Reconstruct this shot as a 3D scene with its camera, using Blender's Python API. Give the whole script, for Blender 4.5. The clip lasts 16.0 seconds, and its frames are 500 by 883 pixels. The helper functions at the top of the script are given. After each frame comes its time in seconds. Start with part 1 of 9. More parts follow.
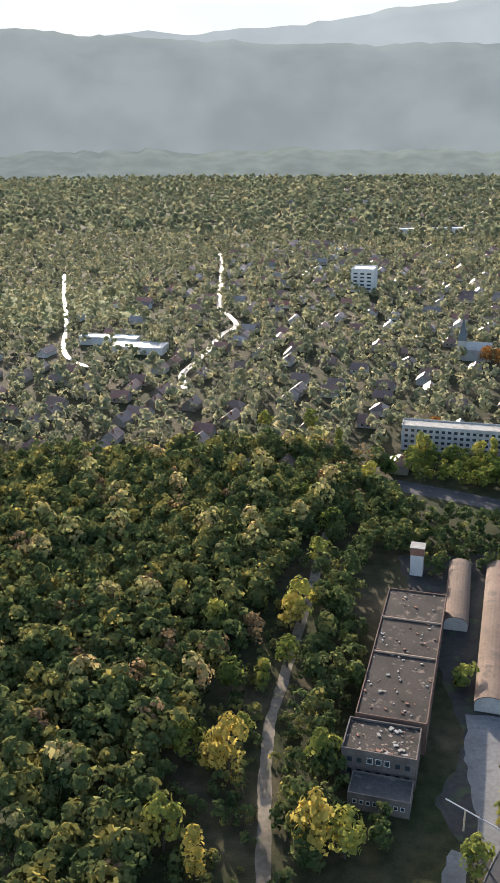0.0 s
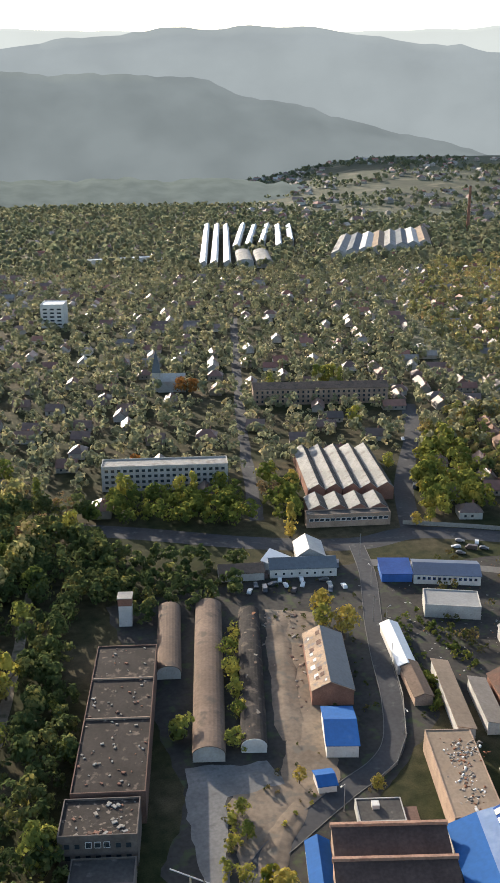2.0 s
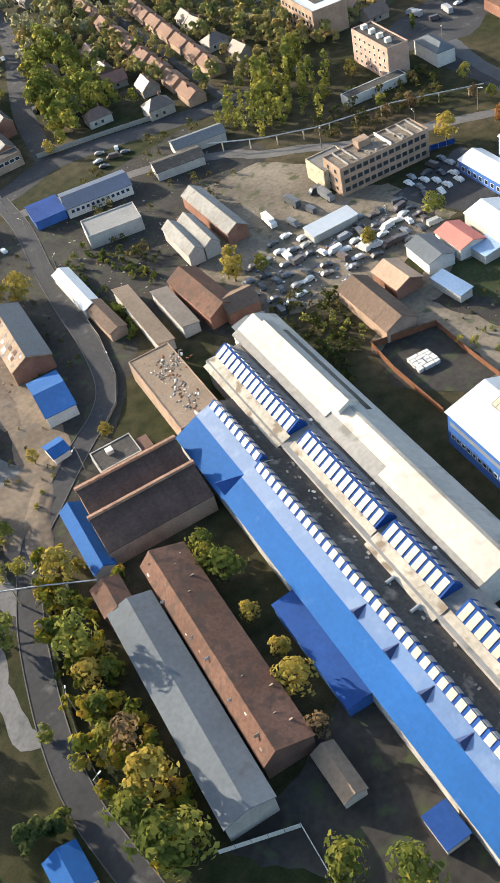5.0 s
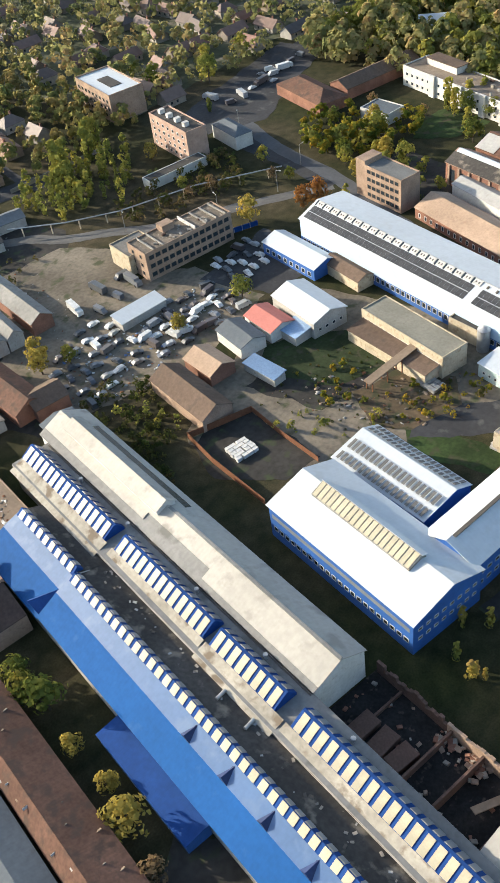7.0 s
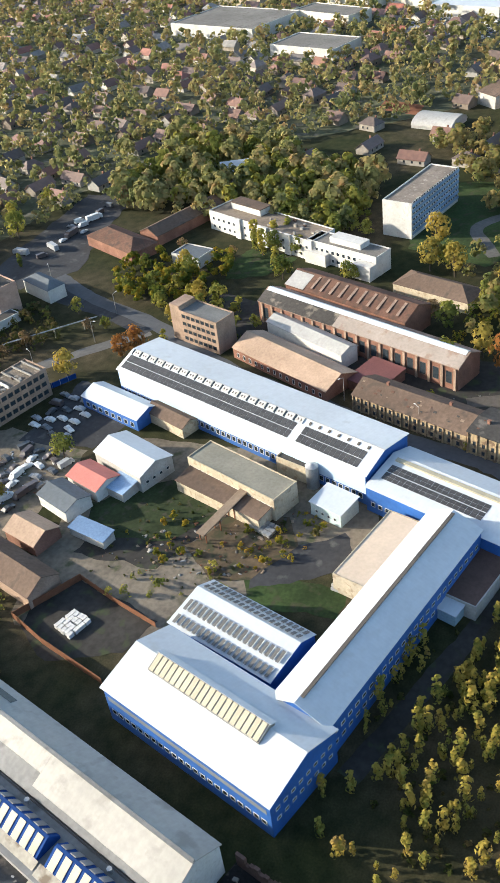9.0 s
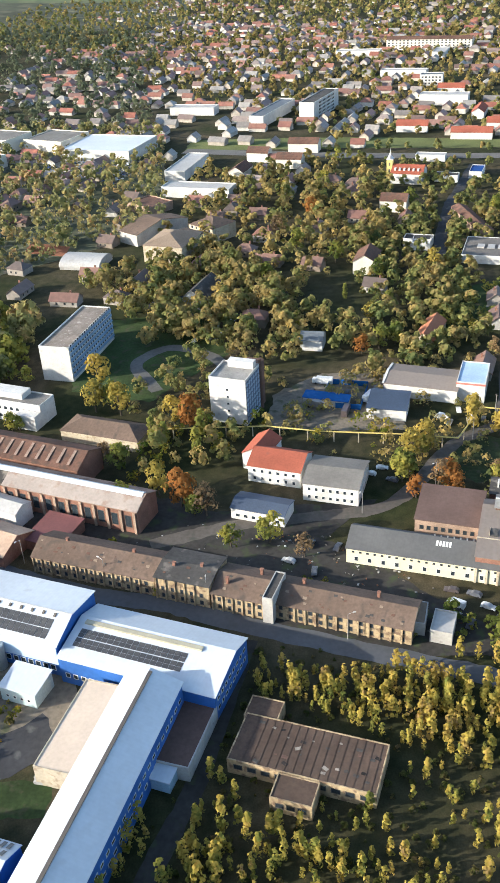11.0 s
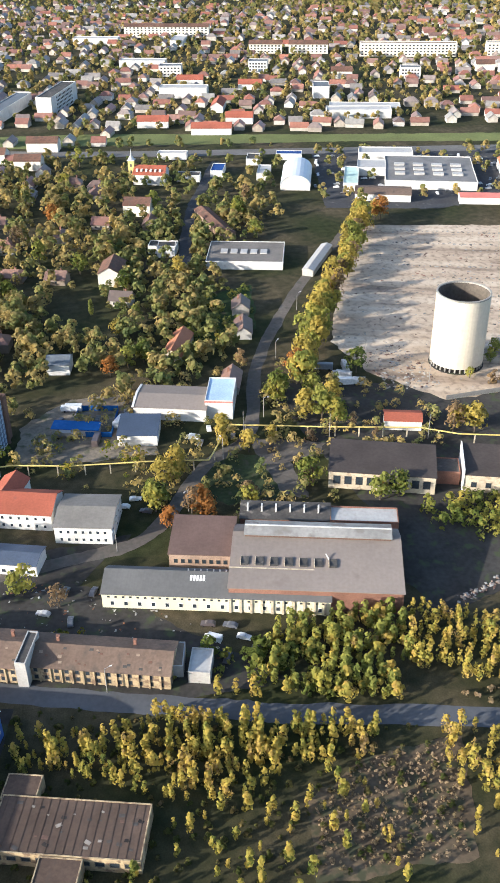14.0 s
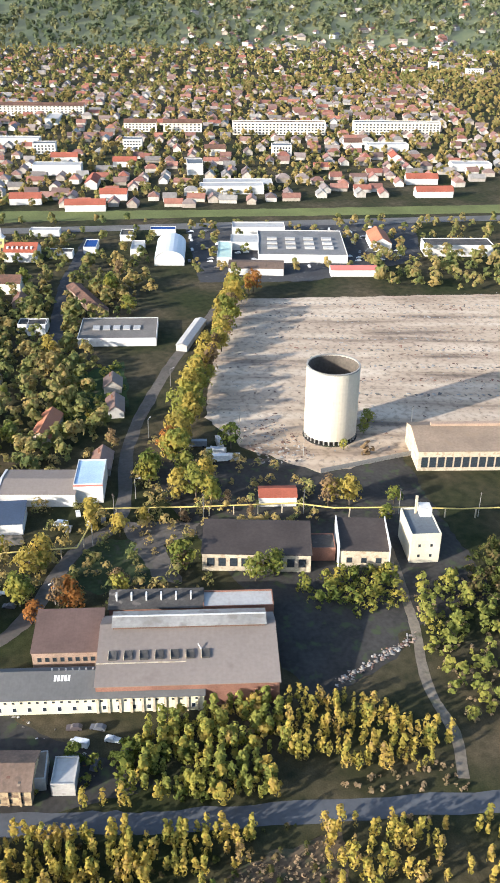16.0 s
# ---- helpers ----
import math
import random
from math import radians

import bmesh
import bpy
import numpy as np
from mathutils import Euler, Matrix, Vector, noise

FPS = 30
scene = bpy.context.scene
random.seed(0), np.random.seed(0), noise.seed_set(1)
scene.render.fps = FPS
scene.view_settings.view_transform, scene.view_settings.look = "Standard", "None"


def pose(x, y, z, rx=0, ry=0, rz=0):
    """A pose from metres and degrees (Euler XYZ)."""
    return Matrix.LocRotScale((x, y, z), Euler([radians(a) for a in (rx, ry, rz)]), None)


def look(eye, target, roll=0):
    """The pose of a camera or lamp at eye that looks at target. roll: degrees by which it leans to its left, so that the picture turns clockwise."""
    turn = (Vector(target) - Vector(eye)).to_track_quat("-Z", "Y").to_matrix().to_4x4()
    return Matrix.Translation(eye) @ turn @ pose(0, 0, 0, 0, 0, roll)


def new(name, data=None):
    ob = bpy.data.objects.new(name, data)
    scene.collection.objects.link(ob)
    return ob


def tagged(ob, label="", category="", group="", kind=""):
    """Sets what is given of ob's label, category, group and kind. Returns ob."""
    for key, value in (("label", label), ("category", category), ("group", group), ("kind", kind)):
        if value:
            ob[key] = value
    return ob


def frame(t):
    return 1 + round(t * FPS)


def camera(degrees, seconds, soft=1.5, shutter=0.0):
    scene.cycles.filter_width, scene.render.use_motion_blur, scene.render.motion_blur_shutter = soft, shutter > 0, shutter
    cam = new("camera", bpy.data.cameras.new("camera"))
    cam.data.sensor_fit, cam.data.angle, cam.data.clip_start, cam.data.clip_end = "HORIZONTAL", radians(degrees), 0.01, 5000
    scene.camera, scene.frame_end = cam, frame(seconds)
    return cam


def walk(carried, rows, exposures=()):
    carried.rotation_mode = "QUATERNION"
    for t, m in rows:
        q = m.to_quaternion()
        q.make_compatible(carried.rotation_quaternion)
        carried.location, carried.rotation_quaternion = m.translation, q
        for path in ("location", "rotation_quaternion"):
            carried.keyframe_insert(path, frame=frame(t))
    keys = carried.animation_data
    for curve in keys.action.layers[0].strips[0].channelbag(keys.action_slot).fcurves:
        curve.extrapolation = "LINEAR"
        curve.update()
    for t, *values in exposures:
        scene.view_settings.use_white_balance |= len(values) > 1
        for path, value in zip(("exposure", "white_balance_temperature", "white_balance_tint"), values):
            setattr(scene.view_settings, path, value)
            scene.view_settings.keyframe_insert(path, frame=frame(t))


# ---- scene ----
cam = camera(30.8, 16.0, soft=1.2)
PATH = [
    (0, (-0.001, -0.008, 168.255), (-0.11, 1.868, 167.571), -0.4),
    (0.5, (2.066, 3.447, 169.646), (2.089, 5.331, 168.976), -0.5),
    (1, (4.23, 6.652, 170.934), (4.418, 8.532, 170.278), -0.5),
    (1.5, (6.681, 9.395, 172.093), (7.029, 11.257, 171.45), -0.2),
    (2, (9.43, 11.65, 173.206), (9.94, 13.477, 172.572), -0.1),
    (2.5, (12.299, 13.309, 174.203), (12.92, 15.102, 173.571), -0.5),
    (3, (15.259, 14.515, 175.047), (15.939, 16.274, 174.381), -2.2),
    (3.5, (18.442, 15.214, 175.429), (19.119, 16.848, 174.495), -6.2),
    (4, (21.991, 15.312, 175.172), (22.593, 16.704, 173.868), -12.2),
    (4.5, (26.128, 16.426, 174.478), (26.775, 17.722, 173.1), -15.4),
    (5, (29.665, 17.398, 173.742), (30.421, 18.612, 172.344), -15.7),
    (5.2, (31.022, 17.772, 173.46), (31.828, 18.947, 172.056), -15.1),
    (7.3, (45.58, 24.498, 170.987), (46.688, 25.48, 169.642), -8.7),
    (7.5, (47.284, 24.554, 170.828), (48.415, 25.536, 169.503), -8.7),
    (8, (51.525, 24.527, 170.417), (52.705, 25.506, 169.133), -9.0),
    (8.5, (55.794, 24.398, 169.89), (57.064, 25.326, 168.655), -8.7),
    (9, (59.853, 24.331, 169.28), (61.25, 25.141, 168.099), -7.6),
    (9.5, (63.648, 24.074, 168.813), (65.163, 24.733, 167.686), -6.4),
    (10, (67.084, 23.589, 168.848), (68.691, 24.1, 167.772), -5.4),
    (10.2, (68.433, 23.353, 168.984), (70.074, 23.805, 167.934), -5.0),
    (12.3, (80.725, 16.033, 182.77), (82.407, 15.943, 181.692), -1.9),
    (12.5, (81.425, 15.093, 183.391), (83.105, 14.985, 182.311), -1.9),
    (13, (83.096, 12.693, 184.762), (84.769, 12.539, 183.676), -1.7),
    (13.5, (84.822, 10.269, 185.873), (86.489, 10.064, 184.786), -1.1),
    (14, (86.515, 7.869, 186.541), (88.18, 7.606, 185.465), -0.7),
    (14.5, (88.203, 5.413, 186.918), (89.873, 5.096, 185.863), -0.2),
    (15, (90.046, 2.772, 187.072), (91.723, 2.404, 186.045), 0.1),
    (15.5, (92.089, -0.155, 186.777), (93.775, -0.58, 185.788), 0.4),
    (16, (94.158, -3.269, 186.135), (95.846, -3.77, 185.187), 0.8),
]
EXPOSURE = [(0.0, 1.5, 6250, 12), (1.0, 1.38, 6250, 11), (2.0, 1.1, 6350, 10), (3.0, 0.9, 6450, 10), (3.5, 1.38, 6450, 10), (4.0, 1.65, 6500, 9), (5.0, 1.45, 6450, 8), (7.5, 1.1, 6250, 6), (10.0, 1.25, 5950, 6), (12.5, 1.3, 5750, 8), (16.0, 1.35, 5750, 9)]
walk(cam, [(t, look(eye, target, roll)) for t, eye, target, roll in PATH], EXPOSURE)

# ---- world, sun ----
SUN_AZ, SUN_EL = 16.5, 17.0  # degrees left of +y, above the horizon
world = bpy.data.worlds.new("sky")
scene.world = world
world.use_nodes = True
wn = world.node_tree.nodes
sky = wn.new("ShaderNodeTexSky")
sky.sky_type = "NISHITA"
sky.sun_disc = False
sky.sun_elevation = radians(SUN_EL)
sky.sun_rotation = radians(-SUN_AZ)
sky.air_density, sky.dust_density, sky.ozone_density = 1.0, 2.0, 1.0
wn["Background"].inputs["Strength"].default_value = 0.15
world.node_tree.links.new(sky.outputs[0], wn["Background"].inputs["Color"])
sun = new("sun", bpy.data.lights.new("sun", "SUN"))
sun.data.energy, sun.data.angle, sun.data.color = 4.6, radians(0.6), (1.0, 0.87, 0.70)
sa, se = radians(SUN_AZ), radians(SUN_EL)
sun.matrix_world = look((0, 0, 600), (600 * math.sin(sa) * math.cos(se), -600 * math.cos(sa) * math.cos(se), 600 - 600 * math.sin(se)))

# ---- materials ----
def material(name, build):
    m = bpy.data.materials.new(name)
    m.use_nodes = True
    nt = m.node_tree
    b = nt.nodes["Principled BSDF"]
    build(nt, b)
    return m


def node(nt, kind, **kw):
    n = nt.nodes.new(kind)
    for k, v in kw.items():
        n.inputs[k].default_value = v
    return n


def noise_fac(nt, scale, detail=4.0, world_space=False):
    if world_space:
        src = nt.nodes.new("ShaderNodeNewGeometry").outputs["Position"]
    else:
        src = nt.nodes.new("ShaderNodeTexCoord").outputs["Object"]
    n = node(nt, "ShaderNodeTexNoise", Scale=scale, Detail=detail)
    nt.links.new(src, n.inputs["Vector"])
    return n.outputs["Fac"], src


def ramp(nt, fac, stops):
    r = nt.nodes.new("ShaderNodeValToRGB")
    el = r.color_ramp.elements
    while len(el) < len(stops):
        el.new(0.5)
    for e, (p, c) in zip(el, stops):
        e.position, e.color = p, (*c, 1)
    nt.links.new(fac, r.inputs["Fac"])
    return r.outputs["Color"]


def mixc(nt, fac, a, b, mode="MIX"):
    m = nt.nodes.new("ShaderNodeMix")
    m.data_type, m.blend_type = "RGBA", mode
    for sock, v in ((0, fac), (6, a), (7, b)):
        if isinstance(v, (int, float)):
            m.inputs[sock].default_value = v
        elif isinstance(v, tuple):
            m.inputs[sock].default_value = (*v, 1)
        else:
            nt.links.new(v, m.inputs[sock])
    return m.outputs[2]


def shade(c, k):
    return tuple(min(1.0, x * k) for x in c)


def surface(name, c, rough=0.8, metal=0.0, big=0.08, fine=1.5, vary=0.25, stain=None, stain_at=0.62, bump=0.0, rib=0.0, rib_axis=0, world_space=False, rand=0.0):
    """A surface with two scales of variation, stains, and ribs at a given pitch in metres."""
    def build(nt, b):
        f1, src = noise_fac(nt, big, 5, world_space)
        f2, _ = noise_fac(nt, fine, 4, world_space)
        col = ramp(nt, f1, [(0.3, shade(c, 1 - vary)), (0.7, shade(c, 1 + vary * 0.6))])
        fine_col = ramp(nt, f2, [(0.3, shade((1, 1, 1), 1 - vary * 0.8)), (0.65, (1, 1, 1))])
        col = mixc(nt, 1.0, col, fine_col, "MULTIPLY")
        if stain:
            f3, _ = noise_fac(nt, big * 3.7, 6, world_space)
            k = ramp(nt, f3, [(stain_at, (0, 0, 0)), (min(1, stain_at + 0.12), (1, 1, 1))])
            col = mixc(nt, k, col, stain)
        if rand:
            o = nt.nodes.new("ShaderNodeObjectInfo")
            k = ramp(nt, o.outputs["Random"], [(0, shade((1, 1, 1), 1 - rand)), (1, (1, 1, 1))])
            col = mixc(nt, 1.0, col, k, "MULTIPLY")
        height = f2
        if rib:
            sep = nt.nodes.new("ShaderNodeSeparateXYZ")
            nt.links.new(src, sep.inputs[0])
            m = nt.nodes.new("ShaderNodeMath")
            m.operation = "MULTIPLY"
            m.inputs[1].default_value = 2 * math.pi / rib
            nt.links.new(sep.outputs[rib_axis], m.inputs[0])
            s = nt.nodes.new("ShaderNodeMath")
            s.operation = "SINE"
            nt.links.new(m.outputs[0], s.inputs[0])
            height = s.outputs[0]
            k = ramp(nt, height, [(0.0, (0.9, 0.9, 0.9)), (0.5, (1, 1, 1))])
            col = mixc(nt, 0.15, col, k, "MULTIPLY")
        nt.links.new(col, b.inputs["Base Color"])
        b.inputs["Roughness"].default_value = rough
        if world_space or rough >= 0.85:
            b.inputs["Specular IOR Level"].default_value = 0.2
        b.inputs["Metallic"].default_value = metal
        if bump:
            bp = node(nt, "ShaderNodeBump", Strength=bump * (0.15 if rib else 1.0), Distance=0.08)
            nt.links.new(height, bp.inputs["Height"])
            nt.links.new(bp.outputs[0], b.inputs["Normal"])
    return material(name, build)


def leaf_material(name, stops, tree_scale=0.11):
    """Leaves: thin, lit from both sides, hue by tree and by clump."""
    def build(nt, b):
        out = nt.nodes["Material Output"]
        f, _ = noise_fac(nt, tree_scale, 2, True)
        g = nt.nodes.new("ShaderNodeNewGeometry")
        o = nt.nodes.new("ShaderNodeObjectInfo")
        m1 = nt.nodes.new("ShaderNodeMath"); m1.operation = "MULTIPLY_ADD"
        m1.inputs[1].default_value, m1.inputs[2].default_value = 0.25, -0.12
        nt.links.new(g.outputs["Random Per Island"], m1.inputs[0])
        m2 = nt.nodes.new("ShaderNodeMath"); m2.operation = "MULTIPLY_ADD"
        m2.inputs[1].default_value = 0.2
        nt.links.new(o.outputs["Random"], m2.inputs[0])
        nt.links.new(m1.outputs[0], m2.inputs[2])
        m3 = nt.nodes.new("ShaderNodeMath"); m3.operation = "MULTIPLY_ADD"
        m3.inputs[1].default_value = 1.7
        m3.inputs[2].default_value = -0.45
        nt.links.new(f, m3.inputs[0])
        m4 = nt.nodes.new("ShaderNodeMath"); m4.operation = "ADD"
        nt.links.new(m2.outputs[0], m4.inputs[0]); nt.links.new(m3.outputs[0], m4.inputs[1])
        col = ramp(nt, m4.outputs[0], stops)
        d = node(nt, "ShaderNodeBsdfDiffuse", Roughness=0.8)
        t = nt.nodes.new("ShaderNodeBsdfTranslucent")
        mx = node(nt, "ShaderNodeMixShader", Fac=0.4)
        nt.links.new(col, d.inputs["Color"]); nt.links.new(col, t.inputs["Color"])
        nt.links.new(d.outputs[0], mx.inputs[1]); nt.links.new(t.outputs[0], mx.inputs[2])
        nt.links.new(mx.outputs[0], out.inputs["Surface"])
        nt.nodes.remove(b)
    return material(name, build)


def random_tint(name, stops, rough=0.7, big=0.4, island=False):
    """A surface whose colour is set object by object, or piece by piece in a joined mesh."""
    def build(nt, b):
        if island:
            c = ramp(nt, nt.nodes.new("ShaderNodeNewGeometry").outputs["Random Per Island"], stops)
        else:
            c = ramp(nt, nt.nodes.new("ShaderNodeObjectInfo").outputs["Random"], stops)
        f, _ = noise_fac(nt, big, 5)
        k = ramp(nt, f, [(0.3, (0.7, 0.7, 0.7)), (0.7, (1, 1, 1))])
        nt.links.new(mixc(nt, 1.0, c, k, "MULTIPLY"), b.inputs["Base Color"])
        b.inputs["Roughness"].default_value = rough
    return material(name, build)


GREEN = leaf_material("leaves_green", [(0.1, (0.065, 0.088, 0.024)), (0.45, (0.14, 0.165, 0.040)), (0.75, (0.25, 0.235, 0.052)), (0.95, (0.36, 0.28, 0.06))])
FOREST = leaf_material("leaves_forest", [(0.1, (0.040, 0.060, 0.024)), (0.45, (0.085, 0.11, 0.042)), (0.7, (0.165, 0.17, 0.062)), (0.9, (0.33, 0.27, 0.075))])
LIME = leaf_material("leaves_lime", [(0.1, (0.13, 0.155, 0.04)), (0.5, (0.26, 0.262, 0.065)), (0.9, (0.43, 0.36, 0.075))])
GOLD = leaf_material("leaves_gold", [(0.1, (0.23, 0.195, 0.05)), (0.5, (0.39, 0.31, 0.075)), (0.9, (0.50, 0.37, 0.09))])
RUST = leaf_material("leaves_rust", [(0.1, (0.16, 0.09, 0.03)), (0.5, (0.34, 0.15, 0.045)), (0.9, (0.40, 0.20, 0.06))])
BROWN = leaf_material("leaves_brown", [(0.1, (0.135, 0.098, 0.060)), (0.5, (0.240, 0.165, 0.090)), (0.9, (0.330, 0.225, 0.105))])
TOWNLEAF = leaf_material("leaves_town", [(0.0, (0.10, 0.13, 0.055)), (0.25, (0.17, 0.19, 0.068)), (0.45, (0.26, 0.245, 0.085)), (0.66, (0.33, 0.25, 0.105)), (0.9, (0.46, 0.35, 0.12))], 0.09)
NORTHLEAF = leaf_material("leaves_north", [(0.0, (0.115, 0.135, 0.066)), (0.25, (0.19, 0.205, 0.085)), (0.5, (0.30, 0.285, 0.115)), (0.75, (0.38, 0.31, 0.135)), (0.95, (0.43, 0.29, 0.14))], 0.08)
# Greyed leaf colours for the north town, with haze mixed in.
VALLEYHAZELEAF = leaf_material("leaves_valley_haze", [(0.0, (0.12, 0.135, 0.085)), (0.25, (0.19, 0.20, 0.118)), (0.5, (0.27, 0.265, 0.155)), (0.75, (0.35, 0.31, 0.185)), (0.95, (0.43, 0.345, 0.16))], 0.08)
BARK = surface("bark", (0.10, 0.08, 0.06), 0.95, bump=0.5)

def ground_build(nt, b):
    f1, _ = noise_fac(nt, 0.02, 6, True)
    f2, _ = noise_fac(nt, 0.25, 6, True)
    f3, _ = noise_fac(nt, 2.2, 4, True)
    c = ramp(nt, f1, [(0.35, (0.030, 0.037, 0.016)), (0.5, (0.046, 0.045, 0.026)), (0.64, (0.085, 0.070, 0.048))])
    k = ramp(nt, f2, [(0.3, (0.55, 0.6, 0.5)), (0.7, (1.25, 1.15, 1.0))])
    k2 = ramp(nt, f3, [(0.3, (0.7, 0.7, 0.7)), (0.7, (1.1, 1.1, 1.1))])
    nt.links.new(mixc(nt, 1.0, mixc(nt, 1.0, c, k, "MULTIPLY"), k2, "MULTIPLY"), b.inputs["Base Color"])
    b.inputs["Roughness"].default_value = 1.0
    b.inputs["Specular IOR Level"].default_value = 0.1

GROUND = material("scrubby_ground", ground_build)
DRYGROUND = surface("dry_weeds_ground", (0.12, 0.088, 0.055), 1.0, big=0.08, fine=0.8, vary=0.4, stain=(0.055, 0.055, 0.03), stain_at=0.5, world_space=True)
GRASS = surface("grass", (0.045, 0.072, 0.022), 1.0, big=0.06, fine=0.9, vary=0.45, stain=(0.06, 0.055, 0.032), stain_at=0.55, world_space=True)
BRIGHTGRASS = surface("mown_grass", (0.135, 0.15, 0.05), 1.0, big=0.03, fine=0.6, vary=0.3, world_space=True)
WEEDGROUND = surface("weedy_ground", (0.036, 0.050, 0.020), 1.0, big=0.1, fine=0.9, vary=0.4, stain=(0.055, 0.05, 0.034), stain_at=0.55, world_space=True)
GARDENS = surface("garden_ground", (0.10, 0.105, 0.06), 1.0, big=0.035, fine=0.3, vary=0.45, stain=(0.15, 0.135, 0.11), stain_at=0.56, world_space=True)
DIRT = surface("dirt", (0.20, 0.168, 0.128), 1.0, big=0.05, fine=0.7, vary=0.4, stain=(0.07, 0.075, 0.04), stain_at=0.56, world_space=True)
DARKDIRT = surface("dark_dirt", (0.050, 0.046, 0.041), 1.0, big=0.06, fine=0.6, vary=0.4, stain=(0.05, 0.06, 0.03), stain_at=0.55, world_space=True)
def field_build(nt, b):
    g = nt.nodes.new("ShaderNodeNewGeometry")
    mp = nt.nodes.new("ShaderNodeMapping")
    mp.inputs["Scale"].default_value = (0.13, 1.0, 1.0)
    turn = nt.nodes.new("ShaderNodeMapping")
    turn.inputs["Rotation"].default_value = (0, 0, radians(-73))
    nt.links.new(g.outputs["Position"], turn.inputs["Vector"])
    nt.links.new(turn.outputs[0], mp.inputs["Vector"])
    n1 = node(nt, "ShaderNodeTexNoise", Scale=0.085, Detail=8.0)
    nt.links.new(mp.outputs[0], n1.inputs["Vector"])
    f2, _ = noise_fac(nt, 0.35, 6, True)
    f3, _ = noise_fac(nt, 0.025, 4, True)
    c = ramp(nt, n1.outputs["Fac"], [(0.33, (0.17, 0.125, 0.09)), (0.42, (0.36, 0.275, 0.195)), (0.52, (0.445, 0.35, 0.25)), (0.66, (0.52, 0.425, 0.32))])
    k = ramp(nt, f2, [(0.33, (0.62, 0.61, 0.60)), (0.52, (1, 1, 1))])
    k2 = ramp(nt, f3, [(0.4, (0.86, 0.84, 0.82)), (0.6, (1, 1, 1))])
    nt.links.new(mixc(nt, 1.0, mixc(nt, 1.0, c, k, "MULTIPLY"), k2, "MULTIPLY"), b.inputs["Base Color"])
    b.inputs["Roughness"].default_value = 1.0
    bp = node(nt, "ShaderNodeBump", Strength=0.5, Distance=0.3)
    nt.links.new(n1.outputs["Fac"], bp.inputs["Height"])
    nt.links.new(bp.outputs[0], b.inputs["Normal"])


FIELD = material("demolished_floor", field_build)
YARDSAND = surface("sandy_yard", (0.20, 0.155, 0.115), 1.0, big=0.06, fine=0.6, vary=0.35, stain=(0.12, 0.105, 0.085), stain_at=0.54, world_space=True, bump=0.4)
YARDGREY = surface("cracked_concrete_yard", (0.17, 0.165, 0.16), 0.95, big=0.08, fine=0.9, vary=0.3, stain=(0.10, 0.10, 0.095), stain_at=0.58, world_space=True)
GREYROAD = surface("pale_grey_asphalt", (0.088, 0.092, 0.10), 0.9, big=0.05, fine=0.7, vary=0.2, stain=(0.07, 0.07, 0.07), stain_at=0.6, world_space=True)
DUSTROAD = surface("dusty_brown_road", (0.115, 0.10, 0.085), 0.95, big=0.06, fine=0.7, vary=0.3, stain=(0.075, 0.07, 0.058), stain_at=0.55, world_space=True)
ASPHALT = surface("asphalt", (0.052, 0.052, 0.055), 0.9, big=0.05, fine=0.7, vary=0.3, stain=(0.10, 0.097, 0.09), stain_at=0.6, world_space=True)
PALEROAD = surface("worn_concrete_road", (0.135, 0.128, 0.12), 0.9, big=0.06, fine=0.7, vary=0.25, stain=(0.09, 0.086, 0.08), world_space=True)
CONCRETE = surface("concrete", (0.30, 0.285, 0.26), 0.9, big=0.15, fine=1.6, vary=0.3, stain=(0.15, 0.14, 0.125), bump=0.2)

BLUE_ROOF = surface("blue_metal_roof", (0.014, 0.088, 0.275), 0.87, 0.0, 0.05, 0.8, 0.16, stain=(0.035, 0.11, 0.28), bump=0.08, rib=0.9)
BLUE_DARK = surface("blue_metal_sheet", (0.014, 0.058, 0.22), 0.87, 0.0, 0.1, 1.0, 0.2, bump=0.25, rib=0.5)
BLUE_WALL = surface("blue_cladding", (0.035, 0.12, 0.38), 0.5, 0.0, 0.15, 1.0, 0.2, rib=0.8)
WHITE_ROOF = surface("white_metal_roof", (0.53, 0.56, 0.585), 0.55, 0.0, 0.05, 0.7, 0.1, stain=(0.45, 0.465, 0.475), stain_at=0.6, bump=0.1, rib=1.0)
CREAM_SHEET = surface("cream_metal_roof", (0.41, 0.385, 0.34), 0.7, 0.0, 0.05, 0.7, 0.16, stain=(0.27, 0.25, 0.215), stain_at=0.56, bump=0.1, rib=1.0)
SAW_ROOF = surface("dusty_sawtooth_sheet", (0.285, 0.275, 0.255), 0.85, 0.0, 0.07, 0.8, 0.25, stain=(0.17, 0.155, 0.14), stain_at=0.54)
PALE_ROOF = surface("weathered_white_roof", (0.40, 0.385, 0.36), 0.6, 0.0, 0.07, 0.8, 0.2, stain=(0.30, 0.285, 0.26), stain_at=0.56, bump=0.2, rib=1.2)
GREY_ROOF = surface("grey_sheet_roof", (0.122, 0.138, 0.155), 0.85, 0.0, 0.06, 0.9, 0.2, stain=(0.09, 0.088, 0.085), bump=0.25, rib=0.8)
DARK_ROOF = surface("dark_bitumen_roof", (0.075, 0.07, 0.065), 0.9, 0.0, 0.08, 1.0, 0.35, stain=(0.14, 0.125, 0.11), stain_at=0.58)
BROWN_ROOF = surface("brown_fibre_cement_roof", (0.155, 0.108, 0.08), 0.9, 0.0, 0.07, 1.0, 0.3, stain=(0.085, 0.065, 0.052), stain_at=0.55, bump=0.4, rib=0.9)
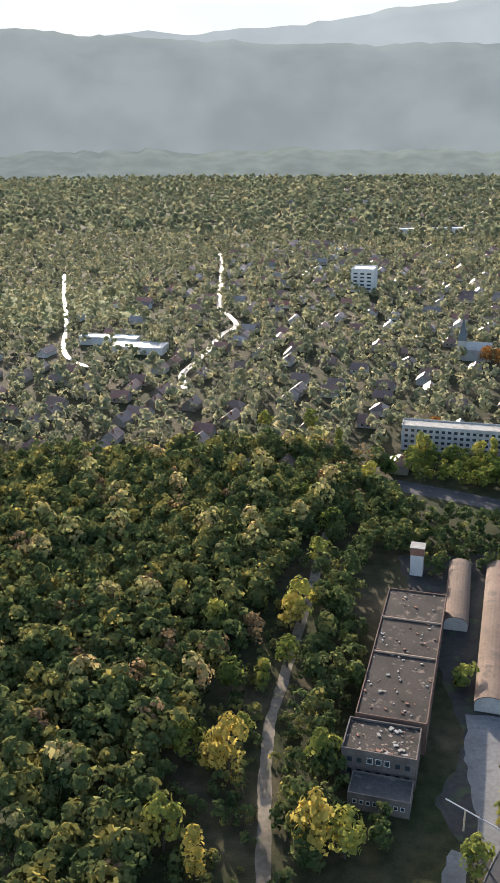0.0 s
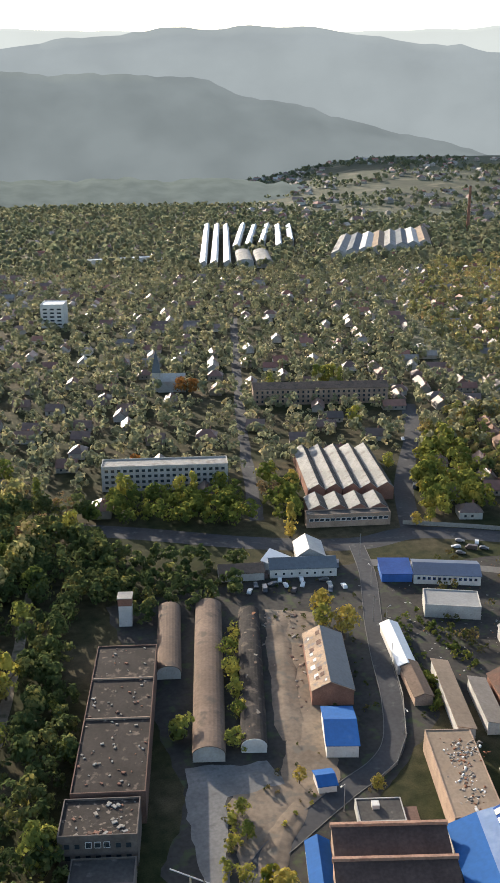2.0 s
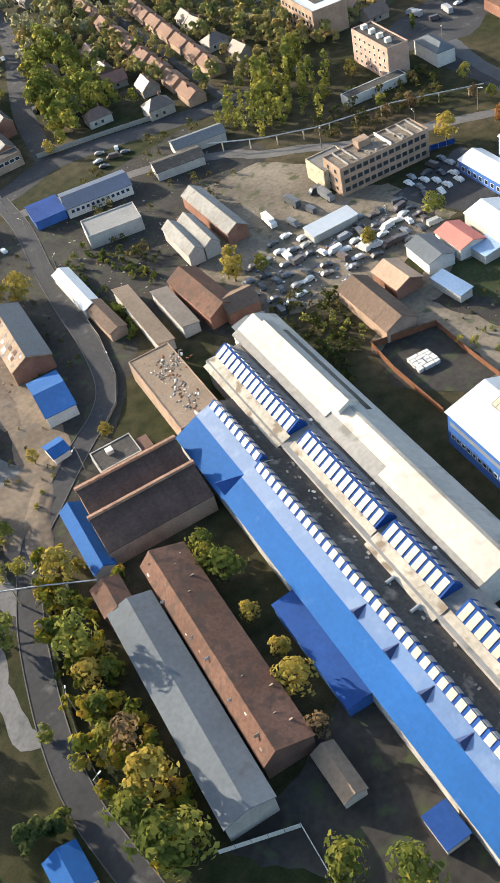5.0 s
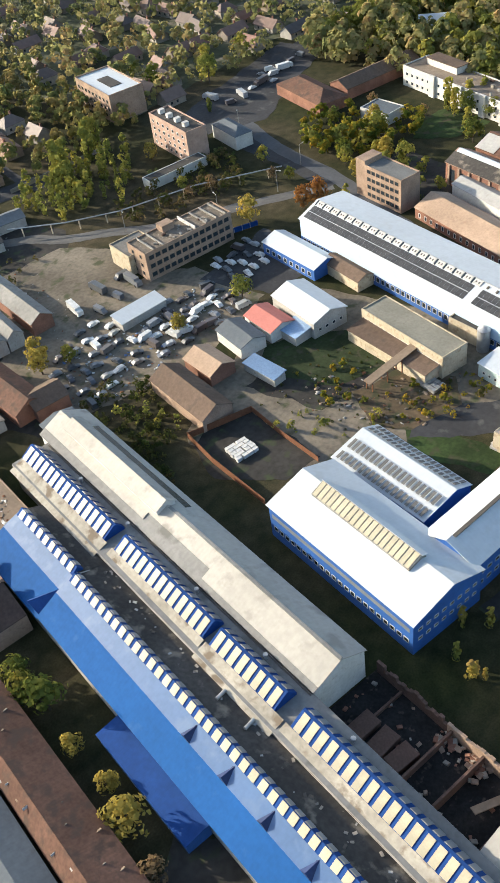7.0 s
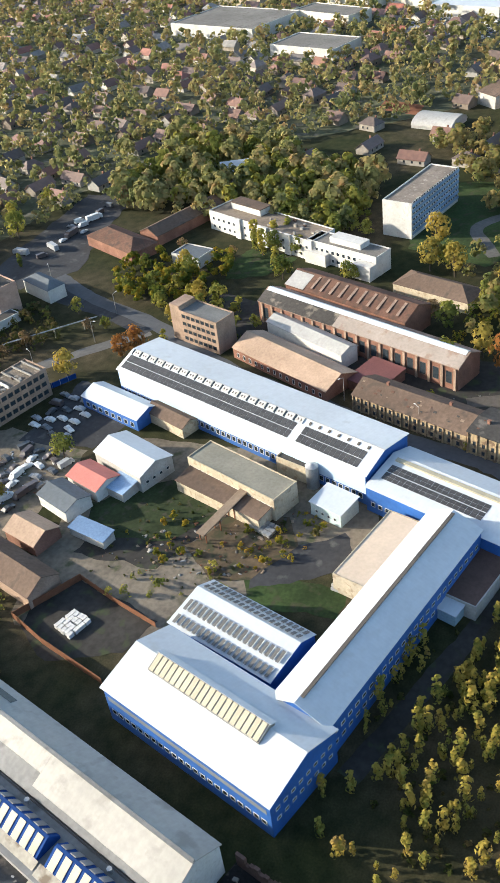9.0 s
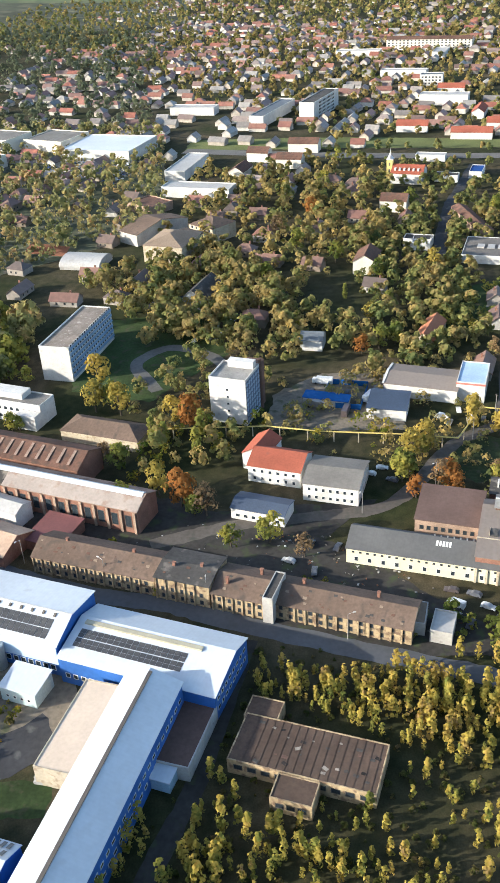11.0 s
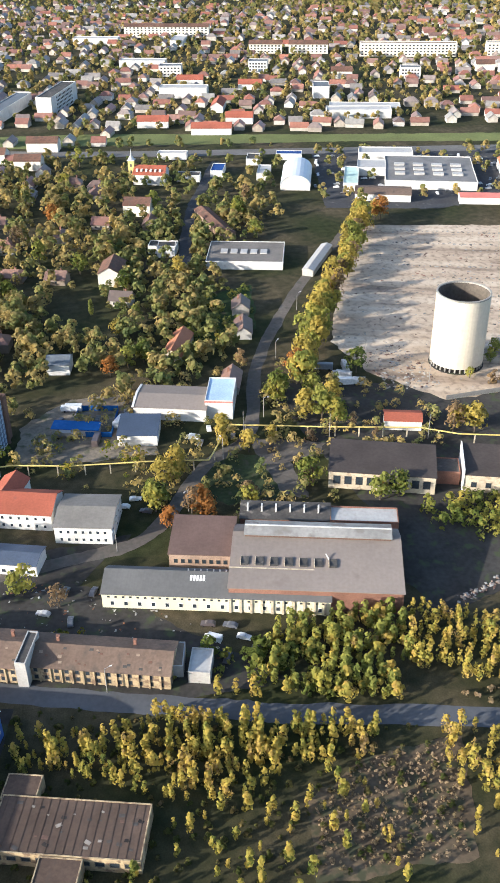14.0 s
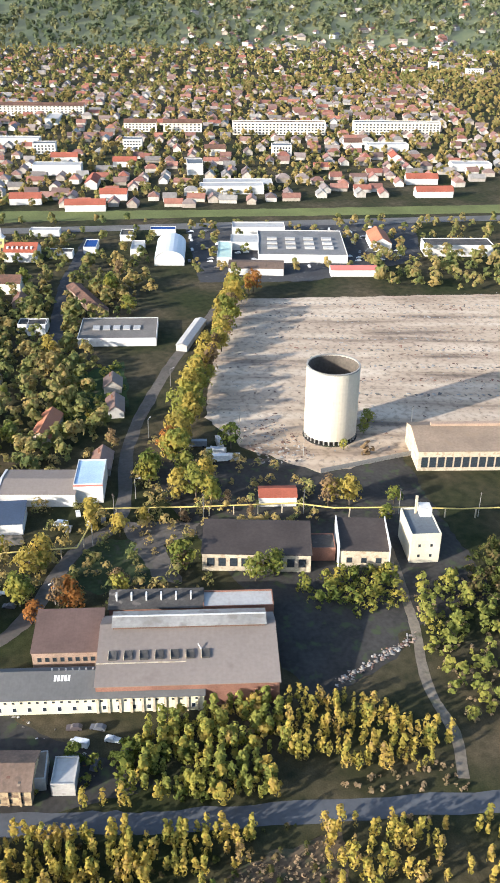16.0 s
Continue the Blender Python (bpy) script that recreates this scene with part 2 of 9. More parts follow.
TAN_ROOF = surface("tan_felt_roof", (0.26, 0.195, 0.14), 0.9, 0.0, 0.07, 1.0, 0.25, stain=(0.22, 0.16, 0.11), stain_at=0.56)
RUST_ROOF = surface("rusty_tile_roof", (0.15, 0.082, 0.058), 0.9, 0.0, 0.09, 1.2, 0.35, stain=(0.085, 0.055, 0.042), stain_at=0.5, bump=0.4, rib=0.7)
PEACH_ROOF = surface("faded_clay_roof", (0.42, 0.30, 0.215), 0.9, 0.0, 0.09, 1.2, 0.25, stain=(0.29, 0.19, 0.135), bump=0.3, rib=0.8)
RED_ROOF = surface("red_tile_roof", (0.30, 0.088, 0.052), 0.85, 0.0, 0.1, 1.5, 0.22, stain=(0.20, 0.072, 0.05), bump=0.3, rib=0.4)
PINK_ROOF = surface("faded_red_roof", (0.46, 0.15, 0.12), 0.7, 0.0, 0.1, 1.5, 0.15, bump=0.3, rib=0.5)
ORANGE_ROOF = surface("orange_tile_roof", (0.40, 0.165, 0.09), 0.85, 0.0, 0.1, 1.5, 0.2, bump=0.3, rib=0.4)
CREAM_PANEL = surface("cream_skylight_panel", (0.47, 0.425, 0.30), 0.5, 0.0, 0.3, 2.5, 0.15, rand=0.2)
SLOT_PANEL = surface("dusty_rooflight", (0.15, 0.145, 0.135), 0.6, 0.0, 0.3, 2.0, 0.2, rand=0.2)
GREY_PANEL = surface("grey_skylight_panel", (0.25, 0.26, 0.27), 0.4, 0.0, 0.3, 2.0, 0.15, rand=0.2)
WHITE_WALL = surface("white_plaster", (0.57, 0.55, 0.515), 0.85, 0.0, 0.2, 1.4, 0.15, stain=(0.44, 0.41, 0.37), stain_at=0.58)
CREAM_WALL = surface("cream_plaster", (0.48, 0.41, 0.30), 0.85, 0.0, 0.2, 1.4, 0.2, stain=(0.32, 0.25, 0.17), stain_at=0.54)
GREY_WALL = surface("grey_render", (0.40, 0.38, 0.35), 0.9, 0.0, 0.2, 1.4, 0.2, stain=(0.25, 0.235, 0.22))
BRICK = surface("red_brick", (0.245, 0.125, 0.088), 0.9, 0.0, 0.2, 2.2, 0.3, stain=(0.20, 0.10, 0.07), bump=0.3)
TAN_BRICK = surface("tan_brick", (0.345, 0.245, 0.18), 0.9, 0.0, 0.2, 2.2, 0.28, stain=(0.23, 0.16, 0.115), bump=0.3)
DARK_BRICK = surface("sooty_brick", (0.14, 0.085, 0.065), 0.9, 0.0, 0.2, 2.0, 0.3, stain=(0.09, 0.06, 0.05), bump=0.3)
GLASS = surface("window_glass", (0.035, 0.045, 0.055), 0.12, 0.0, 1.0, 3.0, 0.3)
PV = surface("solar_cells", (0.075, 0.073, 0.072), 0.35, 0.0, 0.5, 3.0, 0.2, rand=0.3)
FRAME = surface("white_window_frame", (0.68, 0.66, 0.62), 0.6)
DARKFRAME = surface("dark_frame", (0.10, 0.085, 0.07), 0.7)
STEEL = surface("galvanised_steel", (0.45, 0.45, 0.45), 0.45, 0.6, 0.5, 3.0, 0.2)
RUSTSTEEL = surface("rusted_steel", (0.22, 0.10, 0.055), 0.85, 0.2, 0.4, 3.0, 0.3)
YELLOW = surface("yellow_painted_pipe", (0.55, 0.42, 0.12), 0.6, 0.0, 0.4, 2.0, 0.2)
TANK = surface("pale_concrete_tank", (0.56, 0.50, 0.40), 0.85, 0.0, 0.06, 0.8, 0.12, stain=(0.46, 0.40, 0.31), stain_at=0.58, bump=0.15)
RUBBER = surface("tyre_rubber", (0.025, 0.025, 0.025), 0.9)
CARPAINT = random_tint("car_paint", [(0.0, (0.70, 0.70, 0.69)), (0.35, (0.62, 0.62, 0.60)), (0.45, (0.28, 0.29, 0.31)), (0.62, (0.06, 0.065, 0.07)), (0.80, (0.10, 0.11, 0.13)), (0.92, (0.09, 0.065, 0.06)), (1.0, (0.40, 0.39, 0.36))], 0.35, 1.0)
HOUSEWALL = random_tint("house_render", [(0.0, (0.34, 0.31, 0.27)), (0.3, (0.25, 0.205, 0.16)), (0.55, (0.44, 0.42, 0.38)), (0.75, (0.19, 0.155, 0.12)), (1.0, (0.24, 0.19, 0.145))], 0.9)
HOUSEROOF = random_tint("house_roof_tiles", [(0.0, (0.22, 0.10, 0.07)), (0.25, (0.13, 0.085, 0.066)), (0.45, (0.10, 0.075, 0.062)), (0.6, (0.25, 0.12, 0.08)), (0.75, (0.13, 0.10, 0.085)), (0.88, (0.21, 0.115, 0.08)), (1.0, (0.14, 0.085, 0.064))], 0.55)
RUBBLE = surface("broken_concrete", (0.36, 0.32, 0.27), 0.95, 0.0, 0.3, 2.0, 0.3, rand=0.3, world_space=True)


# ---- mesh helpers ----
class Shape:
    """A growing mesh of boxes, prisms and tubes."""
    def __init__(self):
        self.v, self.f, self.m = [], [], []

    def add(self, verts, faces, mat=0):
        k = len(self.v)
        self.v += [tuple(v) for v in verts]
        self.f += [tuple(i + k for i in f) for f in faces]
        self.m += [mat] * len(faces)
        return self

    def box(self, x0, y0, z0, x1, y1, z1, mat=0):
        v = [(x0, y0, z0), (x1, y0, z0), (x1, y1, z0), (x0, y1, z0), (x0, y0, z1), (x1, y0, z1), (x1, y1, z1), (x0, y1, z1)]
        return self.add(v, [(3, 2, 1, 0), (4, 5, 6, 7), (0, 1, 5, 4), (1, 2, 6, 5), (2, 3, 7, 6), (3, 0, 4, 7)], mat)

    def prism_x(self, profile, x0, x1, mat=0):
        """A closed (y, z) outline, counter-clockwise seen from +x, pushed along x."""
        n = len(profile)
        v = [(x0, y, z) for y, z in profile] + [(x1, y, z) for y, z in profile]
        f = [tuple(reversed(range(n))), tuple(range(n, 2 * n))] + [(i, (i + 1) % n, n + (i + 1) % n, n + i) for i in range(n)]
        return self.add(v, f, mat)

    def tube(self, a, b, r0, r1=None, n=8, mat=0):
        a, b = Vector(a), Vector(b)
        r1 = r0 if r1 is None else r1
        q = (b - a).to_track_quat("Z", "Y")
        ring = [Vector((math.cos(2 * math.pi * i / n), math.sin(2 * math.pi * i / n), 0)) for i in range(n)]
        v = [a + q @ (p * r0) for p in ring] + [b + q @ (p * r1) for p in ring]
        f = [tuple(reversed(range(n))), tuple(range(n, 2 * n))] + [(i, (i + 1) % n, n + (i + 1) % n, n + i) for i in range(n)]
        return self.add(v, f, mat)

    def mesh(self, name, *mats):
        me = bpy.data.meshes.new(name)
        me.from_pydata(self.v, [], self.f)
        for m in mats:
            me.materials.append(m)
        if len(mats) > 1:
            me.polygons.foreach_set("material_index", self.m)
        me.update()
        return me


def thing(name, x, y, ang, label, category, group="", z=0.0, data=None, kind=""):
    ob = new(name, data)
    ob.matrix_world = pose(x, y, z, 0, 0, ang)
    if data is None:
        ob.empty_display_size = 0.5
    return tagged(ob, label, category, group, kind)


def part(name, data, parent, m=None, label=""):
    ob = new(name, data)
    ob.parent = parent
    if m is not None:
        ob.matrix_local = m
    if label:
        ob["label"] = label
    return ob


def mesh_np(name, v, f, mat):
    me = bpy.data.meshes.new(name)
    v, f = np.asarray(v, np.float32), np.asarray(f, np.int32)
    me.vertices.add(len(v))
    me.vertices.foreach_set("co", v.ravel())
    k = f.shape[1]
    me.loops.add(f.size)
    me.loops.foreach_set("vertex_index", f.ravel())
    me.polygons.add(len(f))
    me.polygons.foreach_set("loop_start", np.arange(0, f.size, k, dtype=np.int32))
    me.materials.append(mat)
    me.update(calc_edges=True)
    return me


FOOT = []   # footprints: centre, half sizes, cos, sin
ROADS = []  # polylines with half widths


NEAR_FOOT, NEAR_ROAD = {}, {}  # the same by squares of 40 m


def squares(x0, y0, x1, y1):
    return [(i, k) for i in range(int(x0 // 40), int(x1 // 40) + 1) for k in range(int(y0 // 40), int(y1 // 40) + 1)]


def keep_clear(x, y, L, W, ang):
    a = radians(ang)
    foot = (x, y, L / 2, W / 2, math.cos(a), math.sin(a))
    FOOT.append(foot)
    d = math.hypot(L, W) / 2 + 12
    for q in squares(x - d, y - d, x + d, y + d):
        NEAR_FOOT.setdefault(q, []).append(foot)


def keep_road(pts, w):
    ROADS.append((pts, w))
    for (ax, ay), (bx, by) in zip(pts, pts[1:]):
        d = w + 12
        for q in squares(min(ax, bx) - d, min(ay, by) - d, max(ax, bx) + d, max(ay, by) + d):
            NEAR_ROAD.setdefault(q, []).append((ax, ay, bx, by, w))


def is_free(x, y, r):
    q = (int(x // 40), int(y // 40))
    for cx, cy, hl, hw, c, s in NEAR_FOOT.get(q, ()):
        dx, dy = x - cx, y - cy
        if abs(dx * c + dy * s) < hl + r and abs(dy * c - dx * s) < hw + r:
            return False
    for ax, ay, bx, by, w in NEAR_ROAD.get(q, ()):
        ux, uy = bx - ax, by - ay
        k = max(0.0, min(1.0, ((x - ax) * ux + (y - ay) * uy) / (ux * ux + uy * uy)))
        if math.hypot(x - ax - k * ux, y - ay - k * uy) < w + r * 0.6:
            return False
    return True


WINDOWS = {}


def window_mesh(w, h, frame):
    key = (w, h, frame.name)
    if key not in WINDOWS:
        s = Shape()
        b = min(0.14, w * 0.12)
        ring = [[(-w / 2 + o, y, o), (w / 2 - o, y, o), (w / 2 - o, y, h - o), (-w / 2 + o, y, h - o)] for o, y in ((0, 0.0), (0, -0.08), (b, -0.08), (b, -0.02))]
        s.v = [p for r in ring for p in r]
        s.f = [(k * 4 + i, k * 4 + (i + 1) % 4, (k + 1) * 4 + (i + 1) % 4, (k + 1) * 4 + i) for k in range(3) for i in range(4)] + [(12, 13, 14, 15)]
        s.m = [0] * 12 + [1]
        WINDOWS[key] = s.mesh("window", frame, GLASS)
    return WINDOWS[key]


SIDES = {"S": (0, lambda L, W: (0, -W / 2)), "N": (180, lambda L, W: (0, W / 2)), "E": (90, lambda L, W: (L / 2, 0)), "W": (-90, lambda L, W: (-L / 2, 0))}


def windows(root, L, W, side, rows, cols, w=1.3, h=1.5, z0=1.0, dz=3.0, frame=None, margin=1.0, skip=0.0):
    turn, at = SIDES[side]
    run = (L if side in "SN" else W) - 2 * margin
    me = window_mesh(w, h, frame or FRAME)
    x, y = at(L, W)
    base = pose(x, y, 0, 0, 0, turn)
    for r in range(rows):
        for c in range(cols):
            if skip and random.random() < skip:
                continue
            part("window", me, root, base @ pose(-run / 2 + run * (c + 0.5) / cols, -0.004, z0 + r * dz))


def building(name, label, x, y, L, W, ang, eave, rise=2.0, wall=None, roof=None, form="gable", category="building", over=0.35, off=0.0, group="", chimneys=0):
    """A building along its own x axis: gable (ridge along x, moved by off), mono (high at +y), flat with a parapet, arch or hip."""
    root = thing(name, x, y, ang, label, category, group)
    keep_clear(x, y, L, W, ang)
    hx, hy = L / 2, W / 2
    s, r = Shape(), Shape()
    t = 0.22
    if form == "gable":
        s.prism_x([(-hy, 0), (hy, 0), (hy, eave), (off, eave + rise), (-hy, eave)], -hx, hx)
        ka, kb = eave - over * rise / (hy + off), eave - over * rise / (hy - off)
        r.prism_x([(-hy - over, ka), (off, eave + rise), (hy + over, kb), (hy + over, kb + t), (off, eave + rise + t), (-hy - over, ka + t)], -hx - over, hx + over)
    elif form == "mono":
        s.prism_x([(-hy, 0), (hy, 0), (hy, eave + rise), (-hy, eave)], -hx, hx)
        r.prism_x([(-hy - over, eave), (hy + over, eave + rise), (hy + over, eave + rise + t), (-hy - over, eave + t)], -hx - over, hx + over)
    elif form == "arch":
        n = 12
        arc = [(hy * math.cos(math.pi * i / n), eave + rise * math.sin(math.pi * i / n)) for i in range(n + 1)]
        s.prism_x([(-hy, 0), (hy, 0)] + arc, -hx, hx)
        k = 1 + 0.25 / hy
        outer = [(a * k, (b - eave) * k + eave + 0.05) for a, b in arc]
        r.prism_x(outer + arc[::-1], -hx - over, hx + over)
    elif form == "hip":
        s.box(-hx, -hy, 0, hx, hy, eave)
        o, d = over, min(hy, hx * 0.9)
        ex, ey, z0, z1 = hx + o, hy + o, eave - 0.05, eave + rise
        v = [(-ex, -ey, z0), (ex, -ey, z0), (ex, ey, z0), (-ex, ey, z0), (-hx + d, 0, z1), (hx - d, 0, z1)]
        r.add(v, [(3, 2, 1, 0), (0, 1, 5, 4), (2, 3, 4, 5), (1, 2, 5), (3, 0, 4)])
    else:
        p = 0.3
        zt = eave + max(rise, 0.3)
        q = [[(-hx + o, -hy + o, z), (hx - o, -hy + o, z), (hx - o, hy - o, z), (-hx + o, hy - o, z)] for o, z in ((0, 0), (0, zt), (p, zt), (p, eave))]
        s.v = [c for r4 in q for c in r4]
        s.f = [(k * 4 + i, k * 4 + (i + 1) % 4, (k + 1) * 4 + (i + 1) % 4, (k + 1) * 4 + i) for k in range(3) for i in range(4)] + [(12, 13, 14, 15), (3, 2, 1, 0)]
        s.m = [0] * len(s.f)
        r.box(-hx + p, -hy + p, eave + 0.004, hx - p, hy - p, eave + 0.12)
    part("wall", s.mesh("wall", wall or GREY_WALL), root)
    part("roof", r.mesh("roof", roof or GREY_ROOF), root)
    for i in range(chimneys):
        c = Shape()
        cx, cy = (i + 0.5) / chimneys * L - hx + random.uniform(-1, 1), random.uniform(-0.25, 0.25) * W
        zt = eave + rise + 1.0
        c.box(cx - 0.4, cy - 0.4, eave, cx + 0.4, cy + 0.4, zt)
        c.box(cx - 0.5, cy - 0.5, zt, cx + 0.5, cy + 0.5, zt + 0.15)
        part("chimney", c.mesh("chimney", BRICK), root)
    return root


# ---- ground, roads, yards ----
def ragged(pts, step=2.5, reach=1.6):
    """The outline with its long edges broken up unevenly."""
    out = []
    for (ax, ay), (bx, by) in zip(pts, pts[1:] + pts[:1]):
        d = math.hypot(bx - ax, by - ay)
        n = max(1, min(60, int(d / step)))
        nx, ny = (ay - by) / d, (bx - ax) / d
        for i in range(n):
            t = i / n
            x, y = ax + (bx - ax) * t, ay + (by - ay) * t
            k = 0.0 if i == 0 else reach * (noise.noise((x * 0.13, y * 0.13, 4)) + 0.6 * noise.noise((x * 0.45, y * 0.45, 9)))
            out.append((x + nx * k, y + ny * k))
    return out


def sheet(name, pts, mat, z, label="", category="ground"):
    me = bpy.data.meshes.new(name)
    if name != "court":
        pts = ragged(pts)
    n = len(pts)
    me.from_pydata([(x, y, z) for x, y in pts] + [(x, y, -0.3) for x, y in pts], [], [tuple(range(n))] + [(i, n + i, n + (i + 1) % n, (i + 1) % n) for i in range(n)])
    me.materials.append(mat)
    me.update()
    return tagged(new(name, me), label, category, "", "structure")


def strip_points(pts, w):
    left, right = [], []
    for i, (x, y) in enumerate(pts):
        ax, ay = pts[max(0, i - 1)]
        bx, by = pts[min(len(pts) - 1, i + 1)]
        d = math.hypot(bx - ax, by - ay)
        nx, ny = -(by - ay) / d, (bx - ax) / d
        left.append((x + nx * w / 2, y + ny * w / 2))
        right.append((x - nx * w / 2, y - ny * w / 2))
    return left, right


def smooth(pts, n=4):
    out = []
    for i in range(len(pts) - 1):
        p0, p1, p2, p3 = pts[max(0, i - 1)], pts[i], pts[i + 1], pts[min(len(pts) - 1, i + 2)]
        for k in range(n):
            t = k / n
            out.append(tuple(0.5 * (2 * b + (c - a) * t + (2 * a - 5 * b + 4 * c - d) * t * t + (3 * b - a - 3 * c + d) * t ** 3) for a, b, c, d in zip(p0, p1, p2, p3)))
    return out + [pts[-1]]


def road(name, pts, w, mat, z, label, kerb=False):
    pts = smooth(pts, 4 if kerb else 10)
    left, right = strip_points(pts, w)
    n = len(pts)
    if not kerb and w < 9:
        for side in (left, right):
            for i, (x, y) in enumerate(side):
                k = 0.12 * noise.noise((x * 0.09, y * 0.09, 1)) + 0.10 * noise.noise((x * 0.4, y * 0.4, 7))
                side[i] = (x + (x - pts[i][0]) * 2 * k, y + (y - pts[i][1]) * 2 * k)
    me = bpy.data.meshes.new(name)
    me.from_pydata([(x, y, z) for x, y in left + right], [], [(n + i, n + i + 1, i + 1, i) for i in range(n - 1)])
    me.materials.append(mat)
    me.update()
    ob = tagged(new(name, me), label, "road", "", "structure")
    keep_road(pts, w / 2)
    if kerb:
        for sg in (-1, 1):
            a, b = strip_points(pts, w + sg * 0.0 + 0.5)
            c, d = strip_points(pts, w)
            inner, outer = (c, a) if sg > 0 else (d, b)
            s = Shape()
            for i in range(n - 1):
                q = [inner[i], inner[i + 1], outer[i + 1], outer[i]]
                s.add([(x, y, zz) for zz in (0, z + 0.14) for x, y in q], [(4, 5, 6, 7), (0, 1, 5, 4), (2, 3, 7, 6)])
            tagged(new("kerb", s.mesh("kerb", PALEROAD)), "low pale concrete kerb along the road", "kerb", "", "structure")
    return ob


def grid_ground():
    s = Shape()
    R = 9000
    s.add([(-R, -R, 0), (R, -R, 0), (R, R, 0), (-R, R, 0)], [(0, 1, 2, 3)])
    return tagged(new("ground", s.mesh("ground", GROUND)), "scrubby olive-brown open ground", "ground", "", "structure")


grid_ground()

road("road", [(30, 60), (31, 108), (32, 121), (35, 134), (40, 148), (47, 164), (54, 176), (63, 188), (73, 195), (92, 207), (105, 214), (114, 224), (122, 244), (128, 266), (134, 286), (138, 298), (149, 329), (155, 356)], 6.5, ASPHALT, 0.06, "narrow dark asphalt road curving past the works", kerb=True)
road("road", [(20, 415), (66, 394), (112, 371), (155, 358), (185, 362), (214, 351), (239, 338), (275, 322)], 13, ASPHALT, 0.045, "wide dusty asphalt street")
road("road", [(185, 362), (203, 410), (221, 446), (250, 499), (275, 560)], 10, ASPHALT, 0.055, "side street lined with parked cars")
road("road", [(120, 395), (146, 516), (194, 715), (240, 900)], 7, ASPHALT, 0.055, "straight town street")
road("road", [(150, 340), (200, 319), (227, 296), (235, 281), (246, 269), (257, 254), (275, 240), (295, 224), (313, 209)], 6, PALEROAD, 0.052, "worn pale road beside the pipeline")
road("road", [(313, 209), (322, 236), (330, 263), (355, 298), (385, 306), (432, 306), (500, 300)], 8, ASPHALT, 0.055, "asphalt street past the bus yard")
road("road", [(345, 275), (331, 247), (318, 209), (297, 166), (285, 125), (276, 96), (271, 70), (263, 45), (254, 13), (246, -18), (243, -31), (235, -72), (225, -120)], 6.6, GREYROAD, 0.06, "straight grey asphalt works road")
# Dark dirt colour here stands in for the shade of the hall wing.
road("road", [(258, 47), (240, 50), (215, 54), (190, 61), (160, 70)], 5, DARKDIRT, 0.058, "side road darkened for shade beside the blue hall")
road("road", [(300, 82), (305, 70), (310, 58), (316, 31), (321, 9), (336, -4), (362, -19), (380, -38), (430, -49), (470, -64), (522, -89), (586, -126), (610, -142)], 5.6, DUSTROAD, 0.06, "pale road leading past the pipeline")
road("road", [(830, 150), (798, 17), (772, -170), (745, -368), (715, -560)], 16, PALEROAD, 0.06, "wide pale main road")
road("road", [(424, 70), (440, 82), (447, 100), (430, 112), (405, 98)], 6, PALEROAD, 0.06, "curved pale driveway")
road("road", [(350, -130), (322, -124), (296, -118), (269, -110), (251, -109), (236, -104)], 3.2, DIRT, 0.06, "dirt track through scrub")

road("road", [(-7, 140), (-7.5, 180), (-8.1, 196), (-7.9, 210), (-7.5, 222), (-4.6, 239), (-3, 250), (1, 275), (5, 300), (12, 350)], 3.5, DIRT, 0.06, "pale dirt track through the forest")

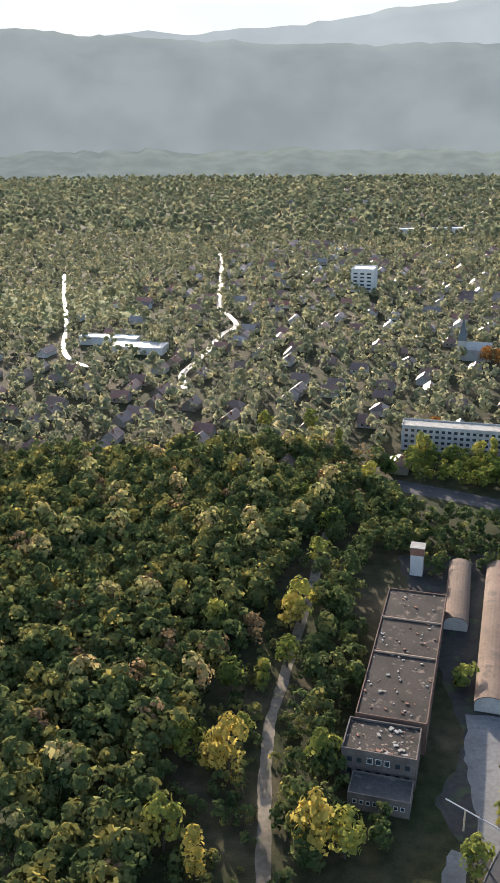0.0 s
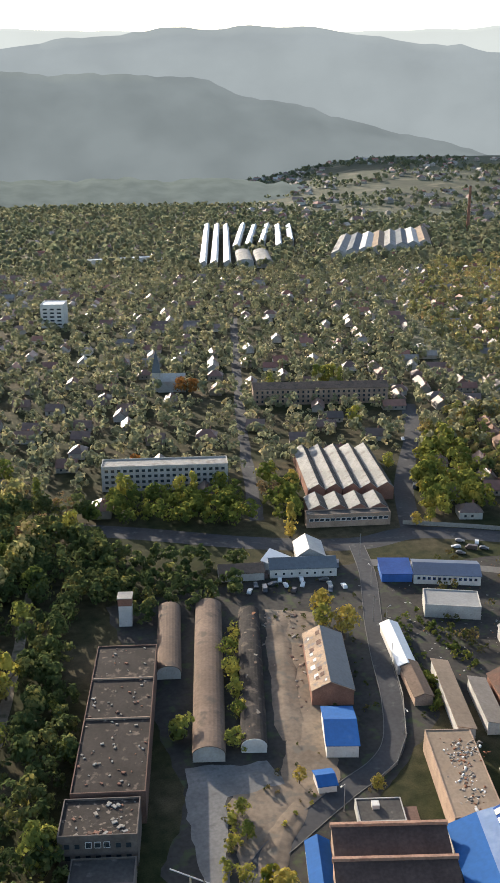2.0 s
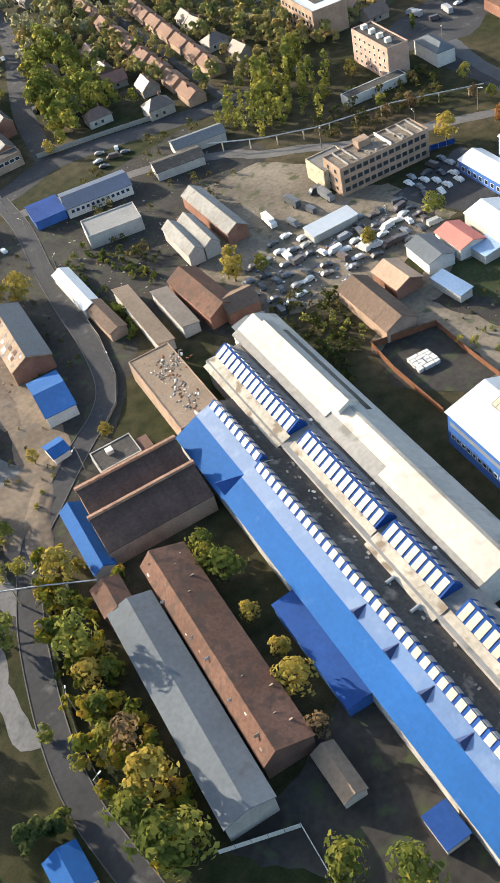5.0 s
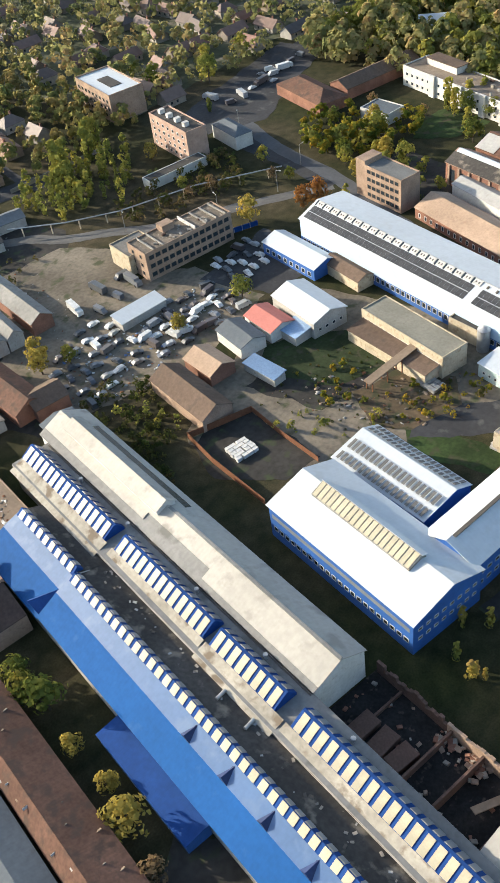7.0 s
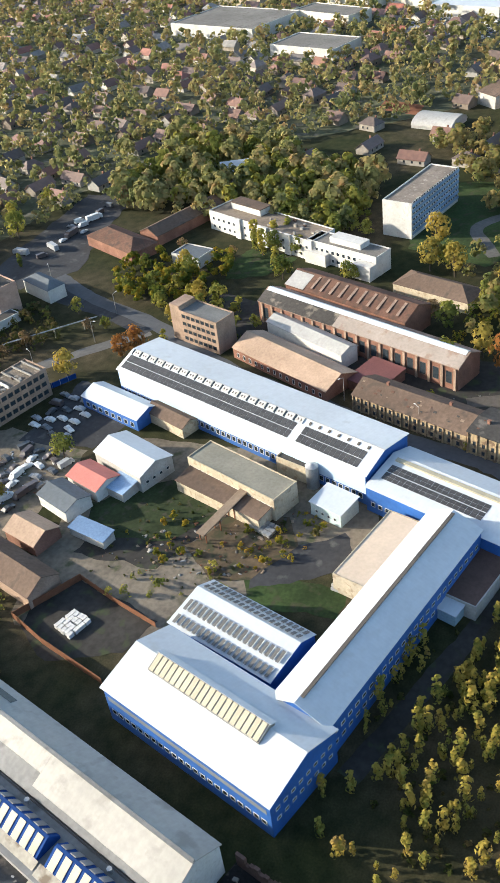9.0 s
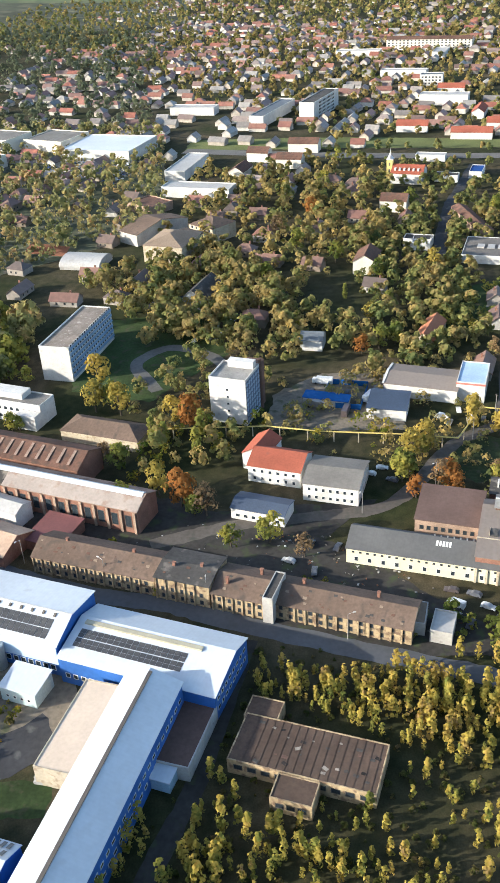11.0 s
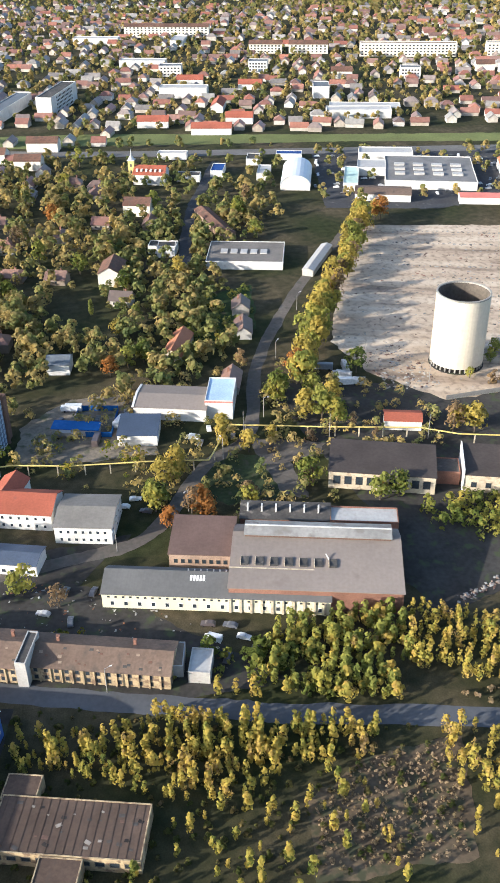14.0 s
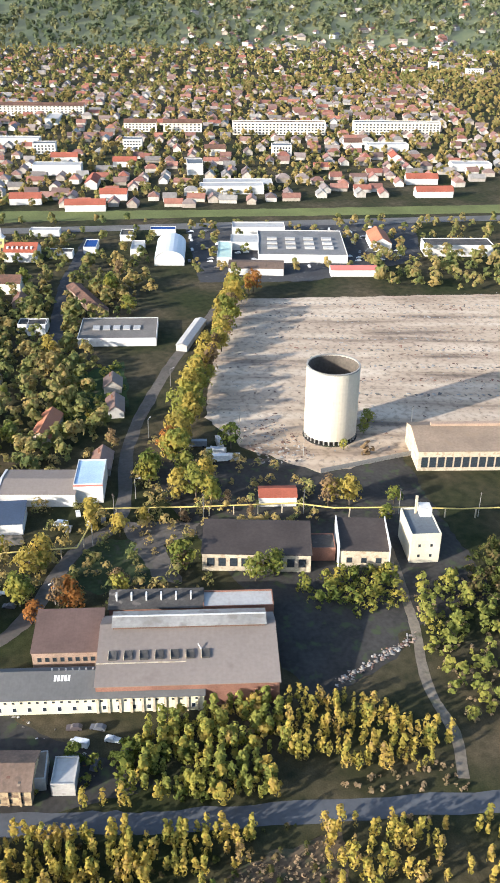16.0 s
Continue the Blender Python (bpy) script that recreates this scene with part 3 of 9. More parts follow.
YARDS = [
    ("yard", [(40, 330), (150, 340), (148, 300), (132, 230), (104, 205), (62, 170), (50, 150), (36, 190), (48, 215)], DARKDIRT, 0.02, "dark dusty works yard"),
    ("yard", [(150, 330), (235, 330), (240, 285), (205, 245), (150, 205), (138, 270)], DARKDIRT, 0.02, "dark dusty works yard"),
    ("yard", [(186, 176), (250, 180), (264, 100), (226, 86), (200, 112), (176, 128), (170, 165)], DIRT, 0.02, "muddy yard strewn with scrap"),
    ("yard", [(292, 100), (330, 200), (350, 200), (330, 90), (300, 20), (255, -30), (252, 20)], DARKDIRT, 0.02, "dark dirt beside the row buildings"),
    ("yard", [(330, -70), (420, -50), (400, -160), (300, -150), (290, -100)], DARKDIRT, 0.02, "dark dirt works yard"),
    ("yard", [(99, 312), (116, 304), (100, 242), (92, 212), (60, 180), (56, 184), (58, 210), (62, 216), (76, 217), (84, 236)], YARDSAND, 0.03, "sunlit bare sandy yard with rubble"),
    ("yard", [(50, 228), (74, 225), (76, 214), (59, 213), (53, 190), (52, 160), (46, 176), (46, 200)], YARDGREY, 0.035, "cracked concrete yard"),
    ("yard", [(188, 262), (221, 240), (243, 222), (240, 189), (207, 186), (189, 190), (165, 200), (165, 240)], DIRT, 0.03, "dusty scrapyard ground"),
    ("yard", [(200, 285), (230, 278), (240, 253), (217, 224), (188, 190), (180, 230), (196, 255)], DIRT, 0.04, "trodden tan dirt yard"),
    ("yard", [(237, 215), (275, 215), (270, 180), (241, 188)], ASPHALT, 0.04, "grey asphalt car yard"),
    ("yard", [(198, 166), (228, 160), (226, 130), (200, 140)], DARKDIRT, 0.03, "dark weedy yard ground"),
    ("lawn", [(208, 116), (210, 88), (200, 88), (197, 112)], GRASS, 0.03, "strip of bright grass"),
    ("yard", [(46, 92), (66, 92), (84, 98), (100, 62), (90, 40), (58, 50), (57, 72)], DARKDIRT, 0.02, "dark trodden ground behind the sheds"),
    ("yard", [(38, 175), (42, 172), (36, 155), (33, 138), (29, 141), (32, 160)], YARDGREY, 0.03, "broken concrete strip beside the road"),
    ("yard", [(217, -25), (227, -42), (230, -68), (197, -60), (197, -23)], DRYGROUND, 0.02, "dry brown weedy waste ground"),
    ("yard", [(214, 116), (230, 97), (218, 88), (202, 113)], ASPHALT, 0.035, "grey asphalt yard"),
    ("lawn", [(478, 145), (490, 88), (440, 72), (395, 100), (405, 135)], GRASS, 0.03, "green lawn round the flats"),
    ("yard", [(340, 310), (432, 318), (430, 290), (352, 270), (330, 285)], ASPHALT, 0.045, "asphalt bus yard"),
    ("yard", [(606, -136), (548, -430), (392, -400), (400, -215), (396, -160), (392, -122), (420, -98), (453, -88)], FIELD, 0.03, "pale demolished factory floor strewn with rubble"),
    ("lawn", [(830, 150), (822, 17), (797, -177), (761, -376), (730, -560), (760, -560), (786, -384), (820, -177), (860, 16), (870, 150)], BRIGHTGRASS, 0.03, "bright mown grass strip beside the main road"),
    ("yard", [(325, -66), (308, -118), (284, -108), (270, -76)], DARKDIRT, 0.03, "dark muddy yard"),
    ("lawn", [(507, -21), (526, -63), (473, -57), (450, -24)], GRASS, 0.03, "overgrown garden plot"),
    ("yard", [(640, -130), (770, -150), (745, -330), (650, -290), (625, -200)], ASPHALT, 0.03, "shop car park"),
    ("lawn", [(-251, 734), (-136, 781), (-158, 916), (-299, 882)], BRIGHTGRASS, 0.03, "bright green sports field"),
    ("yard", [(300, 84), (318, 64), (326, 10), (300, 30), (290, 60)], DARKDIRT, 0.03, "dark dirt yard"),
    ("yard", [(170, 163), (183, 165), (190, 158), (184, 130), (172, 133), (163, 150)], DARKDIRT, 0.03, "dark muddy fenced yard"),
    ("yard", [(218, 174), (230, 160), (239, 151), (224, 132), (210, 145), (206, 164)], WEEDGROUND, 0.03, "dark green weedy yard ground"),
    ("yard", [(211, 137), (227, 130), (231, 114), (221, 107), (205, 114), (202, 125)], DRYGROUND, 0.03, "brown weedy yard ground"),
    ("lawn", [(367, -30), (364, -48), (338, -42), (336, -24), (348, -14), (362, -22)], WEEDGROUND, 0.03, "dark green rough grass by the mill"),
    ("yard", [(379, -36), (369, -66), (362, -63), (359, -50), (336, -52), (340, -43), (361, -40)], DUSTROAD, 0.04, "pale dusty ground beside the road"),
    ("lawn", [(378, 206), (392, 200), (386, 178), (368, 184), (360, 200)], GRASS, 0.03, "shaded school lawn"),
    ("garden", [(470, 300), (620, 130), (900, 180), (1150, 1250), (420, 1250), (330, 520), (330, 330), (430, 325)], GARDENS, 0.02, "patchy garden ground between the houses"),
    ("yard", [(420, 30), (420, -2), (372, -2), (372, 50), (400, 50)], DIRT, 0.03, "dirt builders yard"),
]
for i, (n, pts, mat, z, lab) in enumerate(YARDS):
    sheet(n, pts, mat, z * 0.5 + 0.0015 * i, lab)

# ---- the blue and white works hall (own axes: x along the hall, y across to the east) ----
CLAYBRICK = surface("pale_clay_brick", (0.40, 0.235, 0.16), 0.9, 0.0, 0.15, 1.5, 0.3, stain=(0.25, 0.14, 0.10), stain_at=0.52)
NAVY = surface("navy_sheet_dormer", (0.012, 0.03, 0.11), 0.6)
FADED_BLUE = surface("faded_blue_roof", (0.085, 0.155, 0.30), 0.42, 0.0, 0.05, 0.8, 0.14, stain=(0.12, 0.185, 0.31), stain_at=0.54, bump=0.08, rib=0.9)
SOOT_ROOF = surface("sooty_felt", (0.075, 0.068, 0.062), 0.9, 0.0, 0.06, 1.0, 0.4, stain=(0.21, 0.18, 0.145), stain_at=0.56)
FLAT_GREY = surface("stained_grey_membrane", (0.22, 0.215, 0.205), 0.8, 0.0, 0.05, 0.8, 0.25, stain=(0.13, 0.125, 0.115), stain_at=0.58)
CRUMBLED = surface("crumbling_cream_edge", (0.44, 0.40, 0.33), 0.9, 0.0, 0.08, 0.9, 0.3, stain=(0.19, 0.15, 0.11), stain_at=0.52)
HX, HY, HA = 112.1, 148.3, -103.8
HM = pose(HX, HY, 0, 0, 0, HA)


def at_hall(u, v):
    p = HM @ Vector((u, v, 0))
    return p.x, p.y


def profile_part(root, name, prof, u0, u1, mat, label=""):
    return part(name, Shape().prism_x(prof, u0, u1).mesh(name, mat), root, None, label)


def skylight_bays(root, u0, u1, a, b, wide, gap, mat, name="skylight_panel", lift=0.05):
    """Panels laid along a slope from a to b, both (v, z), one every wide + gap."""
    (va, za), (vb, zb) = a, b
    d = math.hypot(vb - va, zb - za)
    nv, nz = -(zb - za) / d, (vb - va) / d
    if nz < 0:
        nv, nz = -nv, -nz
    s = Shape()
    q = [(va + nv * lift, za + nz * lift), (vb + nv * lift, zb + nz * lift), (vb + nv * (lift + 0.12), zb + nz * (lift + 0.12)), (va + nv * (lift + 0.12), za + nz * (lift + 0.12))]
    s.prism_x(q if vb > va else q[::-1], -wide / 2, wide / 2)
    me = s.mesh(name, mat)
    n = int((u1 - u0) / (wide + gap))
    for i in range(n):
        part(name, me, root, pose(u0 + (i + 0.5) * (u1 - u0) / n, 0, 0))


def works_hall():
    root = thing("works_hall", HX, HY, HA, "long works hall with blue and white metal roofs", "hall")
    keep_clear(*at_hall(30, 12), 175, 50, HA)
    s = Shape()
    s.prism_x([(-10.2, 0), (9, 0), (9, 8), (0.6, 11.2), (-4.4, 9.4), (-10.2, 6.2)], -3, 118)
    s.prism_x([(-10.2, 0), (9, 0), (9, 8), (2.0, 11.0), (-3.4, 9.2), (-10.2, 5.8)], -31, -3.001)
    part("wall", s.mesh("wall", GREY_WALL), root)
    for u0, u1, eave, fold, top in ((-3.3, 118.3, (-10.7, 6.0), (-4.4, 9.45), (0.6, 11.25)), (-31.3, -3.32, (-10.9, 5.5), (-3.4, 9.25), (2.0, 11.05))):
        for (va, za), (vb, zb), mat, label in ((eave, fold, BLUE_ROOF, "bright blue ribbed metal roof slope"), ((fold[0] + 0.004, fold[1]), top, FADED_BLUE, "faded blue upper roof slope")):
            profile_part(root, "roof", [(va, za), (vb, zb), (vb, zb + 0.25), (va, za + 0.25)], u0, u1, mat, label)
        ridge_v = top[0]
        lan = Shape().prism_x([(ridge_v - 1.3, top[1] - 0.45), (ridge_v + 1.7, top[1] - 0.45), (ridge_v + 1.7, top[1]), (ridge_v + 0.5, top[1] + 1.35), (ridge_v - 1.3, top[1])], u0 + 0.6, u1 - 0.4)
        ob = part("ridge_lantern", lan.mesh("ridge_lantern", BLUE_DARK), root, None, "low blue ridge lantern with cream panes")
        skylight_bays(ob, u0 + 1.0, u1 - 0.8, (ridge_v - 1.25, top[1] + 0.04), (ridge_v + 0.42, top[1] + 1.29), 1.75, 1.0, CREAM_PANEL)
        skylight_bays(ob, u0 + 1.0, u1 - 0.8, (ridge_v + 0.6, top[1] + 1.25), (ridge_v + 1.65, top[1] + 0.05), 1.75, 1.0, GREY_PANEL)
        profile_part(root, "roof", [(ridge_v + 0.2, top[1] - 0.25), (9.2, 7.95), (9.2, 8.2), (ridge_v + 0.2, top[1])], u0, u1, SOOT_ROOF, "dirty dark grey roof slope")
    for k in range(70):
        u, v, q = random.uniform(-2, 117), random.uniform(4, 8.8), random.uniform(0.15, 0.5)
        part("roof_debris", Shape().box(-q, -q * 0.6, 0, q, q * 0.6, q * 0.5).mesh("roof_debris", random.choice([RUBBLE, PALE_ROOF, DARKFRAME])), root, pose(u, v, 8.2 + (9.2 - v) * 0.36, 0, 0, random.uniform(0, 180)))
    for u in (47.0, 58.8, 70.5, 82.3):
        d = Shape()
        d.add([(u - 1.6, -4.4, 9.6), (u + 1.6, -4.4, 9.6), (u, -4.4, 11.0), (u, -1.0, 10.95), (u - 1.6, -2.6, 10.25), (u + 1.6, -2.6, 10.25)], [(0, 1, 2), (1, 5, 3, 2), (0, 2, 3, 4), (0, 4, 5, 1), (4, 3, 5)])
        part("dormer", d.mesh("dormer", NAVY), root, None, "small triangular dark blue dormer")
    d = Shape()
    d.add([(-9, -10.0, 6.5), (-3.4, -10.0, 6.5), (-3.6, -3.0, 9.6), (-7, -10.4, 8.4)], [(0, 1, 3), (1, 2, 3), (0, 3, 2), (0, 2, 1)])
    part("dormer", d.mesh("dormer", BLUE_DARK), root)
    low = Shape().box(30.3, -16, 0, 61.2, -10.3, 3.6)
    part("annex", low.mesh("annex", BLUE_WALL), root)
    profile_part(root, "annex_roof", [(-16.3, 3.62), (-10.3, 4.5), (-10.3, 4.7), (-16.3, 3.82)], 30, 61.5, BLUE_DARK, "low dark blue lean-to roof")
    # flat middle roof with lantern rows
    mid = Shape().box(-50, 9.21, 0, 117, 20.8, 9.2)
    part("wall", mid.mesh("wall", PALE_ROOF), root)
    part("roof", Shape().box(-50.2, 9.3, 9.204, 117.2, 20.7, 9.4).mesh("roof", FLAT_GREY), root, None, "flat stained pale grey middle roof")
    for u0, u1, v0 in ((-49, -7.0, 7.8), (-4.8, 31.6, 9.6), (32.2, 57.6, 8.2), (58.2, 116, 9.2)):
        profile_part(root, "flashing", [(v0, 8.55 + 0.15 * (v0 - 8)), (12.3, 9.9), (12.3, 10.15), (v0, 8.8 + 0.15 * (v0 - 8))], u0, u1, CRUMBLED, "crumbling cream edge strip")
    for u0, u1 in ((-49.5, -8.2), (-3.8, 31.0), (33.3, 54.8), (59.6, 116)):
        lan = Shape().prism_x([(12.3, 9.4), (18.2, 9.4), (18.2, 10.2), (16.3, 12.5), (15.7, 12.5), (12.3, 10.3)], u0, u1)
        ob = part("lantern", lan.mesh("lantern", BLUE_DARK), root, None, "blue roof lantern with cream skylight bays")
        skylight_bays(ob, u0 + 0.3, u1 - 0.3, (12.35, 10.35), (15.65, 12.45), 1.75, 0.85, CREAM_PANEL)
        skylight_bays(ob, u0 + 0.3, u1 - 0.3, (16.4, 12.4), (18.15, 10.3), 1.6, 1.0, GREY_PANEL)
    for u in (-30, -8, 20, 44, 70):
        part("vent", Shape().tube((u, 19.2, 9.4), (u, 19.2, 10.6), 0.35).tube((u, 19.2, 10.6), (u, 19.2, 10.9), 0.55).mesh("vent", STEEL), root)
    for u in (44.5, 53.6):
        part("duct", Shape().tube((u, 5.6, 9.8), (u - 0.8, 8.4, 9.0), 0.4, 0.4, 10).mesh("duct", STEEL), root, None, "fat pale ventilation duct")
    for v in (19.9, 20.35):
        part("cable_duct", Shape().box(-49, v, 9.4, 57, v + 0.25, 9.65).mesh("cable_duct", DARKFRAME), root)
    # white hall
    wh = Shape().prism_x([(20.81, 0), (35, 0), (35, 9.5), (28.4, 13.4), (20.81, 9.8)], -54, 57)
    part("wall", wh.mesh("wall", WHITE_WALL), root)
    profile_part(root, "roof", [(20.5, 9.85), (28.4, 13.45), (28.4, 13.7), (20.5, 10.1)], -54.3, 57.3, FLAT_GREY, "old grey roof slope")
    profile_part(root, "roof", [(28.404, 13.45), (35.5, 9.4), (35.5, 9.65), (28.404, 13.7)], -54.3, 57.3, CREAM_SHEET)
    for u0, u1, v0 in ((-54.0, -6.0, 22.6), (-5.96, 18.6, 24.4), (18.64, 57.5, 21.8)):
        z = 10.1 + (v0 - 20.5) * 0.456
        profile_part(root, "roof_sheet", [(v0, z + 0.02), (28.38, 13.75), (28.38, 14.0), (v0, z + 0.35)], u0, u1, CREAM_SHEET, "sunlit white metal roof sheet")
    part("ridge_cap", Shape().box(-2, 28.0, 13.9, 57.4, 28.8, 14.15).mesh("ridge_cap", FLAT_GREY), root)
    mon = Shape().prism_x([(25.2, 12.3), (30.6, 12.5), (30.6, 14.0), (28.2, 15.9), (25.2, 14.3)], -46, -3)
    ob = part("monitor", mon.mesh("monitor", WHITE_WALL), root, None, "raised white ridge monitor")
    part("monitor_roof", Shape().prism_x([(24.8, 14.15), (28.2, 15.95), (28.2, 16.15), (24.8, 14.35)], -46.4, -2.6).prism_x([(28.204, 15.95), (31.0, 13.8), (31.0, 14.0), (28.204, 16.15)], -46.4, -2.6).mesh("monitor_roof", CREAM_SHEET), ob)
    part("slot", Shape().prism_x([(32.0, 11.45), (33.6, 10.55), (33.6, 10.85), (32.0, 11.75)], -44, -1).mesh("slot", GLASS), root, None, "long dark glazed slot in the roof")
    part("end_canopy", Shape().prism_x([(23, 8.0), (34, 8.0), (34, 8.2), (28.4, 9.6), (23, 8.3)], -60, -54.3).mesh("end_canopy", GREY_ROOF), root)
    return root


works_hall()


BURNT = surface("burnt_floor", (0.028, 0.026, 0.025), 0.95, 0.0, 0.15, 1.5, 0.5, stain=(0.09, 0.07, 0.055), stain_at=0.6, world_space=True)


def ruin():
    x, y = at_hall(77, 29.5)
    root = thing("ruin", x, y, HA, "roofless burnt brick ruin with broken walls", "ruin")
    keep_clear(x, y, 42, 18, HA)
    s = Shape().box(-19.5, -8, 0, 22, 8.5, 0.25)
    part("floor", s.mesh("floor", BURNT), root, None, "burnt black floor")
    for i in range(36):
        u, hgt = -19 + i * 1.15, random.uniform(2.4, 4.6)
        part("wall_stub", Shape().box(u, 7.9, 0.25, u + 1.12, 8.6, hgt).mesh("wall_stub", TAN_BRICK if i > 16 else DARK_BRICK), root)
    for u, h in ((-12, 1.2), (1.5, 2.6), (9.5, 3.4), (21, 5.0)):
        w = Shape().box(u, -7, 0.25, u + 0.5, 8, h)
        part("wall_stub", w.mesh("wall_stub", DARK_BRICK), root)
    for u, v, a in ((-11.5, -3.5, 0), (-6.3, -3.2, 4), (-1.5, -3.0, -3)):
        part("slab", Shape().box(-2.0, -3.0, 0.25, 2.0, 3.0, 2.0).mesh("slab", DARK_BRICK), root, pose(u, v, 0, 0, 0, a), "brown brick chamber block")
    part("fallen_board", Shape().box(-3.4, -0.8, 0, 3.4, 0.8, 0.25).mesh("fallen_board", TAN_ROOF), root, pose(16, 1.5, 1.6, 0, 14, 75), "fallen pale roof board")
    for i in range(110):
        near_wall = i % 3
        u = random.uniform(0, 12) if near_wall else random.uniform(-18, 20)
        v = random.gauss(6.2, 1.2) if near_wall else random.uniform(-7, 7)
        k = random.uniform(0.2, 0.7)
        part("rubble_block", Shape().box(-k, -k * 0.7, -k * 0.3, k, k * 0.7, k * 0.5).mesh("rubble_block", random.choice([BRICK, RUBBLE, TAN_BRICK])), root, pose(u, min(v, 7.6), 0.4 + (0.5 if near_wall else 0), random.uniform(-20, 20), random.uniform(-20, 20), random.uniform(0, 180)))


ruin()


def hall_b(name, label, u0, u1, v0, v1, eave, rise, wall, roof, form="gable", off=0.0, **kw):
    x, y = at_hall((u0 + u1) / 2, (v0 + v1) / 2)
    return building(name, label, x, y, u1 - u0, v1 - v0, HA, eave, rise, wall, roof, form, off=off, **kw)


hall_b("shed", "long grey corrugated metal shed among trees", 11.5, 69.5, -49, -38, 6.5, 1.8, GREY_WALL, GREY_ROOF)
rusty = hall_b("shed", "long rusty tiled shed with sagging roof", 3, 63, -36.7, -25.3, 6.0, 3.2, DARK_BRICK, RUST_ROOF, off=-2.6)
for i in range(46):
    west = i % 2
    v = random.uniform(-5.4, -3.2) if west else random.uniform(-1.8, 5.2)
    z = 9.42 - abs(v + 2.6) * 3.2 / (3.1 if west else 8.3)
    tilt = 46 if west else -21
    k = random.uniform(0.2, 0.6)
    part("roof_patch", Shape().box(-k * 2.2, -k * 0.5, -0.05, k * 2.2, k * 0.5, 0.12).mesh("roof_patch", random.choice([PALE_ROOF, TAN_ROOF, DARKFRAME])), rusty, pose(random.uniform(-28, 28), v, z - 0.18, tilt, 0, random.choice((0, 90, 4))), "loose or missing roof sheet")
hall_b("shed", "small rusty roofed shed end", 2, 11.2, -49.8, -42.5, 6.0, 1.6, BRICK, RUST_ROOF)
for u0, u1, v0 in ((-28, -17.2, -41), (-16.5, -6, -41.8)):
    x, y = at_hall((u0 + u1) / 2, (v0 - 12) / 2)
    r = building("works_building", "brick works building with a dark lean-to roof", x, y, -12 - v0, u1 - u0, HA + 90, 5.6, 3.4, TAN_BRICK, surface("sooty_sheet", (0.085, 0.058, 0.048), 0.9, 0.0, 0.15, 1.2, 0.3, bump=0.3, rib=1.1), "mono", over=0.05)
    part("coping", Shape().box(v0 / 2 + 6 - 0.4, (u1 - u0) / 2 - 0.5, 8.6, -v0 / 2 - 6 + 0.4, (u1 - u0) / 2 + 0.35, 9.9).mesh("coping", CLAYBRICK), r, None, "pale brick coping wall along the ridge")
hall_b("warehouse", "flat tan roofed warehouse littered with white debris", -68.5, -31.8, -8.6, 4.9, 7.0, 0.35, TAN_BRICK, TAN_ROOF, "flat")
hall_b("shed", "blue gabled metal shed", -29, -4, -47.3, -41.5, 3.5, 1.8, WHITE_WALL, BLUE_ROOF)

hall_b("works_building", "white roofed hall end behind the ruin", 99.5, 122, 21.2, 36.5, 8.5, 3.2, GREY_WALL, CREAM_SHEET)

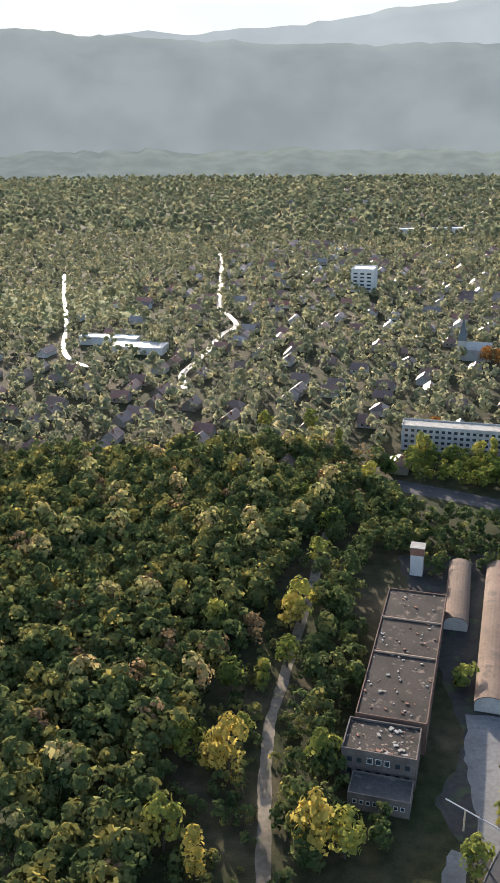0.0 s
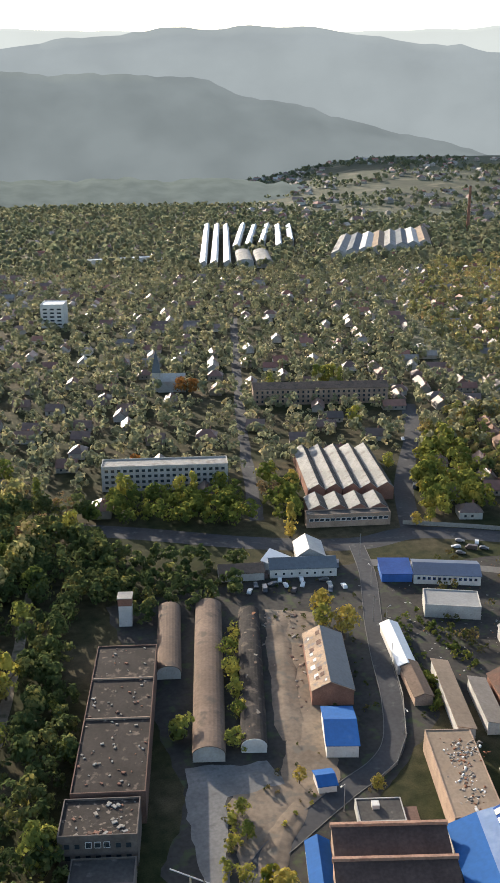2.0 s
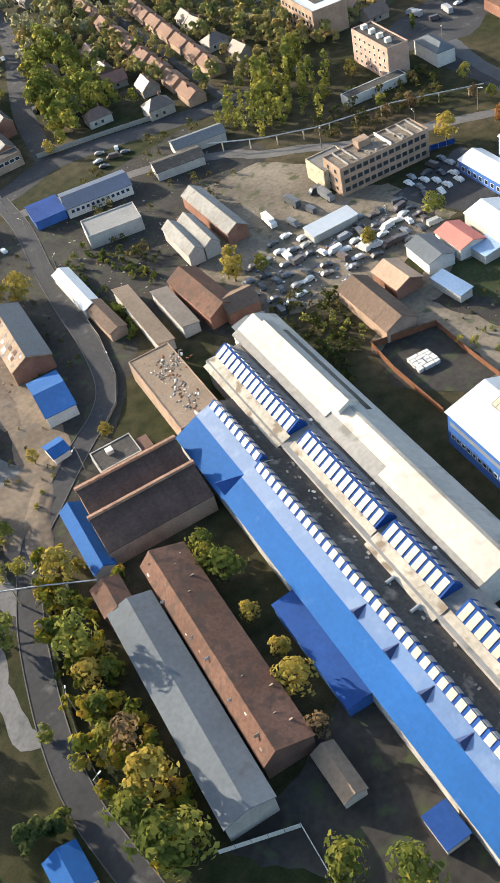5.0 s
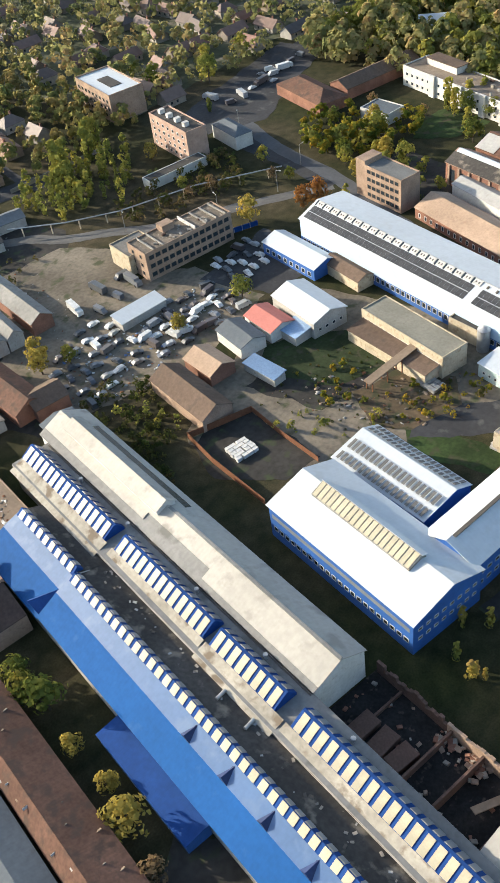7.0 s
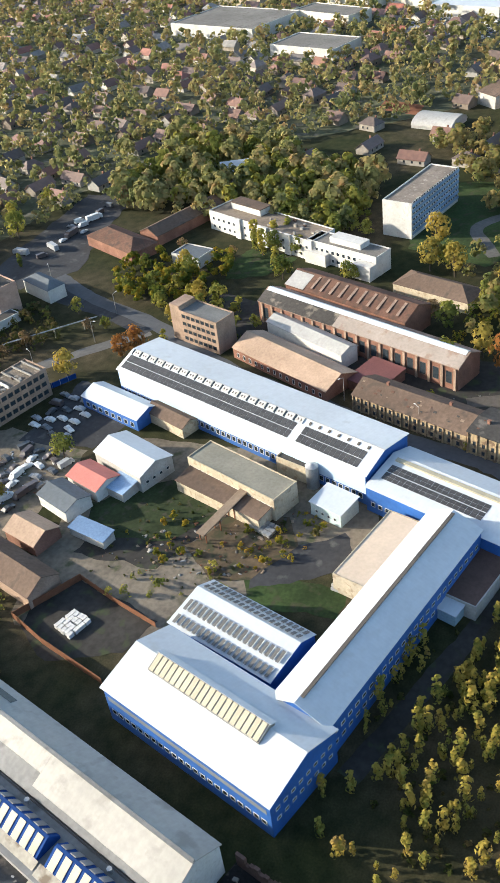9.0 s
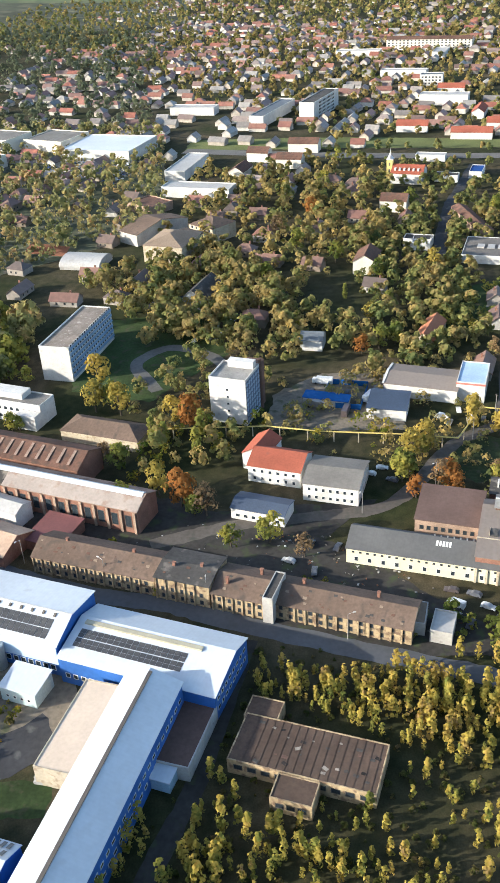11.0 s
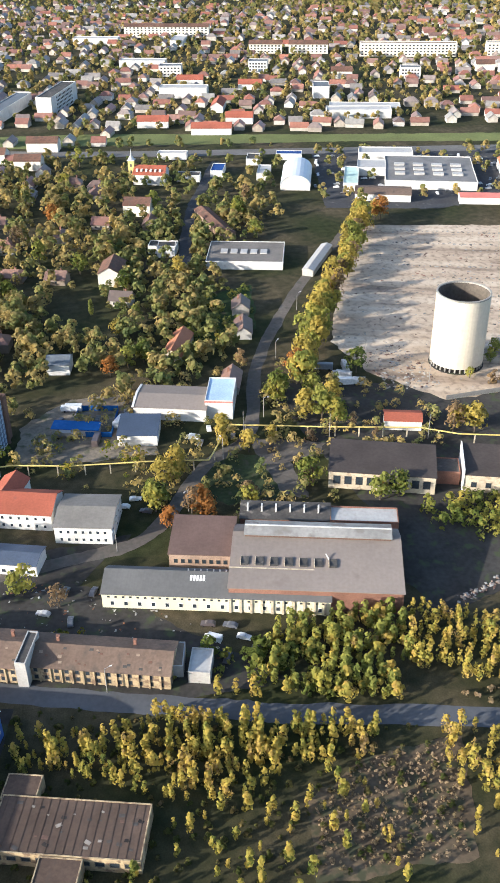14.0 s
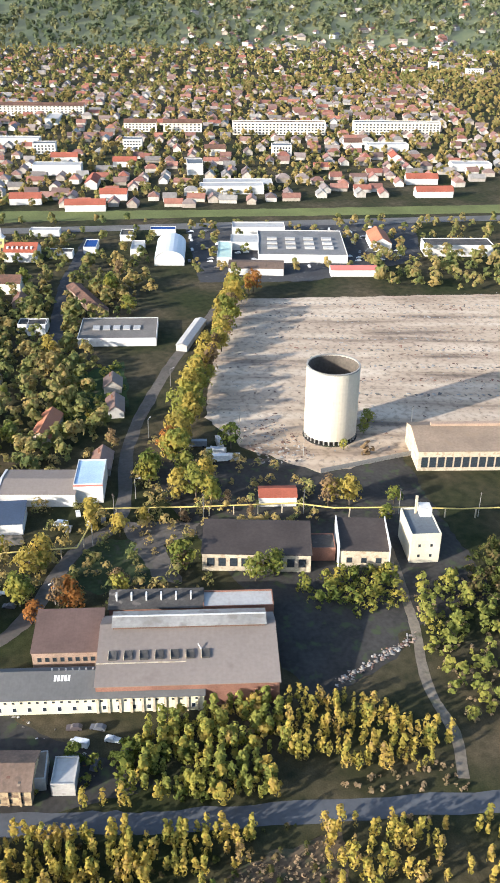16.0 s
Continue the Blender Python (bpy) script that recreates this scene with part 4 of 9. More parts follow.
# ---- the L-shaped white hall ----
def white_hall():
    root = building("white_hall", "white roofed hall with dark blue clad walls", 158.9, 99.1, 48, 21.3, -105, 11, 3.6, BLUE_WALL, WHITE_ROOF, category="hall", over=0.5, off=1.2)
    L, W = 48, 21.3
    mon = Shape().prism_x([(-2.6, 13.2), (2.6, 13.6), (2.6, 15.3), (1.2, 16.0), (-2.6, 14.2)], -17, 15)
    ob = part("monitor", mon.mesh("monitor", SAW_ROOF), root, None, "ridge skylight monitor with cream bays")
    skylight_bays(ob, -16.8, 14.8, (-2.55, 14.2), (1.1, 15.95), 1.25, 0.3, CREAM_PANEL)
    part("monitor_cap", Shape().prism_x([(1.15, 16.0), (2.8, 15.2), (2.8, 15.4), (1.15, 16.2)], -17.3, 15.3).mesh("monitor_cap", WHITE_ROOF), ob)
    part("window_band", Shape().box(-L / 2 + 1, -W / 2 - 0.06, 7.2, L / 2 - 1, -W / 2 - 0.003, 8.6).mesh("window_band", GREY_PANEL), root)
    windows(root, L, W, "S", 1, 22, 1.5, 1.6, 3.0, 3, FRAME)
    windows(root, L, W, "E", 2, 8, 1.3, 1.0, 4.0, 3.2, FRAME)
    wing = building("hall_wing", "long white roofed wing with blue clad walls", 198.3, 74.6, 69.5, 14.4, -11.8, 11, 2.8, BLUE_WALL, WHITE_ROOF, category="hall", over=0.4, off=0.8)
    part("ridge_walk", Shape().box(-33, -0.2, 13.85, 34, 0.7, 14.1).mesh("ridge_walk", DARKFRAME), wing, None, "dark ridge walkway")
    windows(wing, 69.5, 14.4, "S", 2, 24, 1.6, 1.2, 3.0, 3.4, FRAME)
    rib = building("ribbed_shed", "low white shed with rows of rooflights", 183.0, 105.1, 31.3, 16.6, -104, 8, 2.4, BLUE_WALL, WHITE_ROOF, category="shed", over=0.3, off=3.0)
    for a, b in (((-7.9, 8.35), (-5.4, 8.9)), ((-3.9, 9.25), (-0.8, 9.95)), ((3.6, 10.35), (5.2, 9.5)), ((6.0, 9.2), (7.8, 8.3))):
        skylight_bays(rib, -15, 15, a, b, 0.85, 0.7, SLOT_PANEL, "rooflight", 0.3)
    flat = building("annex", "flat peach felt roofed annex", 221.5, 84.5, 28, 9.5, -12, 6.0, 0.3, CREAM_WALL, surface("peach_felt", (0.62, 0.50, 0.38), 0.9, 0.0, 0.1, 1.0, 0.12), "flat")
    PALE_CLAD = surface("pale_blue_cladding", (0.46, 0.58, 0.72), 0.5, 0.0, 0.1, 1.0, 0.1, rib=0.5)
    pv = thing("solar_hall", 267.0, 142.5, -106, "long hall with solar panels on a white roof", "hall")
    keep_clear(267.0, 142.5, 104, 21, -106)
    slope = lambda v: 10.6 + 3.4 * (v + 10.2) / 8.7
    part("wall", Shape().prism_x([(-10.2, 0), (10.2, 0), (10.2, 12.4), (-1.5, 14.0), (-10.2, 10.6)], -52, 52).mesh("wall", BLUE_WALL), pv)
    profile_part(pv, "roof", [(-10.6, 10.44), (-1.5, 14.0), (-1.5, 14.22), (-10.6, 10.66)], -52.4, 52.4, WHITE_ROOF, "white sunlit roof slope")
    profile_part(pv, "roof", [(-1.496, 14.0), (10.6, 12.34), (10.6, 12.56), (-1.496, 14.22)], -52.4, 52.4, WHITE_ROOF, "pale blue-white back roof slope")
    part("ridge_strip", Shape().box(-52.4, -1.75, 14.16, 52.4, -1.3, 14.3).mesh("ridge_strip", WHITE_WALL), pv)
    solar_rows(pv, -51, 24.5, slope, -9.2, 4, 1.28)
    solar_rows(pv, 26, 50, slope, -9.2, 4, 1.28)
    for i in range(20):
        u = -50.4 + i * 3.78
        box = part("rooflight_box", Shape().prism_x([(-3.6, slope(-3.6) + 0.2), (-1.9, slope(-1.9) + 0.2), (-1.9, slope(-1.9) + 0.62), (-3.6, slope(-3.6) + 0.5)], u, u + 2.9).mesh("rooflight_box", WHITE_WALL), pv, None, "low white rooflight box")
        part("pane", Shape().prism_x([(-3.7, slope(-3.6) + 0.2), (-1.9, slope(-1.9) + 0.2), (-1.9, slope(-1.9) + 0.72), (-3.7, slope(-3.6) + 0.55)], u - 0.62, u - 0.004).mesh("pane", GLASS), box, None, "dark strip beside the rooflight box")
        for q in (0.7, 1.8):
            part("slot", Shape().prism_x([(-3.1, slope(-3.1) + 0.40), (-2.5, slope(-2.5) + 0.45), (-2.5, slope(-2.5) + 0.66), (-3.1, slope(-3.1) + 0.61)], u + q, u + q + 0.42).mesh("slot", DARKFRAME), box, None, "small dark vent slot")
    for i in range(7):
        part("roof_vent", Shape().prism_x([(-3.2, slope(-3.2) + 0.1), (-2.3, slope(-2.3) + 0.1), (-2.3, slope(-2.3) + 0.5), (-3.2, slope(-3.2) + 0.5)], 26.5 + i * 3.5, 27.2 + i * 3.5).mesh("roof_vent", DARKFRAME), pv, None, "small dark roof vent")
    part("wall_band", Shape().box(-51.8, -10.28, 3.9, 51.8, -10.203, 10.3).mesh("wall_band", PALE_CLAD), pv, None, "pale upper wall band")
    windows(pv, 104, 20.4, "S", 1, 44, 1.6, 1.9, 1.6, 3, FRAME)
    ext = building("solar_hall", "lower end hall with solar panels on a white roof", 245.2, 70.5, 44, 21.4, -106, 8.5, 2.6, BLUE_WALL, WHITE_ROOF, category="hall", over=0.4, off=3.0)
    sl2 = lambda v: 8.5 + 2.6 * (v + 10.7) / 13.7
    solar_rows(ext, -20, 12, sl2, -6.5, 4)
    part("roof_ridge_light", Shape().box(-20, 0.5, sl2(0.5) + 0.25, 14, 1.9, sl2(1.9) + 0.5).mesh("roof_ridge_light", CREAM_PANEL), ext)
    windows(ext, 44, 21.4, "E", 2, 8, 1.5, 1.3, 2.5, 3.2, FRAME)
    windows(ext, 44, 21.4, "S", 1, 18, 1.4, 1.6, 2.2, 3, FRAME)


def solar_rows(root, u0, u1, slope, v0=-8.8, rows=4, pitch=1.36):
    s = Shape()
    w, d = 1.62, 1.25
    k = (slope(1) - slope(0))
    s.add([(0, 0, 0), (w, 0, 0), (w, d, k * d), (0, d, k * d), (0, 0, 0.07), (w, 0, 0.07), (w, d, k * d + 0.07), (0, d, k * d + 0.07)], [(3, 2, 1, 0), (4, 5, 6, 7), (0, 1, 5, 4), (1, 2, 6, 5), (2, 3, 7, 6), (3, 0, 4, 7)])
    me = s.mesh("solar_panel", PV)
    n = int((u1 - u0) / 1.72)
    for i in range(n):
        for r in range(rows):
            part("solar_panel", me, root, pose(u0 + i * 1.72, v0 + r * pitch + (0.2 if r >= 2 else 0), slope(v0 + r * pitch + (0.2 if r >= 2 else 0)) + 0.24))


white_hall()

# ---- buildings round the halls ----
def near_buildings():
    B = building
    B("barn", "rusty brown gabled brick shed", 184.4, 175.3, 26.5, 10.5, -105, 4.5, 3.0, TAN_BRICK, BROWN_ROOF, category="shed")
    B("shed", "small brown shed with a pale sunlit roof", 199.1, 180.0, 13, 9.5, -103, 4.0, 2.2, BRICK, PEACH_ROOF)
    B("carport", "white tin roofed carport", 210.7, 219.5, 18, 6, -12, 3.0, 0.8, GREY_WALL, WHITE_ROOF, "mono")
    B("shed", "shed with a faded red metal roof", 225.2, 176.2, 13.5, 9.3, -106, 4.2, 1.6, WHITE_WALL, PINK_ROOF)
    B("shed", "grey roofed workshop with a white wall", 214.5, 179.5, 13.6, 9.3, -108, 4.2, 1.6, WHITE_WALL, GREY_ROOF)
    r = B("workshop", "tall workshop with a bright white metal roof", 236.5, 168.5, 21.6, 13, -108, 6.0, 2.2, GREY_WALL, WHITE_ROOF)
    windows(r, 21.6, 13, "E", 1, 4, 1.3, 1.2, 2.2)
    B("lean_to", "pale blue metal lean-to roof", 225.8, 166.2, 7.7, 7.6, -103, 3.2, 0.8, GREY_WALL, surface("pale_blue_sheet", (0.30, 0.42, 0.60), 0.5, rib=0.6, bump=0.2), "mono", category="shed")
    B("shelter", "long low shelter with a blue sheet roof", 205.3, 163.9, 13.1, 4.6, -99, 2.8, 0.6, GREY_WALL, surface("blue_grey_sheet", (0.16, 0.25, 0.40), 0.5, rib=0.6, bump=0.2), "mono", category="shed")
    r = B("garage", "long garage with a pale blue-white metal roof", 262.4, 190.1, 27.3, 10, -105, 4.5, 1.8, BLUE_WALL, WHITE_ROOF, off=1)
    windows(r, 27.3, 10, "S", 1, 8, 1.8, 1.8, 1.0)
    r = B("factory", "long factory with a flat olive-grey roof and cream walls", 238.0, 132.0, 34.4, 10, -107, 7.5, 0.4, CREAM_WALL, surface("olive_felt", (0.25, 0.235, 0.19), 0.95, 0.0, 0.1, 1.2, 0.2, stain=(0.17, 0.16, 0.13)), "flat")
    windows(r, 34.4, 10, "S", 1, 16, 1.6, 1.4, 3.6)
    B("garage", "low garage with brown and grey roof", 231.0, 134.2, 32, 7.8, -105, 4.0, 0.9, CREAM_WALL, BROWN_ROOF, "mono")
    r = thing("conveyor", 222.8, 130.4, -14.5, "sloping covered wooden conveyor bridge", "conveyor")
    keep_clear(222.8, 130.4, 19, 3, -14.5)
    part("deck", Shape().add([(-10, -1.4, 3.2), (10, -1.4, 5.6), (10, 1.4, 5.6), (-10, 1.4, 3.2), (-10, -1.4, 3.6), (10, -1.4, 6.0), (10, 1.4, 6.0), (-10, 1.4, 3.6)], [(3, 2, 1, 0), (4, 5, 6, 7), (0, 1, 5, 4), (1, 2, 6, 5), (2, 3, 7, 6), (3, 0, 4, 7)]).mesh("deck", TAN_ROOF), r)
    for u in (-9, -3, 3, 9):
        for v in (-1.2, 1.2):
            part("leg", Shape().box(u - 0.15, v - 0.15, 0, u + 0.15, v + 0.15, 4.4 + u * 0.12).mesh("leg", RUSTSTEEL), r)
    r = B("hut", "pale blue and white cube hut", 236.8, 102.6, 10.5, 8.2, -106, 4.6, 0.9, surface("pale_green_wall", (0.42, 0.50, 0.50), 0.8), WHITE_ROOF, "mono")
    windows(r, 10.5, 8.2, "S", 1, 4, 1.0, 1.0, 1.6)
    B("boiler_house", "flat grey roofed boiler house", 251.7, 118.2, 13.5, 9.2, -103, 5.5, 0.4, CREAM_WALL, DARK_ROOF, "flat")
    s = thing("silo", 246.0, 113.0, 0, "short pale cylindrical silo", "silo")
    part("shell", Shape().tube((0, 0, 0), (0, 0, 7.5), 1.9, 1.9, 20).mesh("shell", STEEL), s)
    part("cap", Shape().tube((0, 0, 7.5), (0, 0, 8.4), 1.95, 0.3, 20).mesh("cap", STEEL), s)
    B("store", "dark brown low store", 261.0, 169.1, 18, 7, -108, 4.0, 1.6, CREAM_WALL, BROWN_ROOF)
    r = B("office_block", "derelict three storey brick office block with a flat roof", 247.8, 231.0, 37.5, 11.8, -15, 10.6, 0.6, TAN_BRICK, surface("rubbly_felt", (0.20, 0.165, 0.13), 0.95, 0.0, 0.2, 1.5, 0.35, stain=(0.36, 0.31, 0.25), stain_at=0.58), "flat")
    windows(r, 37.5, 11.8, "S", 3, 13, 2.1, 1.7, 1.4, 3.3, DARKFRAME)
    windows(r, 37.5, 11.8, "W", 3, 2, 1.4, 1.5, 1.4, 3.3, DARKFRAME)
    part("stairhead", Shape().box(-6, 1.5, 10.75, -1, 5.5, 13.2).mesh("stairhead", TAN_BRICK), r)
    for i in range(16):
        k = random.uniform(0.3, 0.9)
        part("roof_clutter", Shape().box(-k, -k * 0.5, 0, k, k * 0.5, 0.3 + k * 0.5).mesh("roof_clutter", random.choice([RUBBLE, CONCRETE, DARK_BRICK])), r, pose(random.uniform(-17, 17), random.uniform(-4.8, 0.8), 10.73, 0, 0, random.uniform(0, 180)))
    for u in (-15, -11, 8, 12.5, 16.5):
        part("roof_wall", Shape().box(u, -5.5, 10.73, u + 0.35, 5.5, 11.5).mesh("roof_wall", CONCRETE), r)
    part("roof_wall", Shape().box(3.0, -5.5, 10.75, 3.4, 5.5, 12.0).mesh("roof_wall", WHITE_WALL), r)
    B("office_wing", "low flat roofed wing of the brick office", 236.2, 243.5, 13, 13, -15, 7.2, 0.5, CREAM_WALL, surface("grey_felt", (0.19, 0.18, 0.165), 0.95, 0.0, 0.2, 1.5, 0.25), "flat")
    r = B("apartment_block", "tall narrow block with a pinkish side wall", 313.5, 286.6, 30, 10, -108, 13.5, 0.7, surface("pink_render", (0.42, 0.29, 0.23), 0.9, 0.0, 0.2, 1.3, 0.2), DARK_ROOF, "flat")
    windows(r, 30, 10, "S", 4, 7, 1.5, 1.5, 1.3, 3.1)
    for i in range(4):
        part("roof_box", Shape().box(-12 + i * 6.5, -2, 13.6, -10 + i * 6.5, 0.5, 15.4).mesh("roof_box", WHITE_WALL), r)
    r = B("apartment_block", "square brick block with a white flat roof", 335.9, 348.2, 34, 18, -108, 12.5, 0.8, TAN_BRICK, WHITE_ROOF, "flat")
    windows(r, 34, 18, "S", 3, 9, 1.8, 1.6, 2.0, 3.4, DARKFRAME)
    part("roof_well", Shape().box(-6, -3, 12.65, 8, 3, 12.9).mesh("roof_well", DARK_ROOF), r)
    r = B("office_block", "four storey tan brick office with window bands", 312.1, 181.8, 19, 9.6, -106, 12.6, 0.6, TAN_BRICK, surface("slate_felt", (0.16, 0.16, 0.155), 0.9, 0.0, 0.2, 1.5, 0.2), "flat")
    windows(r, 19, 9.6, "S", 4, 7, 1.9, 1.5, 1.3, 3.05, DARKFRAME)
    part("stair_tower", Shape().box(-14.5, -4.6, 0, -9.51, 4.0, 14.6).mesh("stair_tower", TAN_BRICK), r)
    B("house", "white house with a grey hipped roof", 329.5, 270.6, 19, 8.5, -110, 6.0, 2.4, WHITE_WALL, GREY_ROOF, "hip")
    B("garage_row", "low row of garages with pale doors", 294.1, 273.7, 28.3, 6.0, -15.7, 3.6, 0.3, WHITE_WALL, DARK_ROOF, "flat", category="garages")
    # west of the road
    r = B("shed", "brick shed with one collapsed tan roof slope", 106.5, 262.6, 35, 13.5, 76, 5.5, 3.2, BRICK, surface("patched_roof", (0.36, 0.26, 0.18), 0.9, 0.0, 0.12, 1.2, 0.3, stain=(0.17, 0.15, 0.14), stain_at=0.52), off=1.0)
    # Grey overlay puts the shade of the east slope into its colour.
    part("roof_sheet", Shape().prism_x([(-7.0, 5.56), (0.96, 8.95), (0.96, 9.07), (-7.0, 5.68)], -17.6, 17.6).mesh("roof_sheet", GREY_ROOF), r, None, "roof slope greyed for shade")
    for i in range(12):
        q, v = random.uniform(0.4, 1.3), random.uniform(1.8, 6.2)
        part("roof_patch", Shape().box(-q, -q * 0.7, 0, q, q * 0.7, 0.1).mesh("roof_patch", random.choice([WHITE_WALL, PALE_ROOF, DARK_BRICK])), r, pose(random.uniform(-16, 16), v, 8.95 - 0.557 * (v - 1.0), -29, 0, 0), "pale or broken roof patch")
    B("hut", "blue roofed hut with a white front", 98.3, 229.5, 9.5, 19, -15, 4.2, 2.2, WHITE_WALL, BLUE_ROOF)
    B("shelter", "small blue market shelter", 86.7, 210.5, 5.2, 6.7, -5, 2.4, 1.0, WHITE_WALL, BLUE_ROOF)
    B("shed", "long low shed with a white metal roof", 135.5, 269.3, 28.4, 6.2, 79, 3.4, 1.4, WHITE_WALL, WHITE_ROOF)
    B("shed", "long low shed with a brown roof", 132.0, 247.2, 20, 6.0, 80, 3.4, 1.2, TAN_BRICK, BROWN_ROOF)
    B("shed", "long tan-roofed lean-to store", 139.5, 236.1, 37.4, 5.4, 76, 3.8, 1.0, GREY_WALL, TAN_ROOF, "mono")
    B("shed", "long grey lean-to store", 148.0, 229.5, 24.4, 5.6, 76, 3.8, 1.0, GREY_WALL, surface("grey_tan_sheet", (0.24, 0.205, 0.17), 0.85, 0.0, 0.08, 1.0, 0.25, rib=1.2, bump=0.2), "mono")
    r = B("market_hall", "low hall with a dark blue and white roof", 178.8, 317.5, 27, 14, -20, 4.2, 2.0, WHITE_WALL, surface("navy_sheet", (0.06, 0.085, 0.14), 0.5, rib=0.8, bump=0.2))
    windows(r, 27, 14, "S", 1, 12, 1.2, 1.2, 2.0, frame=BLUE_DARK)
    B("shop", "square shop with a bright blue roof", 159.5, 325.0, 12.5, 13, -16, 3.6, 0.8, BLUE_WALL, BLUE_DARK, "mono")
    B("warehouse", "plain grey flat roofed warehouse", 168.0, 291.5, 21, 13, -22, 5.0, 0.5, GREY_WALL, surface("grey_sheet_flat", (0.22, 0.22, 0.215), 0.8, 0.0, 0.1, 1.0, 0.2), "flat")
    B("shed", "long grey shed by the road", 211.5, 304.9, 20, 10, -22, 3.8, 1.6, GREY_WALL, DARK_ROOF)
    B("shed", "long grey shed by the road", 228.0, 311.5, 22, 9, -22, 3.8, 1.6, GREY_WALL, GREY_ROOF)
    for k in range(2):
        B("workshop", "workshop with parallel pale gabled roofs", 174.6 + k * 6.2, 256.8 - k * 1.4, 22.7, 5.8, 75, 5.0, 2.2, GREY_WALL, SAW_ROOF, group="parallel gabled workshops")
    B("workshop", "long workshop with a patched pale roof", 193.0, 261.0, 36, 8, 77, 5.0, 2.4, BRICK, SAW_ROOF)
    B("house", "brown tiled L-shaped brick building", 158.1, 226.8, 28, 11, -100, 4.8, 3.0, BRICK, RUST_ROOF)
    B("house", "brown tiled brick building end", 161.5, 213.5, 11, 10, -15, 4.8, 2.6, BRICK, BROWN_ROOF)
    r = B("house", "low white house with a grey tin roof", 123.2, 338.7, 28, 11, -11, 4.0, 2.6, WHITE_WALL, GREY_ROOF)
    windows(r, 28, 11, "S", 1, 8, 1.1, 1.3, 1.2)
    B("house", "low house with a brown roof", 97.3, 341.1, 18.6, 9, -9, 3.6, 2.2, GREY_WALL, BROWN_ROOF)
    B("shed", "small shed with a bright white metal roof", 113.5, 344.0, 12, 9, 55, 3.2, 2.6, WHITE_WALL, WHITE_ROOF, "mono")
    B("house", "gabled house with a pale tin roof", 130.5, 350.5, 15, 12, 78, 4.2, 3.6, GREY_WALL, PALE_ROOF, off=1.0)
    r = B("boiler_house", "low flat dark roofed boiler hut", 96.2, 193.6, 12.5, 9.0, -13, 3.0, 0.35, GREY_WALL, DARK_ROOF, "flat")
    part("white_box", Shape().box(-2.2, 0.2, 3.12, -0.2, 2.2, 4.4).mesh("white_box", WHITE_WALL), r, None, "white roof box")
    part("side_shed", Shape().box(6.252, -4.0, 0, 10.0, 1.5, 2.6).mesh("side_shed", DARK_BRICK), r)
    B("hut", "small blue kiosk by the road", 22.4, 110.1, 9, 7, -98, 3.4, 1.4, WHITE_WALL, BLUE_ROOF)
    B("hut", "small white roofed kiosk by the road", 20.7, 97.5, 8.1, 6.6, -8, 3.4, 1.4, WHITE_WALL, WHITE_ROOF)
    # derelict factory
    r = B("derelict_factory", "long derelict factory with a broken flat brown roof", 34.0, 246.8, 73, 19.8, 77.6, 10, 0.5, DARK_BRICK, surface("broken_felt", (0.038, 0.031, 0.027), 0.95, 0.0, 0.12, 1.0, 0.35, stain=(0.13, 0.10, 0.08), stain_at=0.58), "flat")
    for u in (-4.5, 16.5):
        part("roof_wall", Shape().box(u, -9.4, 10.1, u + 0.35, 9.4, 10.7).mesh("roof_wall", TAN_BRICK), r)
    windows(r, 73, 19.8, "N", 2, 18, 2.2, 2.0, 2.0, 4.0, DARKFRAME)
    for i in range(90):
        k = random.uniform(0.15, 0.55)
        part("roof_debris", Shape().box(-k, -k * 0.6, 0, k, k * 0.6, k * 0.7).mesh("roof_debris", random.choice([CONCRETE, DARK_BRICK, BRICK, RUBBLE])), r, pose(random.uniform(-35, 35), random.uniform(-9, 9), 10.13, 0, 0, random.uniform(0, 180)))
    r = B("derelict_wing", "derelict factory front with missing windows", 23.2, 203.4, 19.8, 13.5, -12.5, 9.4, 0.7, surface("grimy_render", (0.14, 0.115, 0.10), 0.95, 0.0, 0.2, 1.4, 0.3), surface("broken_felt_b", (0.042, 0.035, 0.03), 0.95, 0.0, 0.2, 1.2, 0.4, stain=(0.20, 0.16, 0.13), stain_at=0.57), "flat", category="factory")
    windows(r, 19.8, 13.5, "S", 2, 7, 1.5, 1.7, 2.4, 3.6, DARKFRAME)
    windows(r, 19.8, 13.5, "S", 1, 3, 1.6, 1.9, 6.2, 3.6, FRAME, 6.5)
    for i in range(40):
        k = random.uniform(0.2, 0.75)
        part("roof_debris", Shape().box(-k, -k * 0.6, 0, k, k * 0.6, k * 0.5).mesh("roof_debris", random.choice([RUBBLE, CONCRETE, BRICK, DARK_BRICK])), r, pose(random.uniform(-9, 9), random.uniform(-6, 6) if i % 2 else random.uniform(-6.2, -4.5), 9.53, 0, 0, random.uniform(0, 180)))
    r = B("derelict_wing", "low front wing with a row of small windows", 22.0, 190.3, 16, 8.5, -12.5, 4.6, 0.5, surface("grimy_render_b", (0.17, 0.14, 0.12), 0.95, 0.0, 0.2, 1.4, 0.3), DARK_ROOF, "flat", category="factory")
    windows(r, 16, 8.5, "S", 1, 8, 1.1, 1.3, 2.0, 3.0, FRAME)
    r = thing("water_tower", 45.8, 315.5, -13, "square pale concrete tower with a brick top", "tower")
    keep_clear(45.8, 315.5, 6, 6, 0)
    part("shaft", Shape().box(-2.4, -2.4, 0, 2.4, 2.4, 8.6).mesh("shaft", WHITE_WALL), r)
    part("head", Shape().box(-2.6, -2.6, 8.6, 2.6, 2.6, 11.6).mesh("head", BRICK), r)
